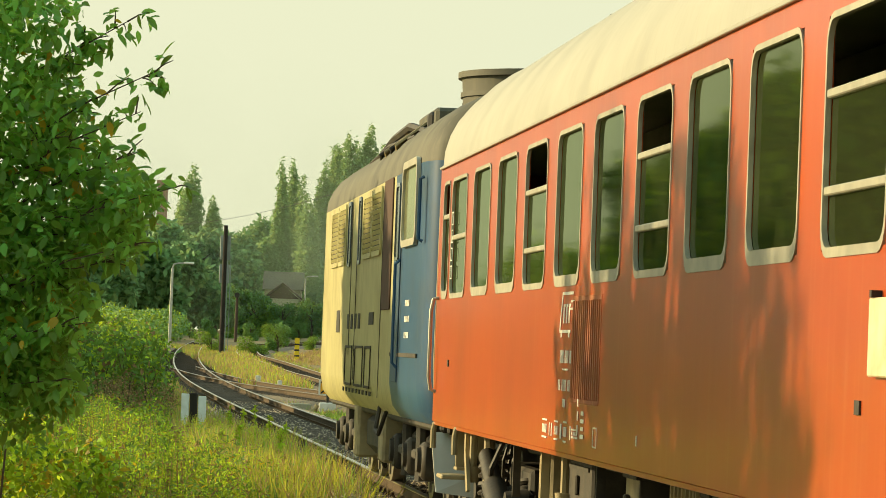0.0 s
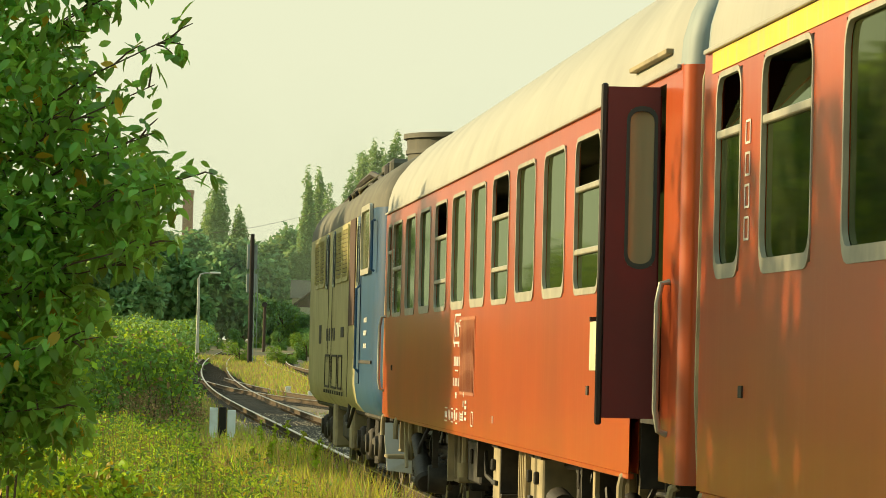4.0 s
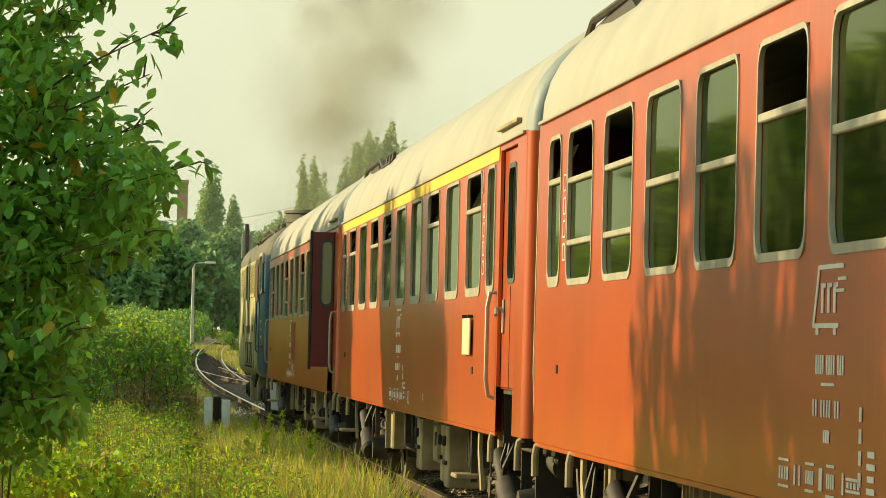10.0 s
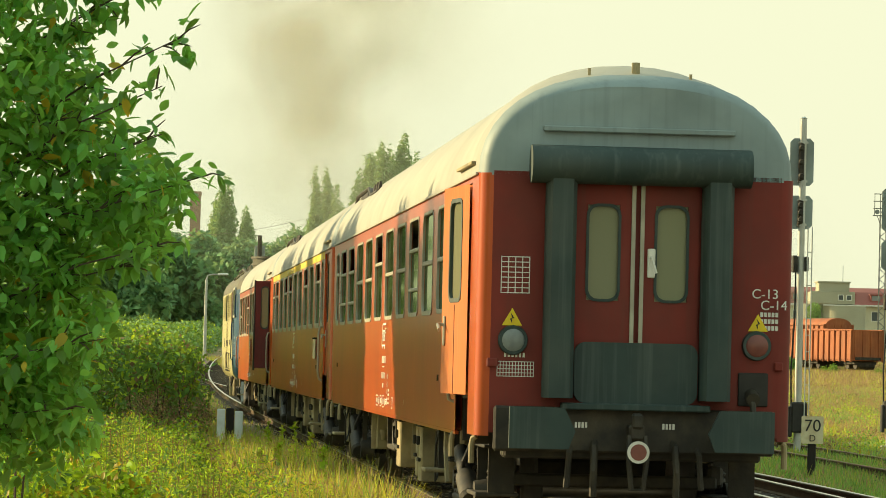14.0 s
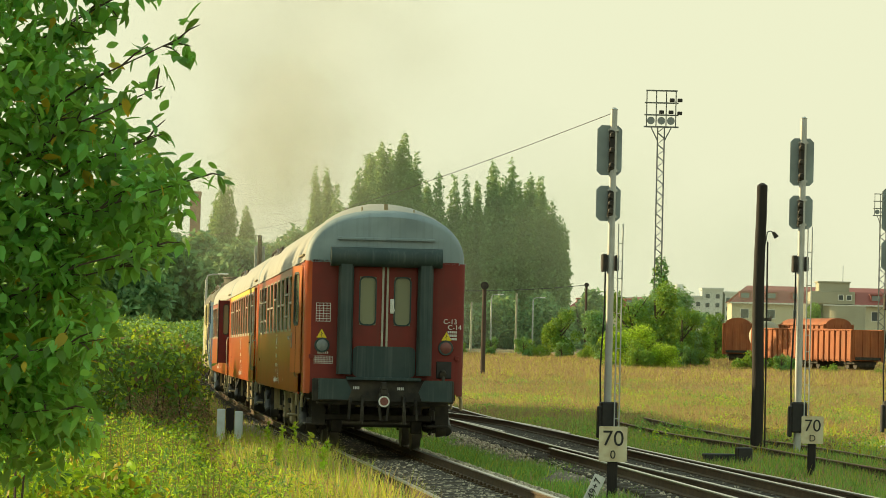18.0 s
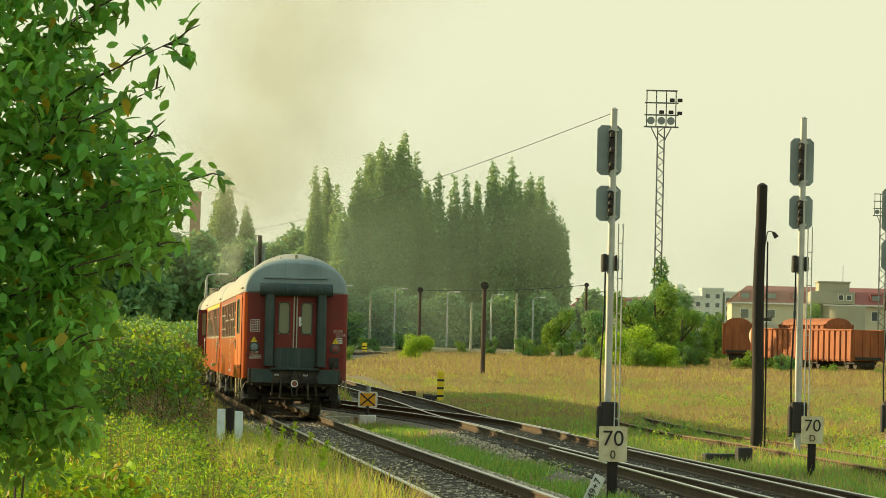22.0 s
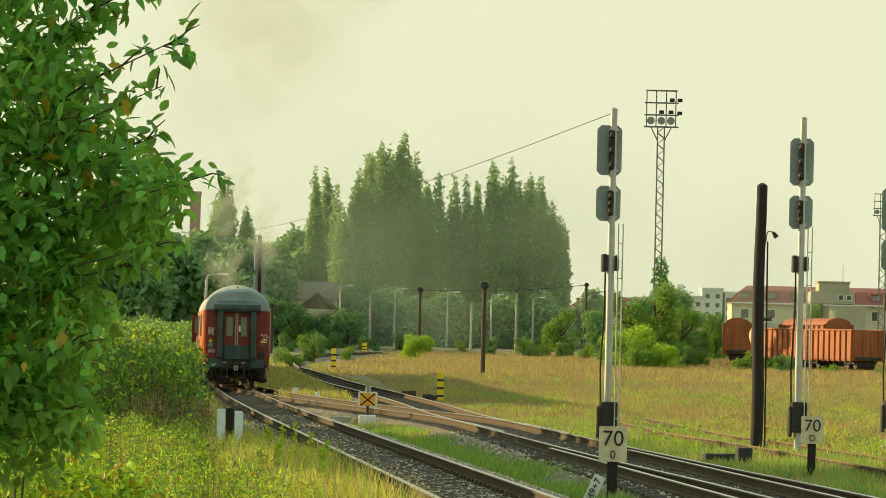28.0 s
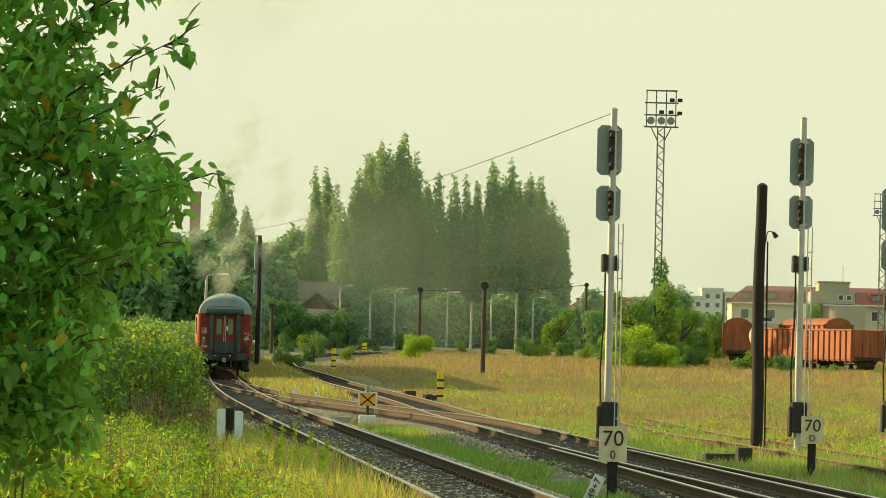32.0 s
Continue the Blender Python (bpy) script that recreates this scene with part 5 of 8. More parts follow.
def locomotive():
    c = thing("diesel_locomotive", "weathered cream and blue diesel locomotive", "locomotive")
    L, H = 16.1, 1.46

    def ring(x, k, zlo=0.93):
        """Body outline at x, drawn in by k at the rounded ends."""
        h = H * k
        pts = [(x, h - 0.14, zlo), (x, h - 0.04, zlo + 0.12), (x, h, zlo + 0.35), (x, h, 3.45)]
        for i in range(1, 8):
            a = math.pi / 2 * i / 8
            pts.append((x, h * math.cos(a) ** 0.75, 3.45 + 0.78 * math.sin(a)))
        return pts + [(x, -p[1], p[2]) for p in reversed(pts)]

    ends = [(0.0, 0.86), (0.06, 0.915), (0.16, 0.955), (0.32, 0.982), (0.55, 1.0)]
    wall_i = 4

    def shell(xs, lo, hi):
        rows = []
        for x, k in xs:
            r = ring(x, k)
            half = len(r) // 2
            rows.append([p for i, p in enumerate(r) if lo <= min(i, len(r) - 1 - i) <= hi])
        return rows

    rear = ends + [(3.7, 1.0)]
    front = [(12.4, 1.0)] + [(L - x, k) for x, k in reversed(ends)]
    mid = [(3.7, 1.0), (8.0, 1.0), (12.4, 1.0)]

    def side_strip(xs, name, mat, label):
        for s in (1, -1):
            rows = [[(p[0], s * abs(p[1]), p[2]) for p in ring(x, k)[:4]] for x, k in xs]
            part(name, Build().loft(rows, closed=False, caps=False), mat, c, label, True)

    side_strip(rear, "cab_side", M["blue"], "blue cab side")
    side_strip(front, "cab_side", M["cream"], "cream cab side")
    side_strip(mid, "engine_room_side", M["cream"], "streaked cream engine room side")
    allx = rear + mid[1:2] + front
    half = 11
    part("roof", Build().loft([ring(x, k)[3:-3] for x, k in allx], closed=False, caps=False), M["loco_roof"], c, "sooty grey-brown roof", True)
    for x, mat in ((0.0, "blue"), (L, "blue")):
        part("end_wall", Build().add(ring(x, 0.86), [tuple(range(len(ring(x, 0.86))))]), M[mat], c, "blue rounded end")
    part("underframe", Build().box(0.4, L - 0.4, -1.3, 1.3, 0.86, 1.0, 0.03), M["under"], c)
    for s in (1, -1):
        part("waist_band", Build().box(0.5, 3.7, min(s * H, s * (H + 0.012)), max(s * H, s * (H + 0.012)), 1.56, 1.60), M["under"], c, "grimy waist moulding")
    for s in (1, -1):
        y = s * (H + 0.004)
        # cab window with its pale frame
        wf = part("cab_window", Build().ring(round_rect(0.75, 2.45, 2.66, 3.52, 0.16, y), round_rect(0.82, 2.38, 2.73, 3.45, 0.12, y), (0, s, 0), 0.04), M["alu"], c, "cab side window with a pale frame", True)
        part("pane", Build().box(0.80, 2.40, min(y, y + s * 0.012), max(y, y + s * 0.012), 2.70, 3.48), M["pane_clear"], wf)
        part("blind", Build().box(0.82, 2.38, min(y - s * 0.06, y - s * 0.05), max(y - s * 0.06, y - s * 0.05), 2.72, 3.46), M["curtain"], wf)
        part("cab_door", Build().box(2.75, 3.45, min(y, y + s * 0.012), max(y, y + s * 0.012), 1.30, 3.42, 0.005), M["blue"], c, "blue cab door")
        part("door_window", Build().ring(round_rect(2.85, 3.35, 2.55, 3.35, 0.08, y + s * 0.012), round_rect(2.89, 3.31, 2.59, 3.31, 0.06, y + s * 0.012), (0, s, 0), 0.015).box(2.89, 3.31, min(y, y + s * 0.016), max(y, y + s * 0.016), 2.59, 3.31), M["win_dark"], c)
        part("grab_rail", Build().tube([(2.62, s * (H + 0.02), 2.55), (2.62, s * (H + 0.07), 2.5), (2.62, s * (H + 0.07), 1.5), (2.62, s * (H + 0.02), 1.45)], 0.018, 6), M["blue"], c)
        part("grab_rail", Build().tube([(0.36, s * (H - 0.0), 3.3), (0.36, s * (H + 0.04), 3.28), (0.36, s * (H + 0.04), 2.7), (0.36, s * H, 2.68)], 0.02, 6), M["blue"], c)
        part("side_door", Build().box(3.95, 5.05, min(y, y + s * 0.014), max(y, y + s * 0.014), 2.05, 3.45, 0.006), M["wagon_in"], c, "dark open ventilation panel")
        for a, e in ((5.45, 6.75), (6.85, 8.15), (11.2, 12.5), (12.6, 13.9)):
            lv = part("louvre", Build().ring(round_rect(a, e, 2.66, 3.66 - 0.24, 0.08, y), round_rect(a + 0.06, e - 0.06, 2.72, 3.36, 0.05, y), (0, s, 0), 0.02), M["cream"], c, "cream louvred grille", True)
            part("backing", Build().box(a + 0.04, e - 0.04, min(y, y + s * 0.004), max(y, y + s * 0.004), 2.70, 3.38), M["black"], lv)
            for k in range(11):
                sl = Build().box(a + 0.06, e - 0.06, -0.004, 0.004, -0.022, 0.022, 0, Matrix.Translation((0, y + s * 0.014, 2.75 + k * 0.058)) @ Matrix.Rotation(radians(-s * 35), 4, "X"))
                part("slat", sl, M["cream"], lv)
        for a, e in ((8.6, 9.0), (10.3, 10.8)):
            part("slot_window", Build().ring(round_rect(a, e, 2.62, 3.42, 0.08, y), round_rect(a + 0.05, e - 0.05, 2.67, 3.37, 0.05, y), (0, s, 0), 0.016).box(a + 0.05, e - 0.05, min(y, y + s * 0.006), max(y, y + s * 0.006), 2.67, 3.37), M["win_dark"], c)
        for xx, zz in ((9.15, 1.25), (10.1, 1.55), (5.2, 1.1)):
            part("panel_seam", Build().box(xx, xx + 0.03, min(y, y + s * 0.006), max(y, y + s * 0.006), zz, 3.4), M["under"], c)
        b = Build()
        for k in range(4):
            b.box(8.3 + k * 0.62, 8.62 + k * 0.62, min(y, y + s * 0.004), max(y, y + s * 0.004), 1.86, 2.04)
        b.box(11.9, 12.5, min(y, y + s * 0.004), max(y, y + s * 0.004), 1.82, 2.1).box(6.2, 6.9, min(y, y + s * 0.004), max(y, y + s * 0.004), 1.9, 2.04)
        part("marking_bars", b, M["black"], c, "dark painted marking bars")
        for a, e in ((6.4, 7.3), (7.6, 8.9), (9.4, 10.6)):
            part("lower_flap", Build().ring(round_rect(a, e, 1.18, 1.66, 0.04, y), round_rect(a + 0.03, e - 0.03, 1.21, 1.63, 0.03, y), (0, s, 0), 0.012), M["under"], c)
        for k in range(9):
            part("vent_hole", Build().box(6.3 + k * 0.55, 6.5 + k * 0.55, min(y - s * 0.01, y + s * 0.003), max(y - s * 0.01, y + s * 0.003), 1.10, 1.15), M["black"], c)
        for k in range(12):
            part("stencil", Build().box(1.5 + (k % 4) * 0.14, 1.58 + (k % 4) * 0.14, min(y, y + s * 0.003), max(y, y + s * 0.003), 1.75 + (k // 4) * 0.16, 1.81 + (k // 4) * 0.16), M["white"], c)
    # roof gear
    part("exhaust_hood", Build().cyl((1.75, 0, 4.0), (1.75, 0, 4.36), 0.98, 1.0, 28).cyl((1.75, 0, 4.36), (1.75, 0, 4.42), 1.04, 1.04, 28), M["loco_roof"], c, "round grey-brown fan hood", True)
    part("hood_rim", Build().cyl((1.75, 0, 4.17), (1.75, 0, 4.22), 1.01, 1.01, 28), M["loco_roof"], c, "", True)
    for k, (x0, x1, y0, y1, z0, z1) in enumerate(((3.2, 4.6, -0.7, 0.72, 4.10, 4.34), (4.75, 5.05, -0.4, 0.98, 4.02, 4.26), (5.2, 5.5, -0.4, 1.02, 4.0, 4.24), (6.3, 8.3, -0.9, 0.86, 4.05, 4.36), (8.7, 9.6, -0.5, 0.9, 4.0, 4.26), (10.4, 12.6, -0.6, 0.6, 4.08, 4.26))):
        part("roof_hood", Build().box(x0, x1, y0, y1, z0, z1, 0.04), M["black"] if k % 2 == 0 else M["loco_roof"], c, "sooty raised roof hood")
    for k in range(4):
        m = Matrix.Translation((5.7 + 0.75 * k, 0.98, 4.06)) @ Matrix.Rotation(radians(-38), 4, "X") @ Matrix.Rotation(radians(12), 4, "Y")
        part("roof_flap", Build().box(-0.3, 0.3, -0.05, 0.42, 0.0, 0.03, 0.005, m), M["black"] if k % 2 else M["under_pale"], c, "dark open roof flap")
    part("roof_rib", Build().tube([(5.0, 1.05, 4.0), (6.5, 1.1, 4.14), (8.6, 1.12, 4.10), (10.5, 1.1, 4.02)], 0.05).tube([(4.6, 1.2, 3.92), (8, 1.22, 3.98), (11, 1.2, 3.92)], 0.03), M["under"], c)
    part("exhaust_stack", Build().cyl((7.0, 0, 4.1), (7.0, 0, 4.42), 0.20, 0.24, 16), M["black"], c, "sooty exhaust stack", True)
    sets = []
    for xc in (3.6, L - 3.6):
        bf = part("bogie", Build().box(xc - 2.4, xc + 2.4, 0.98, 1.14, 0.46, 0.78, 0.04).box(xc - 2.4, xc + 2.4, -1.14, -0.98, 0.46, 0.78, 0.04).box(xc - 0.5, xc + 0.5, -1, 1, 0.4, 0.8, 0.04), M["under"], c, "grimy locomotive bogie")
        for s in (1, -1):
            for dx in (-1.7, 0, 1.7):
                part("axle_box", Build().box(xc + dx - 0.2, xc + dx + 0.2, s * 1.1 - 0.1, s * 1.1 + 0.16, 0.34, 0.72, 0.04).cyl((xc + dx, s * 1.2, 0.54), (xc + dx, s * 1.30, 0.54), 0.14, 0.12, 16), M["under"], bf, "", True)
            for dx in (-0.85, 0.85):
                part("brake_rig", Build().cyl((xc + dx, s * 1.15, 0.3), (xc + dx, s * 1.15, 0.95), 0.09, 0.09, 10).box(xc + dx - 0.25, xc + dx + 0.25, s * 1.22 - 0.04, s * 1.22 + 0.04, 0.52, 0.62, 0.02), M["under"], bf)
            part("sand_pipe", Build().tube([(xc - 2.5, s * 1.1, 0.95), (xc - 2.55, s * 1.1, 0.5), (xc - 2.3, s * 0.95, 0.2)], 0.03), M["under"], bf)
        for dx in (-1.7, 0, 1.7):
            b = Build().cyl((0, -0.95, 0), (0, 0.95, 0), 0.09, 0.09, 10)
            for s in (1, -1):
                b.cyl((0, s * 0.69, 0), (0, s * 0.83, 0), 0.55, 0.54, 28).cyl((0, s * 0.66, 0), (0, s * 0.69, 0), 0.578, 0.578, 28)
                for k in range(8):
                    b.box(-0.04, 0.04, s * 0.84 - 0.012, s * 0.84 + 0.012, 0.15, 0.46, 0, Matrix.Rotation(k * math.pi / 4, 4, "Y"))
            w = part("wheelset", b, M["steel"], c, "worn steel wheels on an axle", True)
            w.location = (xc + dx, 0, 0.55)
            sets.append((w, xc + dx, 0.55))
    part("fuel_tank", Build().box(6.6, 9.5, -1.25, 1.25, 0.38, 0.9, 0.12), M["under"], c, "black fuel tank")
    for s in (1, -1):
        part("battery_box", Build().box(5.75, 6.45, min(s * 0.9, s * 1.34), max(s * 0.9, s * 1.34), 0.38, 0.95, 0.03), M["under_pale"], c, "dusty box under the cab")
        part("battery_box", Build().box(9.7, 10.4, min(s * 0.9, s * 1.34), max(s * 0.9, s * 1.34), 0.32, 0.95, 0.03), M["under_pale"], c, "dusty box under the cab")
        part("snow_plough", Build().plate([(-0.35, 0, 0.16), (-0.1, s * 1.28, 0.30), (0.15, s * 1.32, 0.86), (-0.2, 0, 0.9)], (0.06, 0, 0), 1.0), M["galv"], c, "pale curved rail guard")
        part("hose", Build().tube([(5.2, s * 1.36, 0.95), (5.4, s * 1.42, 0.7), (5.9, s * 1.42, 0.74), (6.1, s * 1.36, 1.0)], 0.025), M["under"], c)
    part("end_beam", Build().box(-0.05, 0.1, -1.25, 1.25, 0.86, 1.28, 0.03).box(L - 0.1, L + 0.05, -1.25, 1.25, 0.86, 1.28, 0.03), M["under"], c)
    buffers(c, 0.0, -1)
    buffers(c, L, 1)
    coupling(c, 0.0, -1)
    coupling(c, L, 1)
    for x, d in ((0.0, -1), (L, 1)):
        for s in (1, -1):
            part("windscreen", Build().ring([(x + d * 0.004, p[0], p[2]) for p in round_rect(min(s * 0.1, s * 1.0), max(s * 0.1, s * 1.0), 2.7, 3.45, 0.12, 0)], [(x + d * 0.004, p[0], p[2]) for p in round_rect(min(s * 0.16, s * 0.94), max(s * 0.16, s * 0.94), 2.76, 3.39, 0.09, 0)], (d, 0, 0), 0.03), M["rubber"], c)
            part("pane", Build().box(min(x, x + d * 0.01), max(x, x + d * 0.01), min(s * 0.14, s * 0.96), max(s * 0.14, s * 0.96), 2.74, 3.41), M["win_dark"], c)
            part("headlight", Build().cyl((x, s * 0.95, 1.55), (x + d * 0.08, s * 0.95, 1.55), 0.13, 0.12, 18), M["alu"], c, "", True)
    return c, sets


loco, sets_loco = locomotive()


# ---- beside the line ----
def post_frame(name, label, category, x, y, z=None, turn=0.0, group=""):
    return thing(name, label, category, pose(x, y, ground_z(x, y) if z is None else z, 0, 0, turn), group)


def signal_mast(x, y, top, turn, hx=-0.02, hz=0.0):
    t = post_frame("signal_mast", "grey light signal on a tall pole, seen from behind", "railway signal", x, y, turn=turn, group="light signals")
    h = top - ground_z(x, y)
    part("pole", Build().cyl((0, 0, 0), (0, 0, h), 0.085, 0.075, 14).cyl((0, 0, h), (0, 0, h + 0.04), 0.085, 0.03, 14), M["galv"], t, "pale galvanised pole", True)
    part("foot", Build().box(-0.2, 0.2, -0.2, 0.2, -0.2, 0.12, 0.03), M["concrete"], t)
    for z0, z1, w in ((h - 1.55 + hz, h - 0.46 + hz, 0.275), (h - 2.55 + hz, h - 1.78 + hz, 0.27)):
        c = 0.09
        out = [(hx + a, 0.02, zz) for a, zz in ((-w, z0 + c), (-w, z1 - c), (-w + c, z1), (w - c, z1), (w, z1 - c), (w, z0 + c), (w - c, z0), (-w + c, z0))]
        hd = part("signal_head", Build().plate(out, (0, 1, 0), 0.03), M["sig_grey"], t, "grey eight-cornered signal board")
        part("lamp_housing", Build().box(-0.10, 0.02, -0.10, 0.02, z0 + 0.10, z1 - 0.10, 0.02), M["under"], hd)
        n = 3
        for k in range(n):
            zz = z0 + 0.22 + k * (z1 - z0 - 0.44) / (n - 1)
            part("lamp_back", Build().cyl((-0.05, -0.10, zz), (-0.05, -0.20, zz), 0.07, 0.05, 12).tube([(-0.05, -0.19, zz), (-0.12, -0.17, zz - 0.05), (-0.10, -0.11, zz - 0.16)], 0.015, 5), M["under"], hd, "", True)
            part("hood", Build().cyl((-0.05, 0.05, zz), (-0.05, 0.28, zz - 0.02), 0.10, 0.10, 12, False), M["black"], hd)
        for zz in (z0 + 0.10, z1 - 0.10):
            part("clamp", Build().cyl((0, 0, zz - 0.03), (0, 0, zz + 0.03), 0.10, 0.10, 12).box(-0.12, 0.12, -0.02, 0.03, zz - 0.02, zz + 0.02), M["galv"], hd)
    part("control_box", Build().box(-0.20, -0.09, -0.10, 0.12, h - 3.55, h - 3.16, 0.02).box(0.09, 0.17, -0.10, 0.12, h - 3.52, h - 3.18, 0.02), M["under"], t, "dark box on the pole")
    lad = part("ladder", Build().box(0.20, 0.225, -0.25, -0.22, 0.3, h - 2.5).box(0.10, 0.125, -0.25, -0.22, 0.3, h - 2.5), M["galv"], t, "thin climbing ladder")
    for k in range(int((h - 3.0) / 0.38)):
        part("rung", Build().box(0.10, 0.22, -0.245, -0.225, 0.5 + k * 0.38, 0.52 + k * 0.38), M["galv"], lad)
    part("cable_cabinet", Build().box(-0.16, 0.20, -0.16, 0.16, 0.55, 1.25, 0.03).box(-0.22, -0.14, -0.12, 0.1, 0.45, 1.15, 0.02), M["black"], t, "black cable cabinet at the foot")
    part("cable", Build().tube([(-0.14, 0.1, 1.2), (-0.16, 0.1, 2.0), (-0.10, 0.1, 3.2), (-0.1, 0.08, h - 3.5)], 0.02), M["black"], t)
    return t


SIGNAL_A = signal_mast(3.66, 81.5, 7.17, 8, -0.08, 0.11)
SIGNAL_B = signal_mast(8.23, 86.0, 7.37, 4)
SIGNAL_C = signal_mast(11.42, 95.0, 6.70, 4)


def wooden_pole(x, y, top):
    t = post_frame("wooden_pole", "black tarred wooden pole with a small lamp arm", "utility pole", x, y)
    h = top - ground_z(x, y)
    b = Build()
    pts = [(0.02 * math.sin(k), 0.02 * math.cos(2 * k), h * k / 8) for k in range(9)]
    b.tube(pts, [0.145 - 0.003 * k for k in range(9)], 10)
    b.cyl((pts[-1][0], pts[-1][1], h), (pts[-1][0], pts[-1][1], h + 0.05), 0.115, 0.04, 10)
    part("pole", b, M["pole_wood"], t, "", True)
    part("lamp_arm", Build().tube([(0.12, 0, h - 1.35), (0.16, 0, h - 1.08), (0.24, 0, h - 1.05), (0.30, 0, h - 1.10)], 0.014), M["under"], t)
    part("lamp", Build().cyl((0.29, 0, h - 1.08), (0.38, 0, h - 1.20), 0.04, 0.06, 10), M["under"], t)
    part("conduit", Build().tube([(0.17, -0.02, h - 1.3), (0.18, -0.02, h - 3.0), (0.20, -0.02, 0.1)], 0.022), M["under"], t)


wooden_pole(7.33, 86.5, 5.83)


def speed_sign(x, y, top, w, letter, rusty):
    t = post_frame("speed_sign", "cream enamel speed board with black digits", "sign", x, y, group="speed boards")
    z1 = top - ground_z(x, y)
    h = w * 1.25
    part("post", Build().box(-0.075, 0.075, 0.01, 0.09, -0.3, z1 - 0.1, 0.015), M["pole_wood"], t, "dark wooden post")
    bd = part("board", Build().plate([(p[0], -0.03, p[2]) for p in round_rect(-w / 2, w / 2, z1 - h, z1, 0.02, 0)], (0, 1, 0), 0.035), M["sign"], t, "cream board with rusty edges" if rusty else "cream board")
    lettering("digits", "70", w * 0.78, M["black"], bd, Matrix.Translation((0, -0.036, z1 - h * 0.36)))
    lettering("letter", letter, w * 0.42, M["black"], bd, Matrix.Translation((0.0, -0.036, z1 - h * 0.81)))
    return t


speed_sign(2.54, 54.5, 0.73, 0.41, "0", True)
speed_sign(6.98, 70.0, 0.74, 0.41, "D", False)


def km_plate(x, y, z):
    t = thing("distance_plate", "tilted white plate with black distance numbers", "sign", pose(x, y, ground_z(x, y), 0, 0, 0))
    m = Matrix.Translation((0, 0, 0.24)) @ Matrix.Rotation(radians(24), 4, "Y")
    b = Build().box(-0.085, 0.085, -0.02, 0.02, -0.24, 0.24, 0.006, m)
    part("plate", b, M["white"], t)
    lettering("digits", "649+7", 0.15, M["black"], t, m @ Matrix.Translation((0.0, -0.026, 0.0)) @ Matrix.Rotation(radians(-90), 4, "Y"))


km_plate(2.26, 54.3, 0)


def marker_boards(x, y):
    t = post_frame("marker_boards", "white marker boards either side of a dark post", "line marker", x, y)
    part("post", Build().box(-0.10, 0.06, -0.05, 0.09, -0.2, 0.98, 0.02), M["pole_wood"], t, "dark weathered post")
    for a, e, zz in ((-0.28, -0.115, 0.96), (0.08, 0.245, 0.92)):
        part("board", Build().box(a, e, -0.03, 0.03, 0.02, zz, 0.01), M["board_white"], t, "bluish white painted board")


marker_boards(-4.22, 76.0)


def switch_lantern(x, y):
    t = post_frame("switch_lantern", "orange board with a black cross over a white lantern box", "switch indicator", x, y)
    part("lantern_box", Build().box(-0.26, 0.26, -0.22, 0.22, 0.0, 0.34, 0.03), M["white"], t, "dirty white lantern box")
    part("spindle", Build().cyl((0, 0, 0.34), (0, 0, 0.62), 0.045, 0.045, 10), M["black"], t)
    bd = part("board", Build().plate([(p[0], -0.02, p[2]) for p in round_rect(-0.29, 0.29, 0.56, 1.04, 0.05, 0)], (0, 1, 0), 0.05), M["white"], t, "white-edged board")
    part("face", Build().box(-0.23, 0.23, -0.027, -0.02, 0.61, 0.99), M["orange"], bd, "orange face")
    b = Build()
    for a in (1, -1):
        b.box(-0.28, 0.28, -0.032, -0.027, -0.022, 0.022, 0, Matrix.Translation((0, 0, 0.80)) @ Matrix.Rotation(a * math.atan2(0.38, 0.46), 4, "Y"))
    part("cross", b, M["black"], bd, "black cross")
    part("top_lamp", Build().cyl((0, 0.05, 1.02), (0, 0.05, 1.2), 0.09, 0.07, 12), M["lamp_glass"], t, "", True)
    part("lever", Build().cyl((-0.42, 0, 0.05), (-0.30, 0, 0.26), 0.05, 0.08, 10).cyl((-0.5, -0.05, 0.02), (-0.36, -0.02, 0.16), 0.08, 0.05, 8), M["under_pale"], t)


switch_lantern(-2.14, 112.0)


def small_block(name, label, category, x, y, sx, sy, sz, mat, turn=0.0, lift=0.0):
    t = thing(name, label, category, pose(x, y, ground_z(x, y) + lift, 0, 0, turn), data=Build().box(-sx / 2, sx / 2, -sy / 2, sy / 2, -0.1, sz, 0.02).mesh(name, mat))
    return t


small_block("concrete_slab", "pale concrete slab lying by the rail", "slab", -3.05, 113.5, 0.75, 0.5, 0.24, M["concrete"], 4)
small_block("switch_machine", "black switch machine in the grass", "switch machine", 5.75, 76.0, 0.75, 0.4, 0.28, M["black"], 8)
small_block("switch_machine", "dark point lever housing", "switch machine", 6.15, 75.4, 0.3, 0.3, 0.42, M["black"], 8)
small_block("concrete_stub", "short leaning white concrete stub", "post", -5.85, 152, 0.22, 0.2, 0.62, M["white"], 0)
small_block("sleeper_stack", "dark stacked timber beside the crossover", "timber", -5.3, 150.5, 0.7, 0.6, 0.30, M["sleeper"], 12)
small_block("tipped_plate", "pale tilted plate by the crossover", "plate", -4.85, 149.0, 0.18, 0.1, 0.5, M["white"], 10)
small_block("rusty_scrap", "rusty point gear among the weeds", "scrap", -1.3, 160, 0.5, 0.4, 0.5, M["rust"], 20)
small_block("rusty_scrap", "small rusty box among the weeds", "scrap", -0.5, 161, 0.35, 0.3, 0.35, M["rust"], 50)
small_block("switch_machine", "black switch box near the striped post", "switch machine", -0.35, 158.5, 0.5, 0.3, 0.32, M["black"], 0)


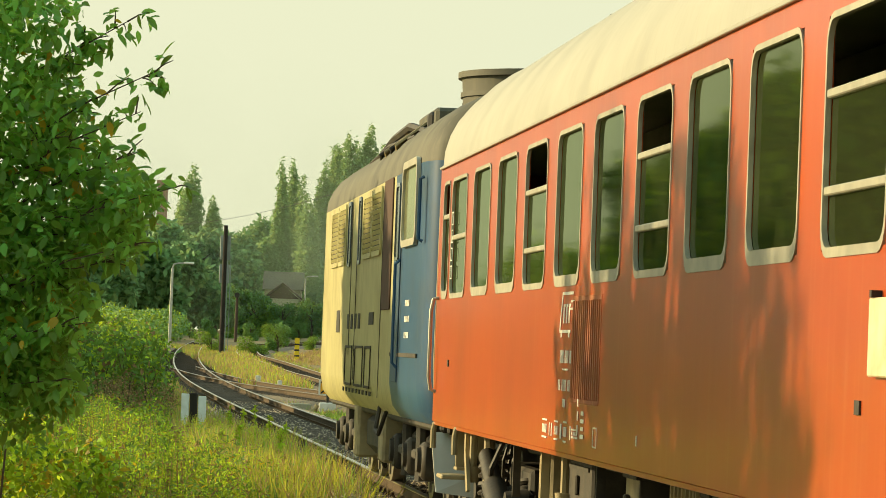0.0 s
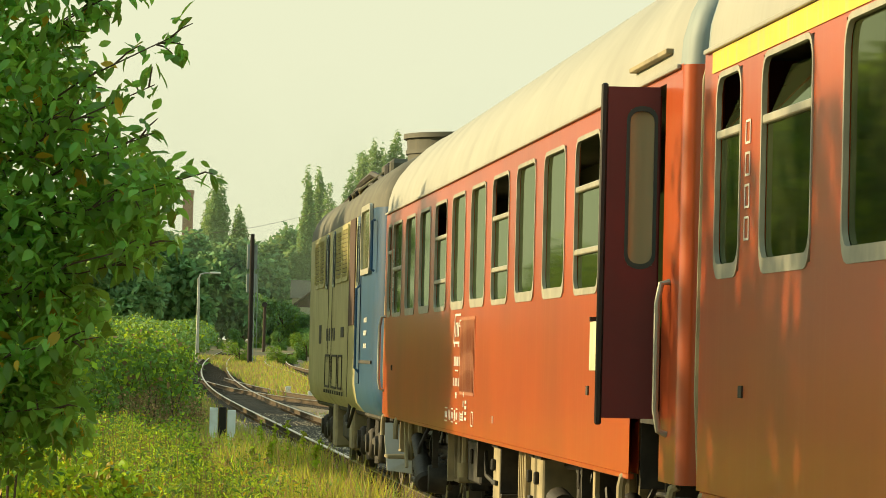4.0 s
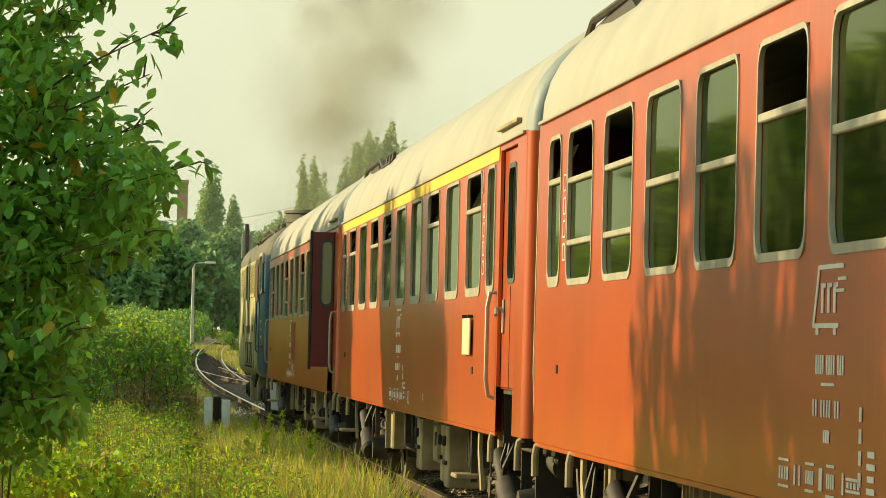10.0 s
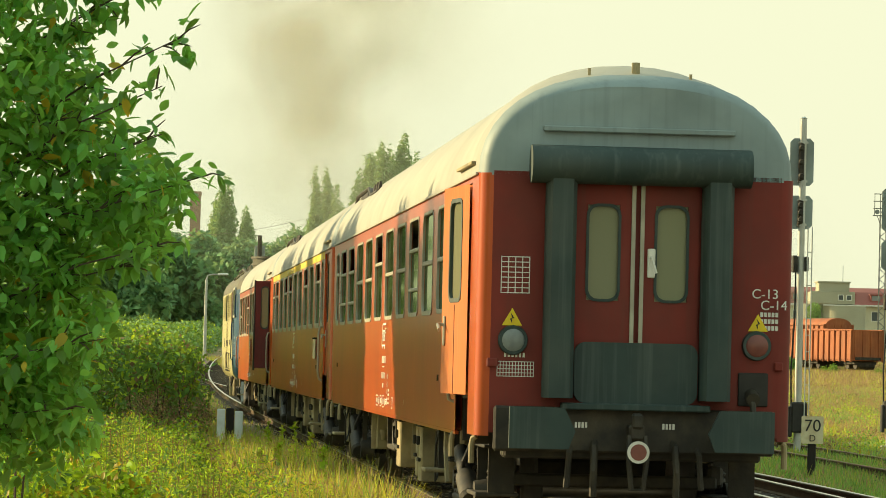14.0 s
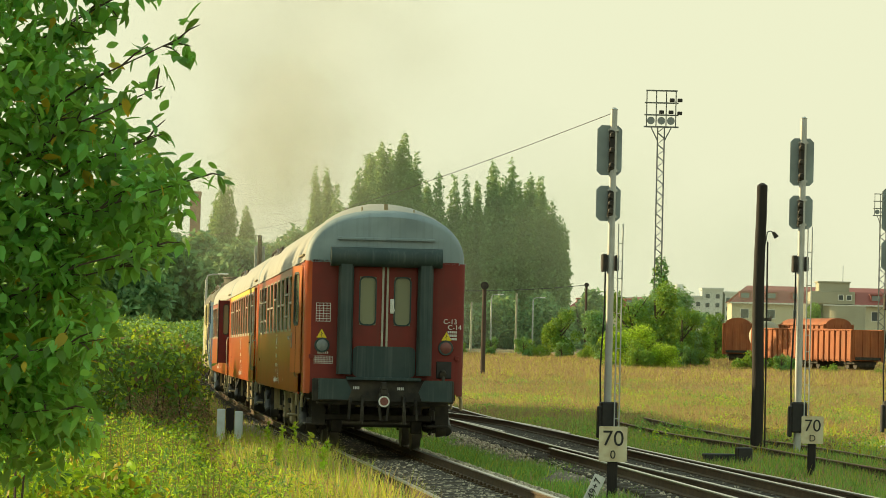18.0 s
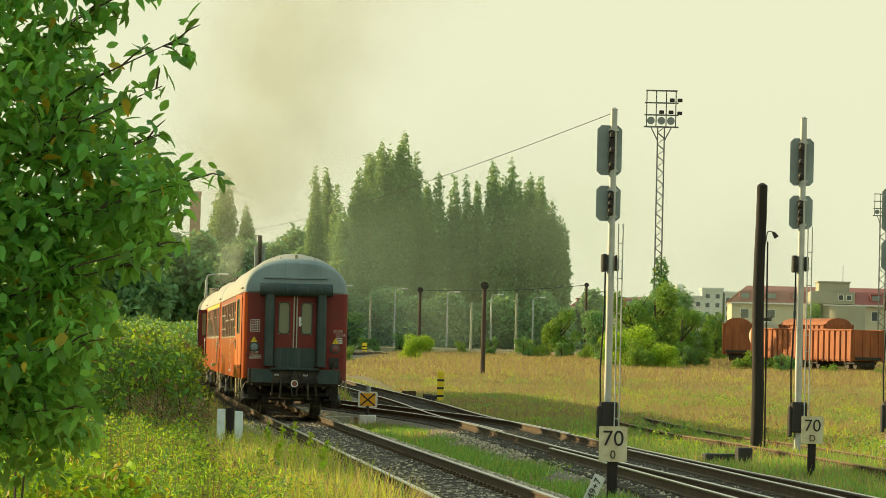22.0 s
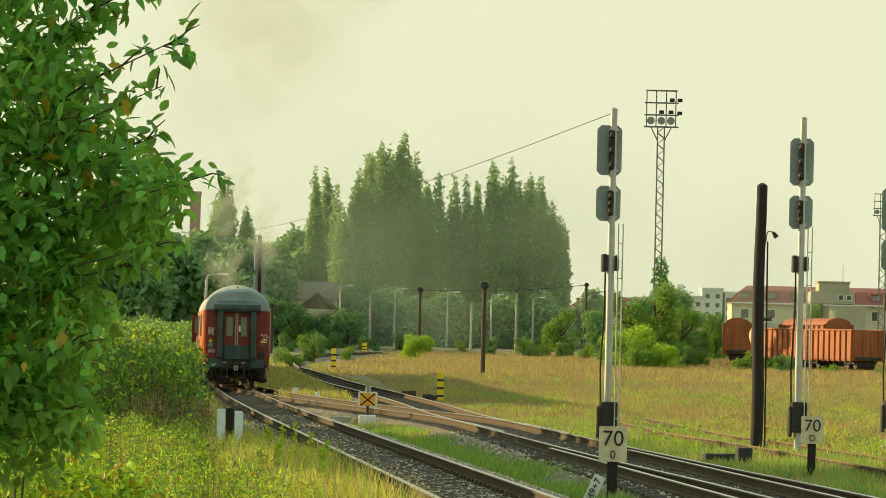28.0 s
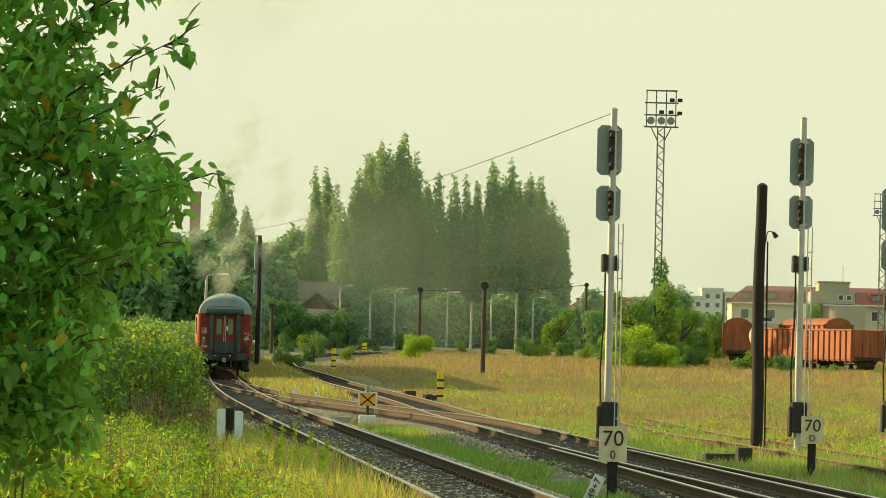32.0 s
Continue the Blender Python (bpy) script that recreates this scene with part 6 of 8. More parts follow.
def striped_post(x, y, h, w, z):
    t = thing("striped_post", "yellow post with black bands", "marker post", pose(x, y, ground_z(x, y)), group="striped posts")
    n = 7
    part("core", Build().box(-w / 2, w / 2, -0.06, 0.06, -0.4, h, 0.01), M["warn"], t, "yellow post")
    for k in range(3):
        part("band", Build().box(-w / 2 - 0.003, w / 2 + 0.003, -0.063, 0.063, h * (0.18 + 0.25 * k), h * (0.18 + 0.25 * k) + h * 0.07), M["black"], t, "black band")


striped_post(0.03, 160, 1.35, 0.28, 0)
striped_post(-7.36, 258, 1.6, 0.33, 0)
striped_post(-7.74, 381, 1.3, 0.45, 0)


def back_signal(x, y, top):
    t = post_frame("signal_mast", "dark signal post with grey boards at the bend", "railway signal", x, y, group="light signals")
    h = top - ground_z(x, y)
    part("pole", Build().cyl((0, 0, 0), (0, 0, h), 0.17, 0.14, 10), M["pole_wood"], t)
    for zz, hh in ((h - 2.4, 1.7), (h - 4.0, 1.3)):
        part("signal_head", Build().box(-0.36, 0.36, 0.1, 0.2, zz, zz + hh, 0.1), M["sig_grey"], t, "grey signal board")
    part("ladder", Build().box(0.2, 0.26, -0.25, -0.2, 0.4, h - 2).box(0.42, 0.46, -0.25, -0.2, 0.4, h - 2), M["sig_grey"], t)


back_signal(-12.49, 255, 9.7)


def speaker_pole(x, y, top):
    t = post_frame("speaker_pole", "brown pole with a round loudspeaker on top", "pole", x, y, group="loudspeaker poles")
    h = top - ground_z(x, y)
    part("pole", Build().cyl((0, 0, 0), (0, 0, h), 0.17, 0.13, 10), M["pole_red"], t)
    part("loudspeaker", Build().cyl((0, 0.3, h - 0.1), (0, -0.3, h - 0.1), 0.14, 0.27, 16).cyl((0, 0.3, h - 0.1), (0, 0.5, h - 0.1), 0.18, 0.12, 12), M["under"], t, "round horn loudspeaker", True)


for x, y, z in ((-2.08, 359, 8.2), (2.88, 253.5, 6.7), (-17.2, 380, 6.6), (39.5, 330, 8.4), (16.2, 420, 10.3)):
    speaker_pole(x, y, z)


def street_lamp(x, y, top, left=False):
    t = post_frame("street_lamp", "pale street lamp with a short curved arm", "street lamp", x, y, group="street lamps")
    h = top - ground_z(x, y)
    part("pole", Build().cyl((0, 0, 0), (0, 0, h * 0.94), 0.14, 0.10, 8).tube([(0, 0, h * 0.94), (0.12, 0, h * 0.985), (0.5, 0, h), (1.0, 0, h)], 0.07), M["galv"], t, "pale metal pole")
    part("lamp_head", Build().box(0.9, 1.75, -0.15, 0.15, h - 0.06, h + 0.12, 0.06), M["white"], t, "white lamp head")


for x, y, z in ((-32.9, 520, 12.2), (-22.9, 520, 11.6), (-14.1, 520, 11.3), (-6.5, 520, 11.1), (0.8, 520, 10.8), (6.9, 520, 10.6), (12.7, 520, 10.3), (24.7, 520, 10.6), (-18.9, 300, 7.9), (33.5, 520, 10.2)):
    street_lamp(x, y, z)
for x, y, z in ((-9.5, 500, 9.6), (4.0, 500, 9.2), (9.4, 470, 10.0)):
    t = post_frame("concrete_post", "thin pale concrete post", "pole", x, y)
    part("pole", Build().cyl((0, 0, 0), (0, 0, z - ground_z(x, y)), 0.16, 0.12, 8), M["concrete"], t)


def cable(name, label, a, b, sag, r):
    pts = []
    for k in range(17):
        t = k / 16
        p = Vector(a).lerp(Vector(b), t)
        pts.append((p.x, p.y, p.z - sag * 4 * t * (1 - t)))
    thing(name, label, "cable", data=Build().tube(pts, r, 5).mesh(name, M["under"]))


cable("overhead_wire", "thin sagging wire across the sky", (3.66, 81.5, 7.1), (-22.0, 300, 11.2), 1.1, 0.009)
cable("overhead_wire", "thin wire between the loudspeaker poles", (-2.08, 359, 8.1), (16.2, 420, 10.2), 0.3, 0.035)


def lattice_mast(x, y, top, w):
    t = post_frame("floodlight_mast", "steel lattice floodlight mast with a lamp rack", "floodlight mast", x, y, group="floodlight masts")
    z0 = ground_z(x, y)
    h = top - z0
    body = h - 4.2
    hw = w / 2
    for sx in (-1, 1):
        for sy in (-1, 1):
            part("leg", Build().box(sx * hw - 0.055, sx * hw + 0.055, sy * hw - 0.055, sy * hw + 0.055, 0, body), M["mast"], t)
    n = int(body / (w * 0.85))
    b = Build()
    for k in range(n):
        za, zb = body * k / n, body * (k + 1) / n
        s = 1 if k % 2 else -1
        for sy in (-1, 1):
            b.tube([(-s * hw, sy * hw, za), (s * hw, sy * hw, zb)], 0.04, 4)
            b.tube([(sy * hw, -s * hw, za), (sy * hw, s * hw, zb)], 0.04, 4)
    part("bracing", b, M["mast"], t, "zigzag lattice bracing")
    rk = part("lamp_rack", Build().box(-1.8, 1.8, -0.08, 0.08, h - 0.12, h + 0.05).box(-1.95, 1.95, -0.1, 0.1, h - 1.52, h - 1.36).box(-1.95, 1.95, -0.1, 0.1, h - 2.92, h - 2.76).box(-2.0, 2.0, -0.1, 0.1, h - 4.3, h - 4.12), M["mast"], t, "open rack of beams")
    for xx in (-1.7, -0.6, 0.55, 1.65):
        part("upright", Build().box(xx - 0.06, xx + 0.06, -0.06, 0.06, h - 4.2, h), M["mast"], rk)
    for s in (-1, 1):
        part("strut", Build().tube([(s * hw, 0, body - 1.6), (s * 1.2, 0, h - 4.2)], 0.07, 5), M["mast"], rk)
    for xx, zz in ((1.2, h - 1.2), (2.1, h - 1.2), (0.0, h - 2.6), (1.1, h - 2.6), (2.1, h - 2.7)):
        part("floodlight", Build().box(xx - 0.28, xx + 0.28, -0.3, 0.2, zz - 0.1, zz + 0.3, 0.05), M["black"], rk, "dark floodlight")
    for xx in (-1.2, 0, 1.1):
        part("floodlight", Build().cyl((xx, -0.1, h - 3.5), (xx, 0.3, h - 3.5), 0.45, 0.3, 16), M["lamp_glass"], rk, "round floodlight", True)


lattice_mast(24.75, 430, 33.0, 0.78)
lattice_mast(84.6, 720, 35.2, 1.2)


def goods_wagon(x, y, turn, L, H, loaded, label):
    t = thing("goods_wagon", label, "goods wagon", pose(x, y, ground_z(x, y) + 0.2, 0, 0, turn), group="parked goods wagons")
    W = 1.45
    part("body", Build().box(-L / 2, L / 2, -W, -W + 0.08, 0.8, H).box(-L / 2, L / 2, W - 0.08, W, 0.8, H).box(-L / 2, -L / 2 + 0.08, -W, W, 0.8, H).box(L / 2 - 0.08, L / 2, -W, W, 0.8, H).box(-L / 2, L / 2, -W, W, 0.76, 0.9), M["wagon"], t, "red-brown steel body")
    n = int(L / 1.25)
    for k in range(n + 1):
        xx = -L / 2 + 0.1 + (L - 0.2) * k / n
        for s in (1, -1):
            part("stanchion", Build().box(xx - 0.09, xx + 0.09, min(s * W, s * (W + 0.14)), max(s * W, s * (W + 0.14)), 0.66, H, 0.02), M["wagon"], t)
    for s in (1, -1):
        part("top_rail", Build().box(-L / 2 - 0.05, L / 2 + 0.05, s * W - 0.1, s * W + 0.1, H - 0.08, H + 0.06, 0.03), M["wagon"], t)
    for k in range(4):
        part("end_rib", Build().box(-L / 2 - 0.12, -L / 2, -W + 0.3 + k * 0.75, -W + 0.42 + k * 0.75, 0.76, H, 0.02), M["wagon"], t)
    for xx in (-L / 2 + 1.6, L / 2 - 1.6):
        part("bogie", Build().box(xx - 1.3, xx + 1.3, -1.05, 1.05, 0.45, 0.75, 0.05), M["under"], t)
        for dx in (-0.9, 0.9):
            part("wheelset", Build().cyl((xx + dx, -0.85, 0.46), (xx + dx, 0.85, 0.46), 0.46, 0.46, 16), M["under"], t)
    part("underframe", Build().box(-L / 2 - 0.3, L / 2 + 0.3, -1.2, 1.2, 0.85, 1.1), M["under"], t)
    if loaded:
        part("arched_cover", Build().loft([[(xx, 1.35 * math.cos(math.pi * k / 12), H - 0.1 + 0.75 * math.sin(math.pi * k / 12)) for k in range(13)] for xx in (-L / 2 + 0.05, L / 2 - 0.05)]), M["wagon"], t, "rusty arched cover", True)


goods_wagon(36.0, 336.2, 106, 12.0, 3.5, False, "open red-brown wagon with ribbed sides, parked in weeds")
goods_wagon(32.5, 348.9, 106, 12.0, 3.5, False, "open orange-brown wagon with ribbed sides behind another")
goods_wagon(36.6, 366.0, 106, 12.0, 4.0, True, "rusty brown wagon with an arched cover")
goods_wagon(31.9, 401.0, 84, 12.0, 3.9, True, "dark brown wagon with an arched cover behind bushes")


def tank_wagon(x, y, turn):
    t = thing("tank_wagon", "dusty tan tank wagon with a railed top walk", "tank wagon", pose(x, y, ground_z(x, y) + 0.2, 0, 0, turn), group="parked goods wagons")
    part("tank", Build().loft([[(xx, r * math.cos(2 * math.pi * k / 24), 2.75 + r * math.sin(2 * math.pi * k / 24)) for k in range(24)] for xx, r in ((-6.0, 0.5), (-5.9, 1.0), (-5.7, 1.3), (-5.4, 1.45), (5.4, 1.45), (5.7, 1.3), (5.9, 1.0), (6.0, 0.5))]), M["concrete"], t, "dusty tan tank", True)
    part("top_walk", Build().box(-2.5, 2.5, -0.5, 0.5, 4.22, 4.28), M["under"], t)
    for k in range(6):
        for s in (1, -1):
            part("rail_post", Build().cyl((-2.4 + k * 0.96, s * 0.5, 4.25), (-2.4 + k * 0.96, s * 0.5, 4.75), 0.03, 0.03, 6), M["under"], t)
    part("dome", Build().cyl((0, 0, 4.15), (0, 0, 4.55), 0.4, 0.4, 16), M["under"], t, "", True)
    part("underframe", Build().box(-6.3, 6.3, -1.2, 1.2, 0.9, 1.25), M["under"], t)
    for xx in (-4.2, 4.2):
        part("bogie", Build().box(xx - 1.3, xx + 1.3, -1.05, 1.05, 0.45, 0.8, 0.05), M["under"], t)
        for dx in (-0.9, 0.9):
            part("wheelset", Build().cyl((xx + dx, -0.85, 0.46), (xx + dx, 0.85, 0.46), 0.46, 0.46, 16), M["under"], t)


tank_wagon(32.2, 372.0, 87)


# ---- buildings ----
def window_unit(parent, x0, x1, y, z0, z1, mat="win_dark"):
    w = part("window", Build().ring([(x0, y, z0), (x1, y, z0), (x1, y, z1), (x0, y, z1)], [(x0 + 0.12, y, z0 + 0.12), (x1 - 0.12, y, z0 + 0.12), (x1 - 0.12, y, z1 - 0.12), (x0 + 0.12, y, z1 - 0.12)], (0, -1, 0), 0.08), M["white"], parent)
    part("pane", Build().box(x0 + 0.1, x1 - 0.1, y - 0.03, y - 0.01, z0 + 0.1, z1 - 0.1), M[mat], w)


def red_roof_building(x0, x1, y, eave, ridge, label, turn=0.0):
    z0 = ground_z((x0 + x1) / 2, y)
    t = thing("town_building", label, "building", pose((x0 + x1) / 2, y, z0, 0, 0, turn))
    L, e, r = (x1 - x0) / 2, eave - z0, ridge - z0
    part("wall", Build().box(-L, L, 0, 12, -1, e), M["plaster"], t, "cream plaster wall")
    part("roof", Build().loft([[(x, yy, zz) for yy, zz in ((-0.8, e - 0.2), (1.8, r - 0.9), (4.5, r), (8, r), (12.8, e - 0.2))] for x in (-L + 3.6, L + 0.5)]).loft([[(-L - 0.5, -0.8, e - 0.2), (-L + 2.3, 1.8, r - 0.9), (-L + 3.6, 4.5, r), (-L + 3.6, 8, r), (-L - 0.5, 12.8, e - 0.2)], [(-L + 3.6, yy, zz) for yy, zz in ((-0.8, e - 0.2), (1.8, r - 0.9), (4.5, r), (8, r), (12.8, e - 0.2))]], caps=False), M["tile_red"], t, "red mansard roof")
    part("eave_board", Build().box(-L - 0.5, L + 0.5, -0.95, -0.8, e - 0.4, e - 0.1), M["white"], t)
    n = int(2 * L / 5.2)
    for k in range(n):
        xx = -L + (k + 0.5) * 2 * L / n
        window_unit(t, xx - 0.9, xx + 0.9, 0, e - 3.4, e - 1.4)
        window_unit(t, xx - 0.9, xx + 0.9, 0, e - 7.6, e - 5.2)
        d = part("dormer", Build().box(xx - 1.1, xx + 1.1, -0.2, 2.2, e + 0.6, e + 1.9).box(xx - 1.3, xx + 1.3, -0.4, 2.4, e + 1.9, e + 2.1), M["tile_red"], t)
        part("pane", Build().box(xx - 0.85, xx + 0.85, -0.24, -0.2, e + 0.8, e + 1.8), M["lamp_glass"], d)


red_roof_building(58.9, 128, 760, 14.5, 17.9, "long cream building with a red mansard roof and dormers")
red_roof_building(28.0, 44, 820, 13.4, 16.0, "distant cream building with a red roof")


def silo_house(x, y):
    z0 = ground_z(x, y)
    t = thing("concrete_silo", "weathered concrete silo with a boxy top floor", "silo", pose(x, y, z0))
    part("drum", Build().cyl((1.8, 0, -1), (1.8, 0, 8.7), 3.7, 3.7, 28), M["concrete"], t, "round concrete drum", True)
    part("drum", Build().cyl((-3.7, 1, -1), (-3.7, 1, 9.0), 2.0, 2.0, 24), M["concrete"], t, "round concrete drum", True)
    top = part("top_floor", Build().box(-4.1, 3.3, -3, 4, 9.0, 11.1, 0.05), M["concrete"], t, "boxy concrete top floor")
    part("roof_cabin", Build().box(-2.8, 2.4, -2.5, 3.5, 11.1, 12.6, 0.05).box(-3.0, 2.6, -2.7, 3.7, 12.6, 12.85, 0.03), M["concrete"], t, "smaller concrete cabin on the roof")
    for xx in (0.9, 2.3):
        window_unit(top, xx - 0.5, xx + 0.5, -3, 9.6, 10.6)
    part("antenna", Build().cyl((1.5, 0, 12.8), (1.5, 0, 15.6), 0.06, 0.04, 5), M["mast"], t)


silo_house(67.0, 640)


def flats(x, y, parts_, label):
    z0 = ground_z(x, y)
    t = thing("apartment_block", label, "apartment block", pose(x, y, z0))
    for a, e, h in parts_:
        part("wall", Build().box(a, e, 0, 16, -2, h).box(a - 0.4, e + 0.4, -0.4, 16.4, h, h + 1.0), M["block"], t, "pale rendered wall")
        n = max(2, int((e - a) / 3.2))
        for k in range(n):
            for f in range(3):
                xx, zz = a + (k + 0.5) * (e - a) / n, h - 3.2 - f * 3.6
                part("window", Build().box(xx - 0.8, xx + 0.8, -0.08, 0.0, zz, zz + 1.7), M["win_dark"], t)
    return t


fl = flats(93.5, 1500, [(0, 4, 26.5), (4, 11, 24.5), (11, 19, 27.8), (20, 25, 26.5)], "white blocks of flats far behind the trees")
part("roof_drum", Build().cyl((2, 6, 26), (2, 6, 30.0), 2.0, 1.7, 16), M["block"], fl, "", True)
flats(-120, 1400, [(0, 14, 18), (16, 28, 16)], "pale flats behind the far trees")


def house(x, y):
    z0 = ground_z(x, y)
    t = thing("house", "low house with a brown tiled roof behind shrubs", "house", pose(x, y, z0, 0, 0, 0))
    part("wall", Build().box(-1.9, 2.5, 0, 8, -1, 4.9), M["plaster"], t, "pale plaster wall")
    part("gable", Build().loft([[(-1.9, yy, 4.9), (2.5, yy, 4.9), (0.3, yy, 6.7)] for yy in (0.0, 0.2)]), M["tile_brown"], t, "dark boarded gable")
    part("roof", Build().loft([[(-2.7, yy, 4.6), (0.3, yy, 7.0), (3.3, yy, 4.6), (3.3, yy, 4.4), (0.3, yy, 6.75), (-2.7, yy, 4.4)] for yy in (-0.8, 8.4)]), M["tile_brown"], t, "brown tiled roof")
    part("back_wall", Build().box(-2.4, 2.4, 9.5, 14.0, -1, 6.4), M["plaster"], t)
    part("back_roof", Build().loft([[(x, 9.0, 6.2), (x, 11.8, 8.6), (x, 14.6, 6.2)] for x in (-2.7, 2.7)]), M["tile_grey"], t, "weathered grey-brown roof slope")


house(-16.2, 480)
ch = thing("brick_tower", "square brick tower behind the tree", "tower", pose(-37.2, 560, ground_z(-37.2, 560)))
part("shaft", Build().box(-0.75, 0.75, -0.75, 0.75, 0, 21.6), M["brick"], ch, "warm brick shaft, paled for haze")
part("cap", Build().box(-0.85, 0.85, -0.85, 0.85, 21.6, 22.2), M["brick"], ch)


# ---- plants ----
r9b = random.Random(8)

def column_tree(seed, h, w, n=2600):
    """Crown and trunk meshes of a poplar: upright plumes round the stem, each drawn out to a point."""
    r = np.random.default_rng(seed)
    cs, rs = [], []
    for k in range(int(r.integers(6, 10))):
        a = k * 2.4 + r.normal(0, 0.3)
        out = 0.0 if k == 0 else 0.5 * w * r.uniform(0.30, 0.75)
        foot = 0.02 if k == 0 else r.uniform(0.02, 0.30)
        tip = 1.0 if k == 0 else min(0.97, foot + r.uniform(0.50, 0.80))
        m = int(7 + h * (tip - foot) / 1.7)
        for j in range(m):
            f = j / (m - 1)
            rad = 0.5 * w * (0.62 if k == 0 else 0.50) * (0.55 + 0.45 * min(1.0, f * 3)) * min(1.0, (1.04 - f) * 3.0) ** 0.6 * r.uniform(0.75, 1.15)
            cs.append((out * math.cos(a) * (1 - 0.5 * f) + r.normal(0, 0.10), out * math.sin(a) * (1 - 0.5 * f) + r.normal(0, 0.10), h * (foot + (tip - foot) * f)))
            rs.append((max(rad, 0.12), max(rad, 0.12), h * (tip - foot) / m * 1.0))
    crown = foliage("crown", n, cs, rs, 0.44, [M["poplar"]], shell=0.5)
    trunk = Build().tube([(0, 0, -0.5), (0.05, 0, h * 0.3), (0, 0.05, h * 0.75)], [0.35, 0.25, 0.08], 8)
    for k in range(5):
        a = k * 1.3
        z = h * (0.12 + 0.1 * k)
        trunk.tube([(0, 0, z), (0.6 * math.cos(a), 0.6 * math.sin(a), z + 2), (0.8 * math.cos(a), 0.8 * math.sin(a), z + 5)], [0.12, 0.08, 0.03], 5)
    return crown, trunk.mesh("trunk", M["bark"])


def plant(name, label, category, crown, trunk, x, y, group="", scale=1.0, turn=0.0, sink=0.0):
    t = thing(name, label, category, pose(x, y, ground_z(x, y) - sink, 0, 0, turn) @ Matrix.Scale(scale, 4), group)
    part("crown", crown, None, t)
    if trunk:
        part("trunk", trunk, None, t)
    return t


POPLARS = [(-31.4, 540, 23.4, 4.6), (-29.0, 548, 19.0, 4.2), (-33.4, 550, 19.5, 4.2), (-18.6, 540, 24.5, 3.0), (-17.2, 546, 24.8, 3.0), (-15.5, 541, 22.3, 3.2), (-14.2, 525, 18.8, 3.8), (-12.4, 541, 24.5, 3.6), (-11.0, 545, 27.6, 4.4), (-9.2, 540, 28.6, 4.6),
           (-7.6, 546, 27.2, 4.2), (-6.0, 540, 30.0, 4.6), (-4.2, 543, 27.2, 4.2), (-2.6, 548, 23.5, 3.8), (-0.9, 540, 24.0, 3.8), (1.5, 544, 24.2, 3.0), (3.2, 541, 24.2, 3.0), (4.8, 545, 23.6, 3.2), (7.0, 540, 26.2, 3.8), (8.3, 546, 24.0, 3.6),
           (9.6, 540, 26.3, 4.2), (11.0, 545, 23.6, 3.6), (12.2, 540, 24.4, 3.8), (14.0, 543, 24.2, 4.4), (15.6, 541, 20.8, 3.4), (16.9, 540, 18.4, 3.2), (-8.0, 556, 22.0, 6.0), (-2.0, 557, 19.0, 6.0), (5.0, 556, 19.0, 6.0), (11.0, 556, 20.0, 6.0)]
for i, (x, y, h, w) in enumerate(POPLARS):
    crown, trunk = column_tree(100 + i, h, w * 1.22, int(800 * h * (w / 4.0)))
    plant("poplar_tree", "tall slender dark green poplar", "tree", crown, trunk, x, y, "row of poplars", turn=rng.random() * 360)


def round_tree(seed, h, w, leaf, n, mats, weights=None, base=0.25):
    r = np.random.default_rng(seed)
    cs, rs = [], []
    for k in range(16):
        a, f = r.random() * 6.28, r.random()
        rad = 0.5 * w * 0.80 * np.sqrt(r.random())
        cs.append((rad * np.cos(a), rad * np.sin(a), h * (base + (0.92 - base) * f * (1 - 0.25 * rad / (0.5 * w)))))
        q = 0.5 * w * r.uniform(0.28, 0.46)
        rs.append((q, q, q * r.uniform(0.8, 1.2)))
    crown = foliage("crown", n, cs, rs, leaf, mats, weights, shell=0.5, low=0.05)
    trunk = Build().tube([(0, 0, -0.4), (0.04 * w, 0, h * 0.3), (0, 0.03 * w, h * 0.7)], [0.03 * h, 0.022 * h, 0.008 * h], 8)
    for k in range(6):
        a = k * 1.1
        z = h * (0.2 + 0.07 * k)
        trunk.tube([(0, 0, z), (0.2 * w * math.cos(a), 0.2 * w * math.sin(a), z + 0.14 * h), (0.33 * w * math.cos(a), 0.33 * w * math.sin(a), z + 0.24 * h)], [0.012 * h, 0.008 * h, 0.003 * h], 5)
    return crown, trunk.mesh("trunk", M["bark"])


far_kinds = [round_tree(200 + k, 14 + 2 * k, 11 + k, 1.0, 9500, [M["far_leaf"], M["poplar"]], [0.7, 0.3], 0.12) for k in range(3)]
for i, (x, y, k) in enumerate([(-44, 480, 2), (-37, 500, 1), (-34, 470, 0), (-40, 450, 1), (-30, 505, 0), (-25.5, 500, 0), (-26, 540, 1), (-21, 552, 0), (-22, 560, 2), (-48, 420, 2), (-50, 380, 1), (-36, 430, 0), (-13, 565, 1), (-28, 460, 0), (-32, 440, 0), (-5, 575, 2), (8, 580, 1), (-60, 520, 2), (21, 570, 0)]):
    plant("broadleaf_tree", "distant dark green broadleaf tree", "tree", *far_kinds[k], x, y, "far trees", turn=37.0 * i, sink=5.0 if x > 15 else 0.0)

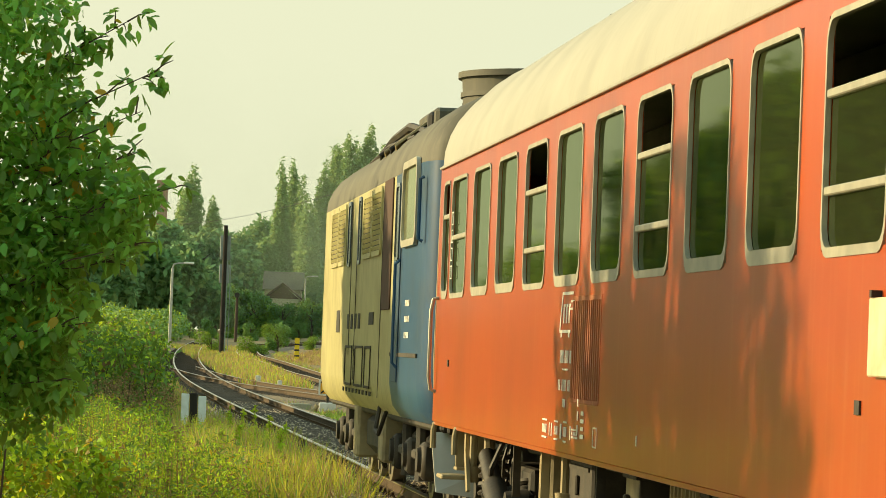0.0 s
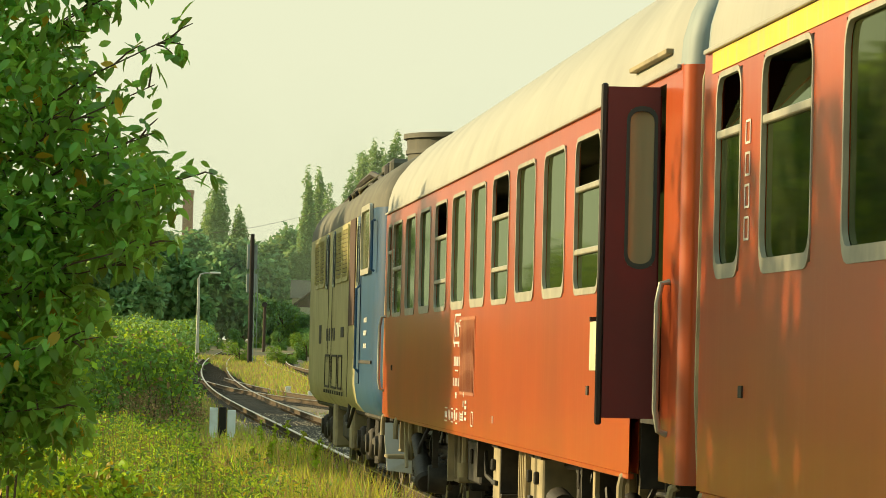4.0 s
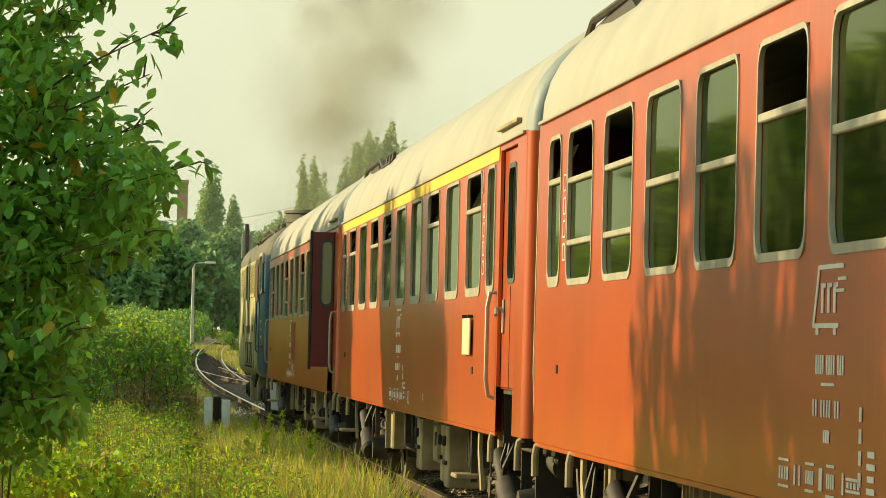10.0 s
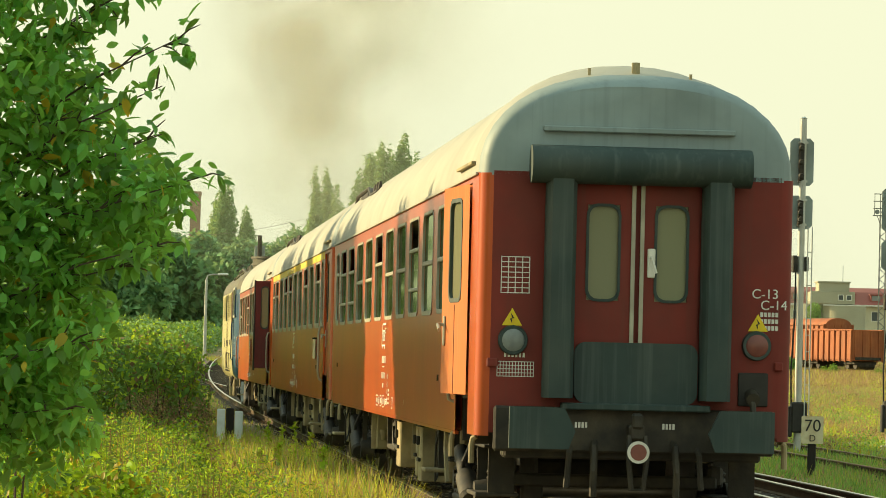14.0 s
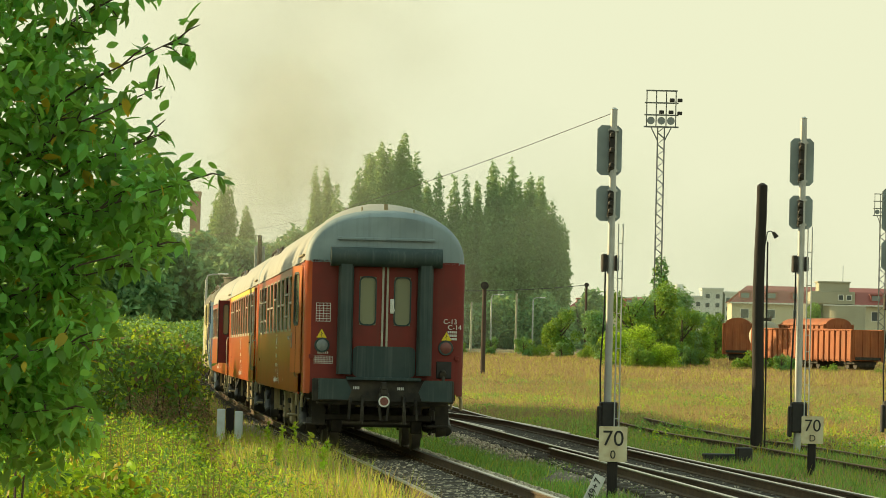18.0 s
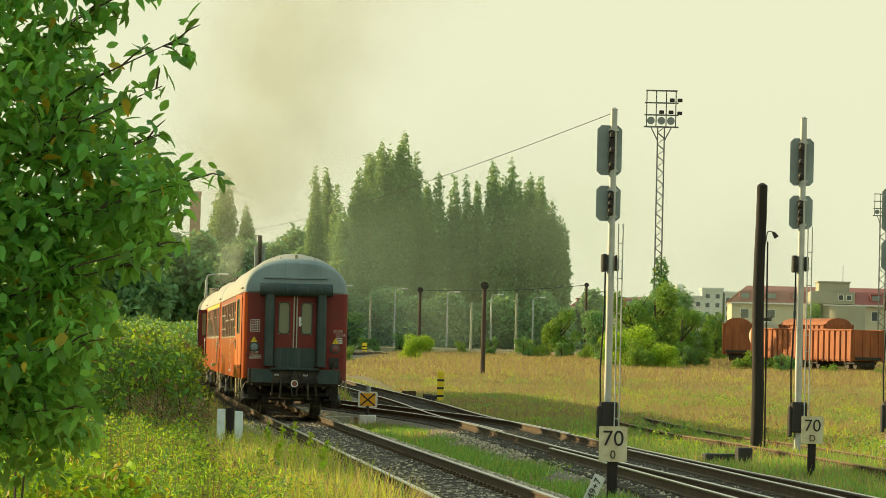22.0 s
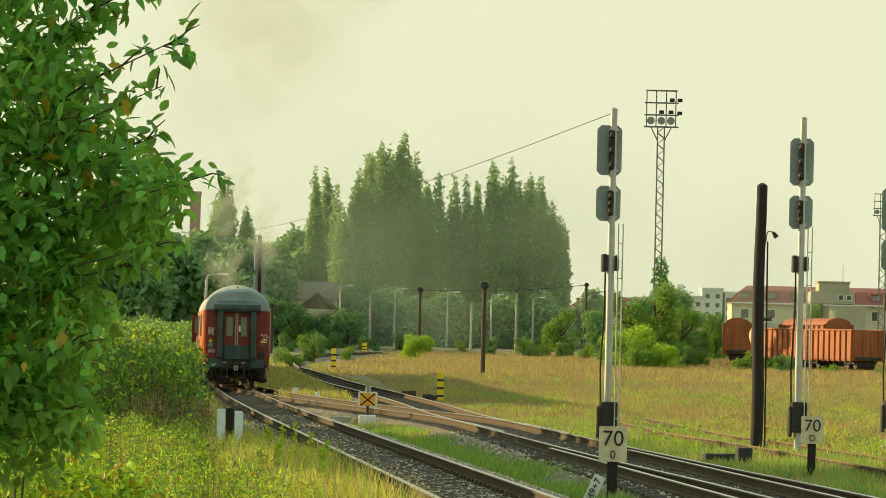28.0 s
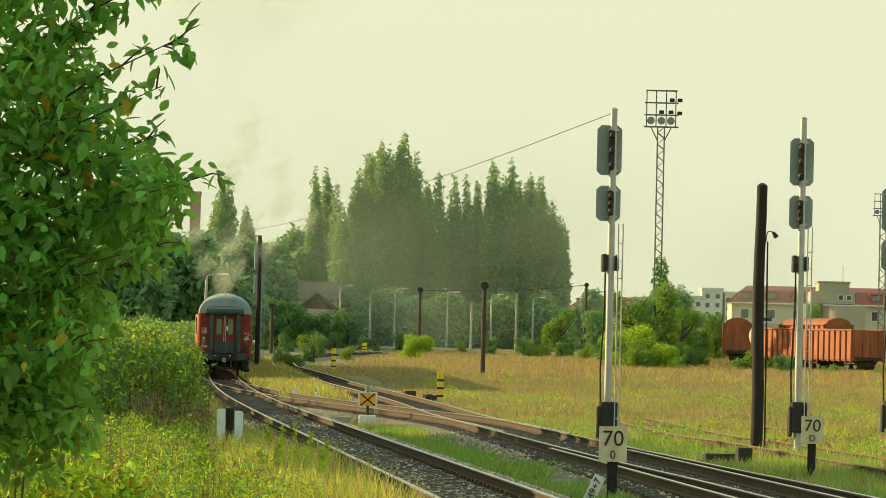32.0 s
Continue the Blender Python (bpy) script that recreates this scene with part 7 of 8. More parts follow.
for k in range(9):
    spots = [(-18 + 4.2 * k + r9b.uniform(-2.5, 2.5), 528 + r9b.uniform(-4, 4), r9b.uniform(0.5, 6.5), r9b.uniform(1.6, 2.6), r9b.uniform(1.3, 2.2)) for j in range(9)]
    thing("undergrowth", "dark green undergrowth at the feet of the poplars", "bushes", kind="stuff", data=foliage("undergrowth", 4200, [(x, y, ground_z(x, y) + z) for x, y, z, r, h in spots], [(r, r, h) for x, y, z, r, h in spots], 0.6, [M["far_leaf"], M["poplar"]], [0.6, 0.4]))

shrub_kinds = [round_tree(300 + k, 3.2, 3.4, 0.16, 5200, [M["bright_leaf"], M["weed_dark"]], [0.55, 0.45], 0.10) for k in range(2)] + [round_tree(303, 4.2, 3.0, 0.18, 5200, [M["weed_dark"], M["far_leaf"]], [0.6, 0.4], 0.08)]
for i, (x, y, k) in enumerate([(-2.5, 425, 0), (-1.2, 430, 1), (5.7, 425, 2), (8.9, 400, 2), (9.9, 405, 0), (11.5, 420, 1), (13.2, 410, 2), (15.5, 400, 0), (17.0, 395, 1), (19, 390, 2), (-7.8, 440, 2), (-9.6, 450, 1), (-5.0, 455, 2), (-12.5, 440, 2), (-15.0, 430, 2), (-17.5, 440, 0), (-19.5, 420, 1), (-16.5, 400, 2), (-21.5, 410, 2), (-14.0, 395, 0), (2.5, 450, 1), (20.5, 350, 0), (21.8, 340, 2), (15.5, 330, 0), (17, 322, 0), (18.5, 335, 1), (23.0, 345, 2), (24.5, 350, 1), (27.0, 330, 0), (41.0, 318, 1), (29.0, 318, 2), (-23, 400, 2), (-11.0, 270, 0), (-13.6, 262, 1), (-10.2, 300, 2), (-8.0, 330, 1), (36.9, 318, 0), (33.5, 324, 1), (31.2, 330, 2), (30.0, 338, 0), (28.5, 345, 1)]):
    plant("shrub", "bushy green shrub at the edge of the dry field", "shrub", *shrub_kinds[k], x, y, "field shrubs", 0.95 if i in (23, 24, 25) else 0.5 + 0.06 * (i % 5), 53.0 * i, 1.2 if i > 35 else 0.3)

for i, (x, y, k, sc) in enumerate([(-19.3, 474, 2, 1.6), (-17.3, 472, 0, 1.5), (-15.4, 470, 2, 1.25), (-13.6, 473, 1, 1.6), (-20.6, 478, 2, 1.8), (-11.8, 470, 2, 1.4)]):
    plant("shrub", "dark green shrub before the low house", "shrub", *shrub_kinds[k], x, y, "house shrubs", sc, 61.0 * i, 0.3)

tree_kinds = [round_tree(320 + k, 8.4 + k, 5.4, 0.26, 8000, [M["bright_leaf"], M["weed_dark"]], [0.35, 0.65], 0.10) for k in range(2)]
for i, (x, y, k) in enumerate([(17.6, 345, 0), (20.2, 352, 1), (24.0, 372, 1), (28.5, 420, 0), (21.5, 380, 0), (31.5, 430, 1), (46, 470, 1), (13.5, 420, 0)]):
    plant("young_tree", "yellow-green young tree beyond the field", "tree", *tree_kinds[k], x, y, "young trees", (1.0, 1.0, 0.72, 0.72, 0.85, 0.7, 0.9, 0.8)[i], 71.0 * i, 0.4)
sunny = round_tree(310, 3.4, 4.4, 0.17, 6000, [M["weed"], M["bright_leaf"]], [0.65, 0.35], 0.08)
for i, (x, y, sc) in enumerate([(16.0, 326, 1.0), (18.2, 330, 1.15), (19.4, 322, 0.7), (-2.3, 352, 0.75)]):
    plant("shrub", "bright yellow-green bush in the sun", "shrub", *sunny, x, y, "field shrubs", sc, 47.0 * i, 0.25)
dull = round_tree(312, 8.0, 5.6, 0.28, 8000, [M["far_leaf"], M["weed_dark"]], [0.7, 0.3], 0.08)
for i, (x, y, sc) in enumerate([(19.0, 366, 1.0), (22.6, 392, 1.15), (26.4, 404, 0.85), (16.6, 380, 0.8), (31.0, 440, 0.85)]):
    plant("young_tree", "dull green young tree beyond the field", "tree", *dull, x, y, "young trees", sc, 59.0 * i, 0.3)
creeper = foliage("climbing_plant", 1500, [(25.1, 430, 2.5 + 2.0 * k) for k in range(6)], [(1.5 - 0.15 * k, 1.3, 1.5) for k in range(6)], 0.5, [M["far_leaf"], M["weed_dark"]], [0.6, 0.4])
thing("climbing_plant", "green creeper climbing the lattice mast", "climbing plant", data=creeper)


# shrubs and weeds left of the line
def lumps(spots):
    return [(x, y, ground_z(x, y) + z) for x, y, z, r, h in spots], [(r, r, h) for x, y, z, r, h in spots]


def bank(name, label, category, spots, n, leaf, mats, weights, kind="", tmpl=SPRIG):
    c, r = lumps(spots)
    me = foliage(name, n, c, r, leaf, mats, weights, tmpl, shell=0.45)
    if category != "bush":
        return thing(name, label, category, kind=kind, data=me)
    t = thing(name, label, category, kind=kind)
    part("foliage", me, None, t, "leaves of uneven green")["kind"] = "stuff"
    b = Build()
    for (x, y, z), (w, _, h), (_, _, up, _, _) in zip(c, r, spots):
        for k in range(3):
            a = 2.1 * k + x
            b.tube([(x, y, z - up - 0.2), (x + 0.2 * w * math.cos(a), y + 0.2 * w * math.sin(a), z - 0.3 * up), (x + 0.75 * w * math.cos(a), y + 0.75 * w * math.sin(a), z + 0.6 * h)], [0.016, 0.010, 0.004], 4)
    part("branch", b, M["bark"], t, "thin brown branches")["kind"] = "stuff"
    return t


r9 = random.Random(5)
for k in range(12):
    y = 92 + k * 13
    spots = [(line_x(y) - r9.uniform(2.7, 6.8), y + r9.uniform(-6.5, 6.5), r9.uniform(0.2, 1.9), r9.uniform(0.5, 1.1), r9.uniform(0.5, 1.1)) for j in range(13)]
    bank("trackside_bush", "dense green bush beside the main line", "bush", spots, 6500 - 250 * k, 0.16 + 0.008 * k, [M["weed_dark"], M["weed"], M["weed_brown"]], [0.76, 0.18, 0.06])
for k in range(10):
    y = 84 + 14 * k
    spots = [(line_x(y) - r9.uniform(6.0, 11.0), y + r9.uniform(-7, 7), r9.uniform(0.8, 2.3 + 0.05 * k), r9.uniform(1.0, 1.6), r9.uniform(0.9, 1.4)) for j in range(9)]
    bank("trackside_bush", "tall green thicket behind the trackside bushes", "bush", spots, 6500, 0.2, [M["weed_dark"], M["weed"], M["leaf_yellow"]], [0.88, 0.11, 0.01])
for k in range(8):
    y = 246 + k * 20
    spots = [(3.2454 - (y - 15) * math.tan(HEAD) + 1.3e-4 * (y - 130) ** 2 - r9b.uniform(3.4, 11.0), y + r9b.uniform(-10, 10), r9b.uniform(0.3, 2.2), r9b.uniform(1.0, 1.7), r9b.uniform(0.9, 1.5)) for j in range(14)]
    bank("trackside_bush", "dense green bush beside the far line", "bush", spots, 5200, 0.30, [M["weed_dark"], M["weed"], M["far_leaf"]], [0.55, 0.1, 0.35])
spots = [(-6.2 + r9.uniform(-0.6, 0.6), 88 + r9.uniform(-3, 3), r9.uniform(0.2, 0.7), 0.6, 0.6) for j in range(7)]
bank("withered_bush", "grey-brown withered weeds beside the line", "bush", spots, 6500, 0.065, [M["weed_brown"], M["grass_dry"], M["weed_dark"]], [0.5, 0.25, 0.25])

# weeds in front of the line
for k in range(10):
    y = 41 + 3.4 * k
    left = -0.118 * y - 0.4
    right = line_x(y) - 2.7
    for j in range(3):
        x0 = left + (right - left) * (j + 0.15) / 3
        spots = [(x0 + r9.uniform(0, (right - left) / 3), y + r9.uniform(-1.8, 1.8), r9.uniform(0.12, 0.75 - 0.10 * j), r9.uniform(0.28, 0.5), r9.uniform(0.25, 0.5)) for i in range(7)]
        # low plants before the marker boards
        spots = [(x, q, z * 0.3 - 0.1, r, h * 0.5) if abs(x + 0.0555 * q) < 0.75 and q > 48 else (x, q, z, r, h) for x, q, z, r, h in spots]
        bank("weed_patch", "leafy yellow-green weeds with withered stalks", "weeds", spots, 1700, 0.075, [M["weed"], M["weed_dark"], M["weed_brown"], M["leaf_yellow"]], [0.38, 0.46, 0.11, 0.05], "stuff", tmpl=NARROW if y < 62 else SPRIG)
spots = [(-4.9 + 0.5 * j, 38 + r9.uniform(-1, 1), 0.55 + r9.uniform(-0.2, 0.2), 0.5, 0.5) for j in range(4)]
bank("weed_patch", "tall sunlit yellow weeds under the tree", "weeds", spots, 3000, 0.10, [M["weed"], M["leaf_yellow"], M["weed_dark"]], [0.7, 0.15, 0.15], "stuff", tmpl=LEAF)


for k in range(9):
    y = 45 + 3.3 * k
    spots = [(line_x(y) - r9b.uniform(1.75, 3.0), y + r9b.uniform(-1.7, 1.7), r9b.uniform(0.05, 0.30), r9b.uniform(0.15, 0.32), r9b.uniform(0.15, 0.34)) for i in range(8)]
    bank("weed_patch", "low leafy weeds and dry stalks by the rail", "weeds", spots, 700, 0.085, [M["weed"], M["grass_mid"], M["weed_brown"], M["grass_dry"]], [0.45, 0.25, 0.15, 0.15], "stuff")


def spire(x, y, h):
    """A weed spike with small leaves."""
    t = thing("weed_spike", "tall green weed spike by the rail", "weed", pose(x, y, ground_z(x, y)), "weed spikes")
    part("stem", Build().tube([(0, 0, 0), (0.02, 0, h * 0.5), (0.0, 0.01, h)], [0.012, 0.009, 0.004], 5), M["weed"], t)
    m = 90
    z = rng.random(m) ** 0.8 * h
    a = rng.random(m) * 6.28
    rr = 0.09 * (1.05 - z / h)
    part("leaves", scatter("leaves", *SPRIG, np.stack([rr * np.cos(a), rr * np.sin(a), z], -1), leaf_turns(m, -0.3), 0.05 + 0.05 * rng.random(m), [M["weed"], M["grass_mid"]], rng.integers(0, 2, m)), None, t)


for x, y, h in ((-2.15, 56, 1.05), (-1.95, 57, 0.9), (-2.3, 54, 0.8), (-2.5, 60, 0.9), (-2.6, 55, 0.7), (-1.75, 59, 0.7), (-3.0, 66, 0.9), (-1.6, 52, 0.75)):
    spire(x, y, h)


def standing_weeds(name, label, n, y0, y1, height, mats, weights, leaves=20, leaf=0.085):
    """Upright stems with leaves along them, between the picture's left and the rail."""
    y = y0 + (y1 - y0) * rng.random(n)
    left = -0.120 * y - 0.4
    right = 3.2454 - (y - 15) * math.tan(HEAD) - 1.9
    f = rng.random(n)
    x = left + (right - left) * f
    clump = np.array([noise.noise(Vector((a * 0.8, b * 0.35, 2.0))) for a, b in zip(x, y)])
    h = height * (1.05 - 0.45 * f) * rng.uniform(0.55, 1.1, n) * np.clip(0.85 + 0.7 * clump, 0.35, 1.3)
    h = np.where((np.abs(x + 0.0555 * y) < 0.7) & (y > 46), h * 0.4, h)
    z = np.array([ground_z(a, b) for a, b in zip(x, y)]) - 0.05
    lx, ly = rng.normal(0, 0.10, n) * h, rng.normal(0, 0.10, n) * h
    stem = scatter("stem", [(-0.006, 0, 0), (0.006, 0, 0), (0.004, 0, 1), (-0.004, 0, 1)], [(0, 1, 2, 3)], np.stack([x, y, z], -1), turn_matrices(np.zeros(n), -np.arctan2(ly, h), np.arctan2(lx, h)), np.stack([np.ones(n), np.ones(n), h], -1), [M["weed_brown"], M["weed_dark"]], rng.integers(0, 2, n))
    g = np.repeat(np.arange(n), leaves)
    u = rng.random(len(g)) ** 0.7
    a = rng.random(len(g)) * 6.283
    s = leaf * rng.uniform(0.6, 1.3, len(g)) * (1.15 - 0.5 * u)
    p = np.stack([x[g] + lx[g] * u, y[g] + ly[g] * u, z[g] + h[g] * (0.12 + 0.9 * u)], -1)
    me = scatter(name, *NARROW, p, turn_matrices(a, rng.normal(0.25, 0.45, len(g)), rng.normal(0, 0.4, len(g))), s, mats, np.repeat(rng.choice(len(mats), n, p=weights), leaves))
    t = thing(name, label, "weeds", kind="stuff", data=me)
    part("stems", stem, None, t, "thin brown and green stems")["kind"] = "stuff"


standing_weeds("standing_weeds", "tall leafy yellow-green weeds with thin stems", 1300, 42, 54, 1.1, [M["weed"], M["weed_dark"], M["grass_mid"], M["weed_brown"]], [0.5, 0.2, 0.2, 0.1])
standing_weeds("standing_weeds", "leafy weeds and dry stalks beside the marker boards", 3800, 54, 78, 0.85, [M["weed"], M["weed_dark"], M["grass_mid"], M["weed_brown"]], [0.28, 0.46, 0.10, 0.16])


def grass(name, label, n, area, height, mats, weights, width=1.0, lean=0.18):
    """Blades over an area: area(n) gives x and y."""
    x, y = area(n)
    z = np.array([ground_z(a, b) for a, b in zip(x, y)])
    n = len(x)
    h = height * (0.5 + 0.8 * rng.random(n))
    s = np.stack([width * (0.7 + 0.6 * rng.random(n)), h, h], -1)
    me = scatter(name, *BLADE, np.stack([x, y, z - 0.03], -1), turn_matrices(rng.random(n) * 6.28, rng.normal(0, lean, n), rng.normal(0, lean, n)), s, mats, rng.choice(len(mats), n, p=weights))
    return thing(name, label, "grass", kind="stuff", data=me)


def strip(y0, y1, off0, off1, power=1.0):
    def f(n):
        y = y0 + (y1 - y0) * rng.random(n) ** power
        u = off0 + (off1 - off0) * rng.random(n)
        return 3.2454 - (y - 15) * math.tan(HEAD) + u, y
    return f


def clumped(f, keep=0.5, sx=0.5, sy=0.2, level=0.0):
    def g(n):
        x, y = f(n)
        k = np.array([noise.noise(Vector((a * sx, b * sy, 9.0))) > level for a, b in zip(x, y)])
        return x[k], y[k]
    return g


grass("tall_grass", "tall yellow-green grass along the rail", 9000, clumped(strip(44, 82, -2.9, -1.30), sx=0.9, sy=0.5, level=-0.05), 0.5, [M["grass_mid"], M["grass_dry"], M["grass_green"]], [0.55, 0.3, 0.15])
grass("tall_grass", "sunlit feathery grass in front of the wheels", 8500, clumped(strip(40, 64, -2.7, -1.15), sx=1.6, sy=0.8, level=-0.18), 0.62, [M["grass_mid"], M["grass_dry"], M["grass_green"]], [0.6, 0.25, 0.15], 0.8, 0.3)
grass("low_grass", "short grass and weeds along the far rail", 46000, strip(76, 230, -4.4, -1.15), 0.34, [M["grass_mid"], M["grass_dry"], M["grass_green"]], [0.4, 0.4, 0.2], 1.6)
grass("green_grass", "green grass patches between the tracks", 46000, clumped(strip(44, 104, 1.75, 3.35), sx=0.9, sy=0.3, level=-0.06), 0.25, [M["grass_green"], M["grass_mid"], M["weed_dark"]], [0.74, 0.14, 0.12], 0.9, 0.4)
grass("green_grass", "green grass beyond the second track", 60000, clumped(lambda n: ((lambda y: (5.25 - (y - 44) * 0.076 + 1.5 + 5.0 * rng.random(n), y))(50 + 70 * rng.random(n))), sx=0.6, sy=0.2, level=-0.16), 0.26, [M["grass_green"], M["grass_mid"], M["grass_dry"], M["weed_dark"]], [0.58, 0.16, 0.18, 0.08], 0.8, 0.45)


def beside_track(pts, y0, y1, inner, outer):
    """Places on the shoulders of a track given by points of the plan."""
    py, px = np.array([q[1] for q in pts]), np.array([q[0] for q in pts])
    order = np.argsort(py)

    def f(n):
        y = y0 + (y1 - y0) * rng.random(n) ** 1.2
        u = (inner + (outer - inner) * rng.random(n)) * rng.choice((-1.0, 1.0), n)
        return np.interp(y, py[order], px[order]) + u, y
    return f


grass("shoulder_grass", "weeds on the stony shoulders of the second track", 34000, clumped(beside_track(SIDE, 56, 300, 1.0, 2.8), sx=0.8, sy=0.25, level=-0.15), 0.24, [M["grass_mid"], M["grass_dry"], M["grass_green"], M["weed_brown"]], [0.25, 0.3, 0.3, 0.15], 1.1, 0.5)
grass("shoulder_grass", "green grass grown over the disused track", 26000, clumped(beside_track(OVERGROWN, 46, 126, 0.0, 2.0), sx=0.8, sy=0.25, level=-0.25), 0.26, [M["grass_green"], M["grass_mid"], M["grass_dry"]], [0.5, 0.25, 0.25], 1.0, 0.45)
grass("shoulder_grass", "weeds beside the rails of the crossover", 16000, clumped(beside_track(CROSS, 92, 186, 0.9, 2.6), sx=0.8, sy=0.25, level=-0.15), 0.22, [M["grass_mid"], M["grass_dry"], M["grass_green"], M["weed_brown"]], [0.25, 0.35, 0.25, 0.15], 1.1, 0.5)
grass("dry_meadow", "tall dry brown meadow grass", 270000, lambda n: ((lambda y: (np.maximum(0.6 - (y - 110) * 0.055, -8.0) + 1.8 + (0.16 * y) * rng.random(n), y))(104 + 150 * rng.random(n) ** 1.2)), 0.27, [M["grass_dry"], M["grass_mid"], M["weed_brown"], M["grass_green"]], [0.46, 0.12, 0.27, 0.15], 0.75, 0.8)
grass("dry_meadow", "dry grass at the far side of the meadow", 130000, lambda n: ((lambda y: (-9 + 0.02 * (y - 250) + (0.20 * y) * rng.random(n), y))(240 + 200 * rng.random(n))), 0.42, [M["grass_dry"], M["grass_mid"], M["weed_brown"]], [0.56, 0.20, 0.24], 1.4, 0.7)
grass("dry_meadow", "dry grass between the line and the bend", 26000, lambda n: ((lambda y: (3.2454 - (y - 15) * math.tan(HEAD) + 1.8 + (0.018 * y) * rng.random(n), y))(150 + 150 * rng.random(n))), 0.5, [M["grass_dry"], M["grass_mid"], M["grass_green"]], [0.45, 0.4, 0.15], 3.0)
grass("green_grass", "green grass patches in the dry meadow", 30000, clumped(lambda n: ((lambda y: (0.4 - (y - 110) * 0.05 + 2.2 + (0.15 * y) * rng.random(n), y))(90 + 120 * rng.random(n))), sx=0.16, sy=0.05, level=0.08), 0.28, [M["grass_green"], M["grass_mid"]], [0.7, 0.3], 1.2, 0.6)
grass("yellow_weeds", "yellow flowering weeds in the meadow", 9000, clumped(lambda n: (6.5 + 6 * rng.random(n), 82 + 40 * rng.random(n)), level=0.05), 0.35, [M["grass_mid"], M["leaf_yellow"], M["grass_green"]], [0.5, 0.2, 0.3], 1.2, 0.5)


# low herbs and seed heads that break up the meadow
r11 = random.Random(11)
for k in range(12):
    spots = []
    for j in range(16):
        y = 84 + 170 * r11.random() ** 1.3
        x = max(2.2 - (y - 110) * 0.055, -7.5) + 1.0 + r11.random() * (0.145 * y)
        spots.append((x, y, 0.12, r11.uniform(0.25, 0.9), r11.uniform(0.15, 0.42)))
    tone = k % 3
    bank("meadow_herbs", ("low green herbs in the dry meadow", "rust-brown seed heads in the meadow", "yellow-green herbs beside the second track")[tone], "herbs", spots, 2600, 0.075,
         ([M["grass_green"], M["weed_dark"]], [M["weed_brown"], M["grass_dry"]], [M["weed"], M["grass_mid"]])[tone], [0.6, 0.4], "stuff")

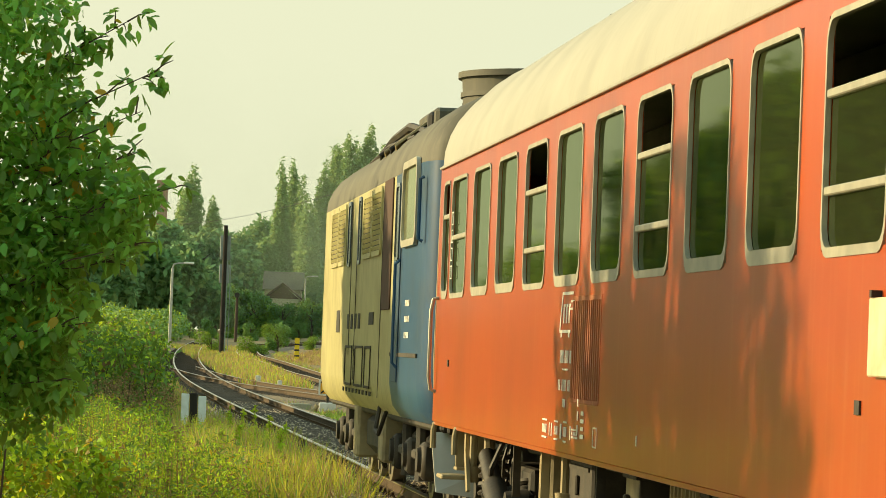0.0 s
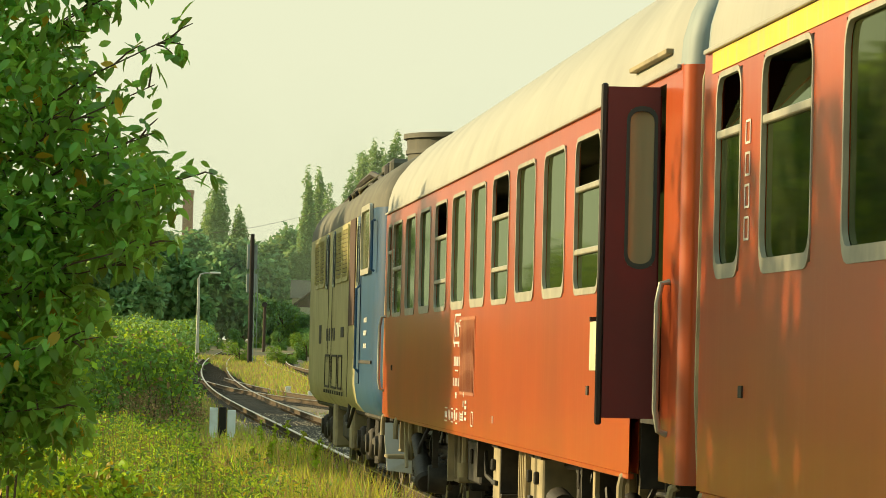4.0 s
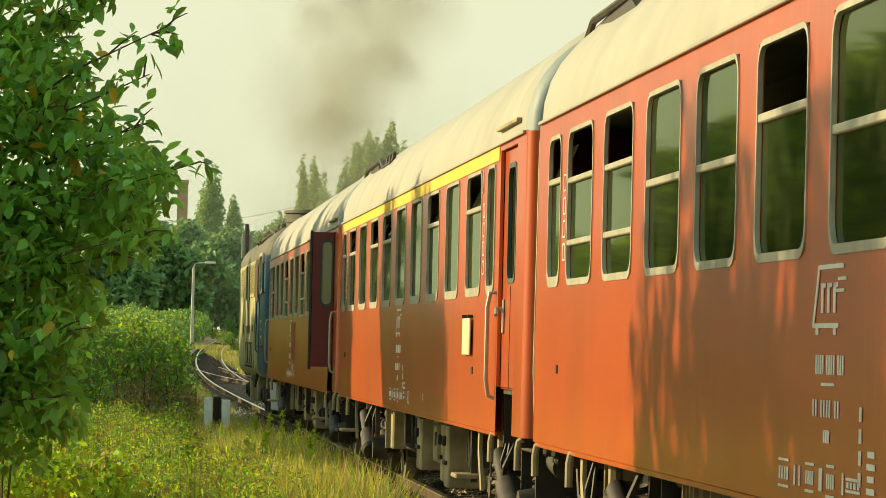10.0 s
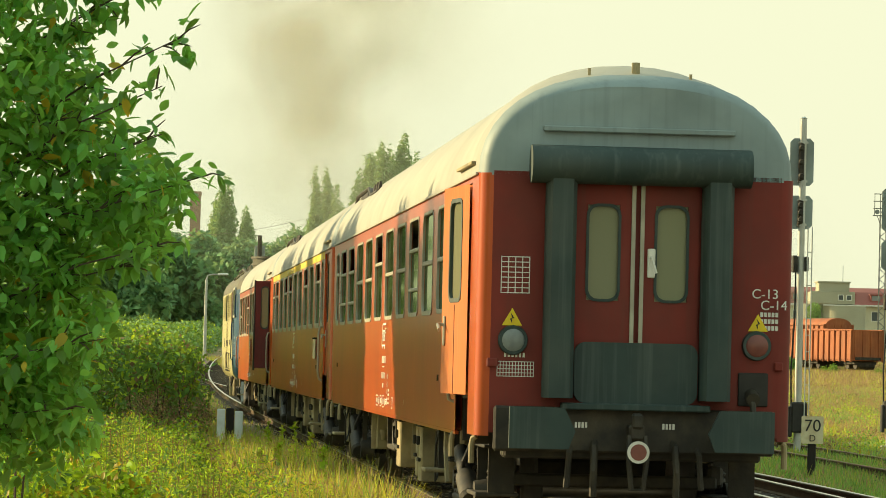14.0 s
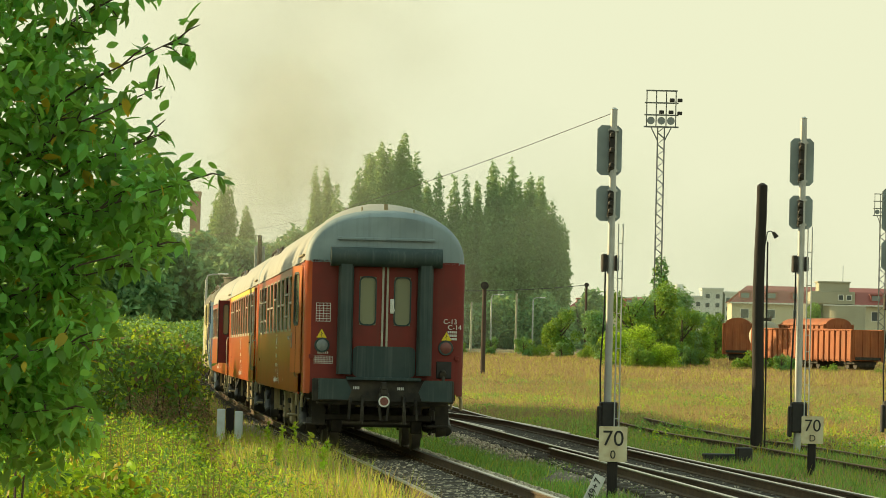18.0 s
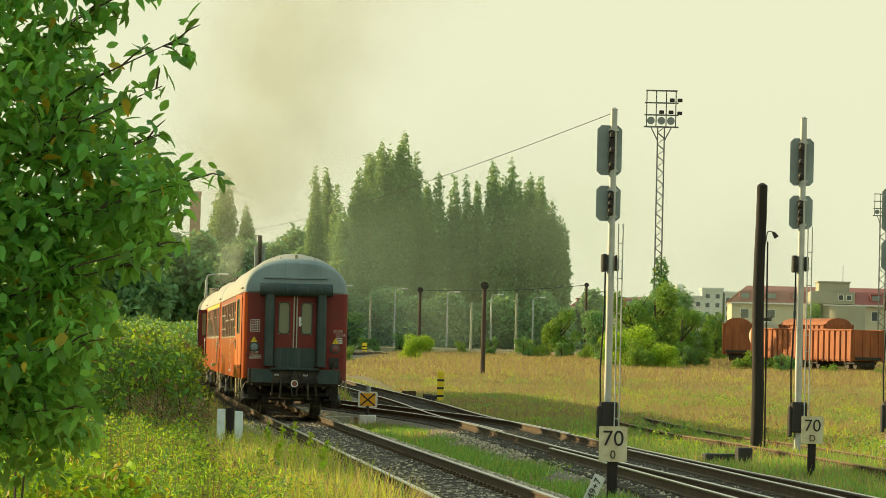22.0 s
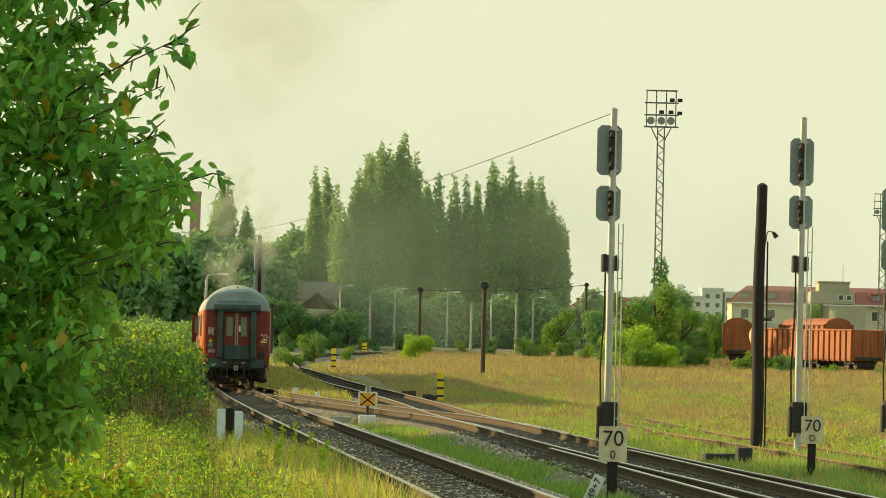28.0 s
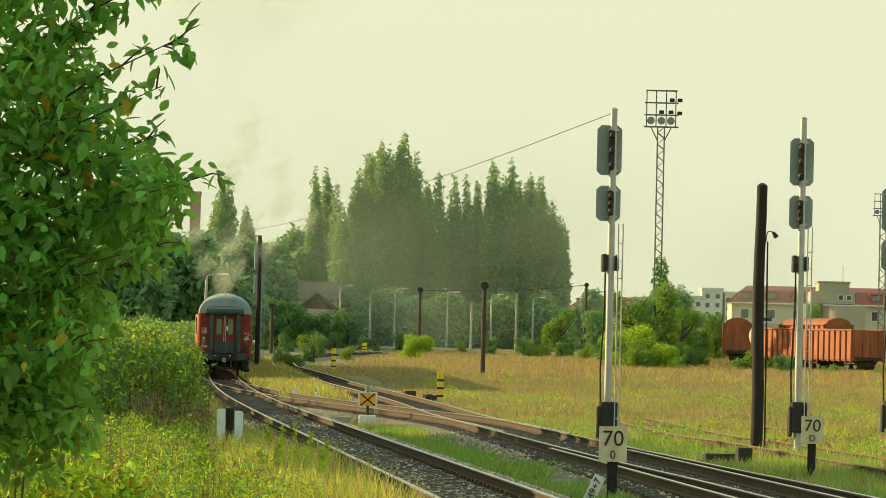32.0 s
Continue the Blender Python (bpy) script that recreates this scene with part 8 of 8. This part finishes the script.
# ---- the tree in front ----
def front_tree():
    t = thing("fruit_tree", "leafy green tree with drooping twigs in front", "tree", pose(-3.4, 18.0, ground_z(-3.4, 18.0)))
    base = Vector((-3.4, 18.0, ground_z(-3.4, 18.0)))
    part("trunk", Build().tube([(0, 0, -0.3), (0.06, 0.0, 0.8), (0.0, 0.05, 1.5), (0.1, 0.0, 2.2)], [0.17, 0.14, 0.12, 0.10], 10), M["bark"], t, "grey-brown trunk", True)
    # limbs reach from the trunk to the crown's rim; (tip x, tip y, tip z, twigs)
    tips = [(-1.21, 17.0, 3.10), (-1.28, 16.8, 2.86), (-1.30, 17.1, 2.66), (-1.09, 17.0, 2.47), (-1.24, 16.9, 2.16), (-1.36, 17.1, 2.08), (-1.50, 16.8, 1.72), (-1.66, 17.0, 1.40), (-1.60, 17.4, 3.30), (-1.35, 17.3, 3.42),
            (-2.0, 16.6, 3.5), (-2.2, 17.0, 2.9), (-2.1, 16.7, 2.3), (-2.3, 16.9, 1.7), (-1.75, 17.2, 2.3), (-1.7, 17.0, 2.75), (-2.8, 16.5, 3.8), (-2.6, 17.8, 3.2), (-3.6, 16.4, 3.4), (-4.3, 17.4, 2.8), (-4.2, 18.6, 3.4),
            (-3.2, 19.4, 3.2), (-2.2, 18.8, 3.6), (-1.7, 18.2, 3.9), (-3.0, 18.0, 4.4), (-1.95, 17.2, 1.30), (-2.4, 17.3, 1.5), (-1.8, 17.6, 1.95)]
    leaves_p, leaves_R, leaves_s = [], [], []
    rt = np.random.default_rng(12)
    limbs, twigs = Build(), Build()
    for i, tip in enumerate(tips):
        tip = Vector(tip) - base
        start = Vector((0.08, 0.0, min(max(tip.z * 0.55, 0.9), 2.1)))
        mid = start.lerp(tip, 0.5) + Vector((0, 0, 0.18))
        near = start.lerp(tip, 0.8) + Vector((0, 0, 0.12))
        limbs.tube([start, mid, near, tip], [0.020, 0.008, 0.0045, 0.0025], 6)
        rim = i < 10
        for k in range(13 if rim else 17):
            f = rt.uniform(0.52 if rim else 0.35, 1.0)
            p0 = (mid.lerp(near, (f - 0.35) / 0.45) if f < 0.8 else near.lerp(tip, (f - 0.8) / 0.2))
            spread = 0.05 + (0.16 if rim else 0.30) * (1.15 - f)
            d = Vector((rt.normal(), rt.normal(), rt.normal() * 0.7)).normalized()
            p1 = p0 + d * spread + (tip - mid).normalized() * 0.06
            twigs.tube([p0, p0.lerp(p1, 0.5) + Vector((0, 0, 0.01)), p1], [0.005, 0.004, 0.002], 4)
            for j in range(8 if rim else 11):
                g = rt.uniform(0.1, 1.1)
                p = p0.lerp(p1, g) + Vector((rt.normal(), rt.normal(), rt.normal())) * (0.025 if rim else 0.05)
                leaves_p.append(p)
                leaves_s.append(rt.uniform(0.060, 0.105))
    lump = [(-1.95, 3.35, 0.32), (-2.3, 3.55, 0.35), (-1.84, 3.00, 0.24), (-2.00, 2.80, 0.34), (-1.72, 2.66, 0.24), (-1.52, 2.50, 0.24), (-1.32, 2.42, 0.17), (-1.62, 2.28, 0.26), (-1.42, 2.22, 0.17), (-1.95, 2.25, 0.36),
            (-1.76, 1.98, 0.22), (-2.00, 1.80, 0.30), (-1.80, 1.62, 0.20), (-1.92, 1.42, 0.18), (-1.72, 1.28, 0.11), (-1.66, 1.78, 0.18), (-1.78, 1.46, 0.2), (-1.95, 1.2, 0.2), (-2.1, 1.5, 0.3), (-2.3, 2.4, 0.55), (-2.4, 3.2, 0.42), (-2.3, 1.7, 0.4), (-2.8, 2.8, 0.4), (-3.0, 3.9, 0.5)]
    fill, _ = blob_points(9000, [(x, 17.25 + 0.25 * ((k * 7) % 3), z) for k, (x, z, r) in enumerate(lump)], [(r, 0.45, r) for x, z, r in lump], 0.2)
    for q in fill:
        leaves_p.append(Vector(q) - base)
        leaves_s.append(rt.uniform(0.060, 0.105))
    part("limb", limbs, M["bark"], t, "thin grey-brown limbs", True)
    part("twig", twigs, M["bark"], t)["kind"] = "stuff"
    n = len(leaves_p)
    p = np.array([tuple(q) for q in leaves_p])
    yaw = rt.random(n) * 6.28
    R = turn_matrices(yaw, rt.normal(-0.45, 0.6, n), rt.normal(0, 0.7, n))
    s = np.array(leaves_s)
    # the leaves nearest the rim are pieces of their own
    rim = np.argsort(-(p[:, 0] + 0.15 * rt.normal(size=n)))[:260]
    rest = np.setdiff1d(np.arange(n), rim)
    pick = (rt.random(n) < 0.03).astype(int)
    crown = part("crown", scatter("crown", *SLENDER, p[rest], R[rest], s[rest], [M["leaf"], M["leaf_yellow"]], pick[rest]), None, t, "dense green leaves, a few yellow")
    crown["kind"] = "stuff"
    b = Build()
    b.v, b.f = [tuple(v) for v in SLENDER[0]], list(SLENDER[1])
    one = b.mesh("leaf", M["leaf"], True)
    for i in rim:
        o = part("leaf", one, None, t)
        o.matrix_basis = Matrix.Translation(p[i]) @ Matrix([list(r) for r in R[i]]).to_4x4() @ Matrix.Scale(float(s[i]), 4)
    return n


front_tree()
spots = [(-4.0 + 0.5 * r9.uniform(-1, 1), 30 + r9.uniform(-2, 2), 1.0 + r9.uniform(0, 1.0), 0.5, 0.5) for j in range(9)]
bank("yellowing_bush", "yellowing bush behind the front tree", "bush", spots, 2600, 0.085, [M["weed"], M["leaf_yellow"], M["leaf"]], [0.45, 0.15, 0.4], tmpl=LEAF)
# trees beside the line, out of view, whose shade falls on the train
row = [(-7.6, 20.3, 6.2, 5.0, 0.50), (-7.8, 24.0, 6.3, 4.6, 0.50), (-11.2, 42.6, 7.0, 5.0, 0.66), (-11.4, 46.0, 7.0, 4.6, 0.66)]
row += [(-12.6 - 0.134 * 3.1 * k, 57.0 + 3.1 * k, 7.4 + 0.2 * (k % 3) + (1.0 if k > 6 else 0.0), 4.9, 0.65 if k < 8 else 0.20) for k in range(15)]
# the five listed here are unseen, added to darken reflections in the coaches
for i, (x, y, hgt, wid, low) in enumerate(row + [(-21, 112, 6.0, 8.0, 0.25), (-23, 125, 6.0, 8.5, 0.2), (-25, 139, 6.2, 9.0, 0.2), (-27.5, 154, 6.4, 9.0, 0.2), (-30, 170, 6.6, 9.5, 0.2)]):
    crown, trunk = round_tree(400 + i, hgt, wid, 0.32 if i > 1 else 0.24, 3400 if i < 2 else 9000 if i < 12 else 13000 if i < 19 else 7000, [M["weed_dark"], M["weed"]] if i > 1 else [M["leaf"], M["weed_dark"]], [0.7, 0.3], low)
    plant("trackside_tree", "bushy green tree beside the line, out of view", "tree", crown, trunk, x, y, "trackside trees", turn=40.0 * i)


# ---- what moves ----
RUN = [(0.0, -54.9), (1.0, -52.15), (2.0, -49.2), (3.0, -46.1), (3.5, -44.4), (5.5, -36.0), (6.0, -33.85), (7.0, -28.75), (8.0, -23.15), (9.0, -17.1), (10.0, -10.7), (11.0, -3.94), (12.0, 3.25), (13.0, 10.6), (14.0, 18.3), (14.5, 22.2),
       (16.5, 38.3), (17.0, 42.45), (18.0, 51.0), (19.0, 59.6), (20.0, 68.4), (21.0, 77.2), (22.0, 86.3), (23.0, 95.6), (24.0, 105.3), (25.0, 115.0), (28.0, 144.5), (30.0, 164.0), (32.0, 183.0)]


def train_at(t):
    """Place of the train's tail along the line at t seconds, smooth between the rows."""
    for i in range(len(RUN) - 1):
        if RUN[i][0] <= t <= RUN[i + 1][0]:
            break
    (t0, s0), (t1, s1) = RUN[i], RUN[i + 1]
    m0 = (s1 - s0) / (t1 - t0) if i == 0 else (s1 - RUN[i - 1][1]) / (t1 - RUN[i - 1][0])
    m1 = (s1 - s0) / (t1 - t0) if i + 2 >= len(RUN) else (RUN[i + 2][1] - s0) / (RUN[i + 2][0] - t0)
    h = t1 - t0
    u = (t - t0) / h
    return (2 * u ** 3 - 3 * u ** 2 + 1) * s0 + (u ** 3 - 2 * u ** 2 + u) * h * m0 + (-2 * u ** 3 + 3 * u ** 2) * s1 + (u ** 3 - u ** 2) * h * m1


def vehicle_pose(s, length):
    a, b = along(s + 3.3), along(s + length - 3.3)
    d = (b - a).normalized()
    yaw, pitch = math.atan2(d.y, d.x), -math.asin(d.z)
    return Matrix.Translation(a - d * 3.3) @ Euler((0, pitch, yaw)).to_matrix().to_4x4()


STACK = 72.3 + 6.6
puff_rng = np.random.default_rng(3)


def smoke_puff(radius, n, mat="soot"):
    p = puff_rng.normal(size=(n, 3)) * radius * np.array([0.42, 0.42, 0.5])
    disc = [(math.cos(math.pi * k / 4), 0.0, math.sin(math.pi * k / 4)) for k in range(8)]
    me = scatter("smoke_puff", disc, [tuple(range(8))], p, turn_matrices(puff_rng.normal(0, 0.5, n), puff_rng.normal(0, 0.4, n), puff_rng.random(n) * 6.28), radius * puff_rng.uniform(0.6, 1.1, n), [M[mat]])
    uv = me.uv_layers.new(name="spread")
    uv.data.foreach_set("uv", [c for _ in range(n) for q in disc for c in (0.5 + 0.5 * q[0], 0.5 + 0.5 * q[2])])
    return me


# faint smoke and distance haze, added as pale sheets to lighten the far trees
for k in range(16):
    ob = thing("haze_sheet", "thin bluish haze sheet that pales the far trees", "smoke", group="smoke haze", kind="stuff", data=smoke_puff(15.0, 4, "haze"))
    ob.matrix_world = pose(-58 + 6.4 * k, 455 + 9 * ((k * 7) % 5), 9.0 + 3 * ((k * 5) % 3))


def motions():
    ride = [k * 0.5 for k in range(65)]
    for ob, off, length in ((coach_3, 0.0, LEN), (coach_2, 24.1, LEN), (coach_1, 48.1, LEN), (loco, 72.3, 16.1)):
        walk(ob, [(t, vehicle_pose(train_at(t) + off, length)) for t in ride])
    for sets in (sets_1, sets_2, sets_3, sets_loco):
        for w, x, r in sets:
            rows, t, last = [], 0.0, None
            while t < 32.0:
                rows.append((t, pose(x, 0, r) @ Matrix.Rotation((train_at(t) - RUN[0][1]) / r, 4, "Y")))
                speed = (train_at(min(t + 0.1, 32.0)) - train_at(max(t - 0.1, 0.0))) / (min(t + 0.1, 32.0) - max(t - 0.1, 0.0))
                t = round(t + max(1, math.floor(1.25 * r / speed * FPS)) / FPS, 4)
            rows.append((32.0, pose(x, 0, r) @ Matrix.Rotation((train_at(32.0) - RUN[0][1]) / r, 4, "Y")))
            walk(w, rows)
    small, mid, large = smoke_puff(0.55, 6), smoke_puff(1.0, 7), smoke_puff(1.7, 8)
    thin, faint = smoke_puff(1.8, 9, "soot_thin"), smoke_puff(2.8, 10, "soot_thin")
    wisp = smoke_puff(0.8, 9, "wisp")
    births = [4.3 + 8.2 * (k / 66) ** 1.1 for k in range(66)] + [12.6 + 0.26 * k for k in range(30)] + [20.6 + 0.6 * k for k in range(19)]
    for k, t0 in enumerate(births):
        if t0 > 20.5:
            me, size = wisp, 0.8
        elif t0 > 12.55:
            me, size = ((thin, 1.8), (faint, 2.8))[k % 2]
        elif t0 > 9.0:
            me, size = ((mid, 1.0), (thin, 1.8), (large, 1.7), (faint, 2.8))[k % 4]
        else:
            me, size = ((small, 0.55), (mid, 1.0), (mid, 1.0))[k % 3]
        ob = thing("smoke_puff", "drifting puff of brown-grey diesel smoke", "smoke", group="exhaust smoke", kind="stuff", data=me)
        puff_rng.random()
        jitter = puff_rng.normal(size=3) * 0.42
        lift = (1.15, 1.0, 1.25)[k % 3] * (1.0 if t0 < 12.55 else 0.8 if t0 < 20.5 else 0.45) * puff_rng.uniform(0.85, 1.15)
        rows = []
        for t in sorted({0.0, t0 * 0.5, max(t0 - 1.0, 0.1), t0, t0 + 0.25, t0 + 0.6, t0 + 1.2, t0 + 2.4, t0 + 4.5, t0 + 8, 32.0}):
            if t > 32.0:
                continue
            if t <= t0:
                # before its time a puff rides below the engine
                p = along(train_at(t) + STACK) - Vector((0, 0, 4.0))
            else:
                a = t - t0
                born = along(train_at(t0) + STACK)
                drag = 1.6 * (1 - math.exp(-a / 0.7))
                p = born + Vector((-math.sin(HEAD), math.cos(HEAD), 0)) * drag + Vector((jitter[0] * min(a, 6) * 0.8 + 0.10 * a, jitter[1] * min(a, 3), 4.45 + 0.5 * size + lift * (a + 0.5 * min(a, 1.5))))
            rows.append((round(t, 3), Matrix.Translation(p) @ pose(0, 0, 0, 3 * (t - t0), 0, 2 * (t - t0))))
        walk(ob, rows)


motions()
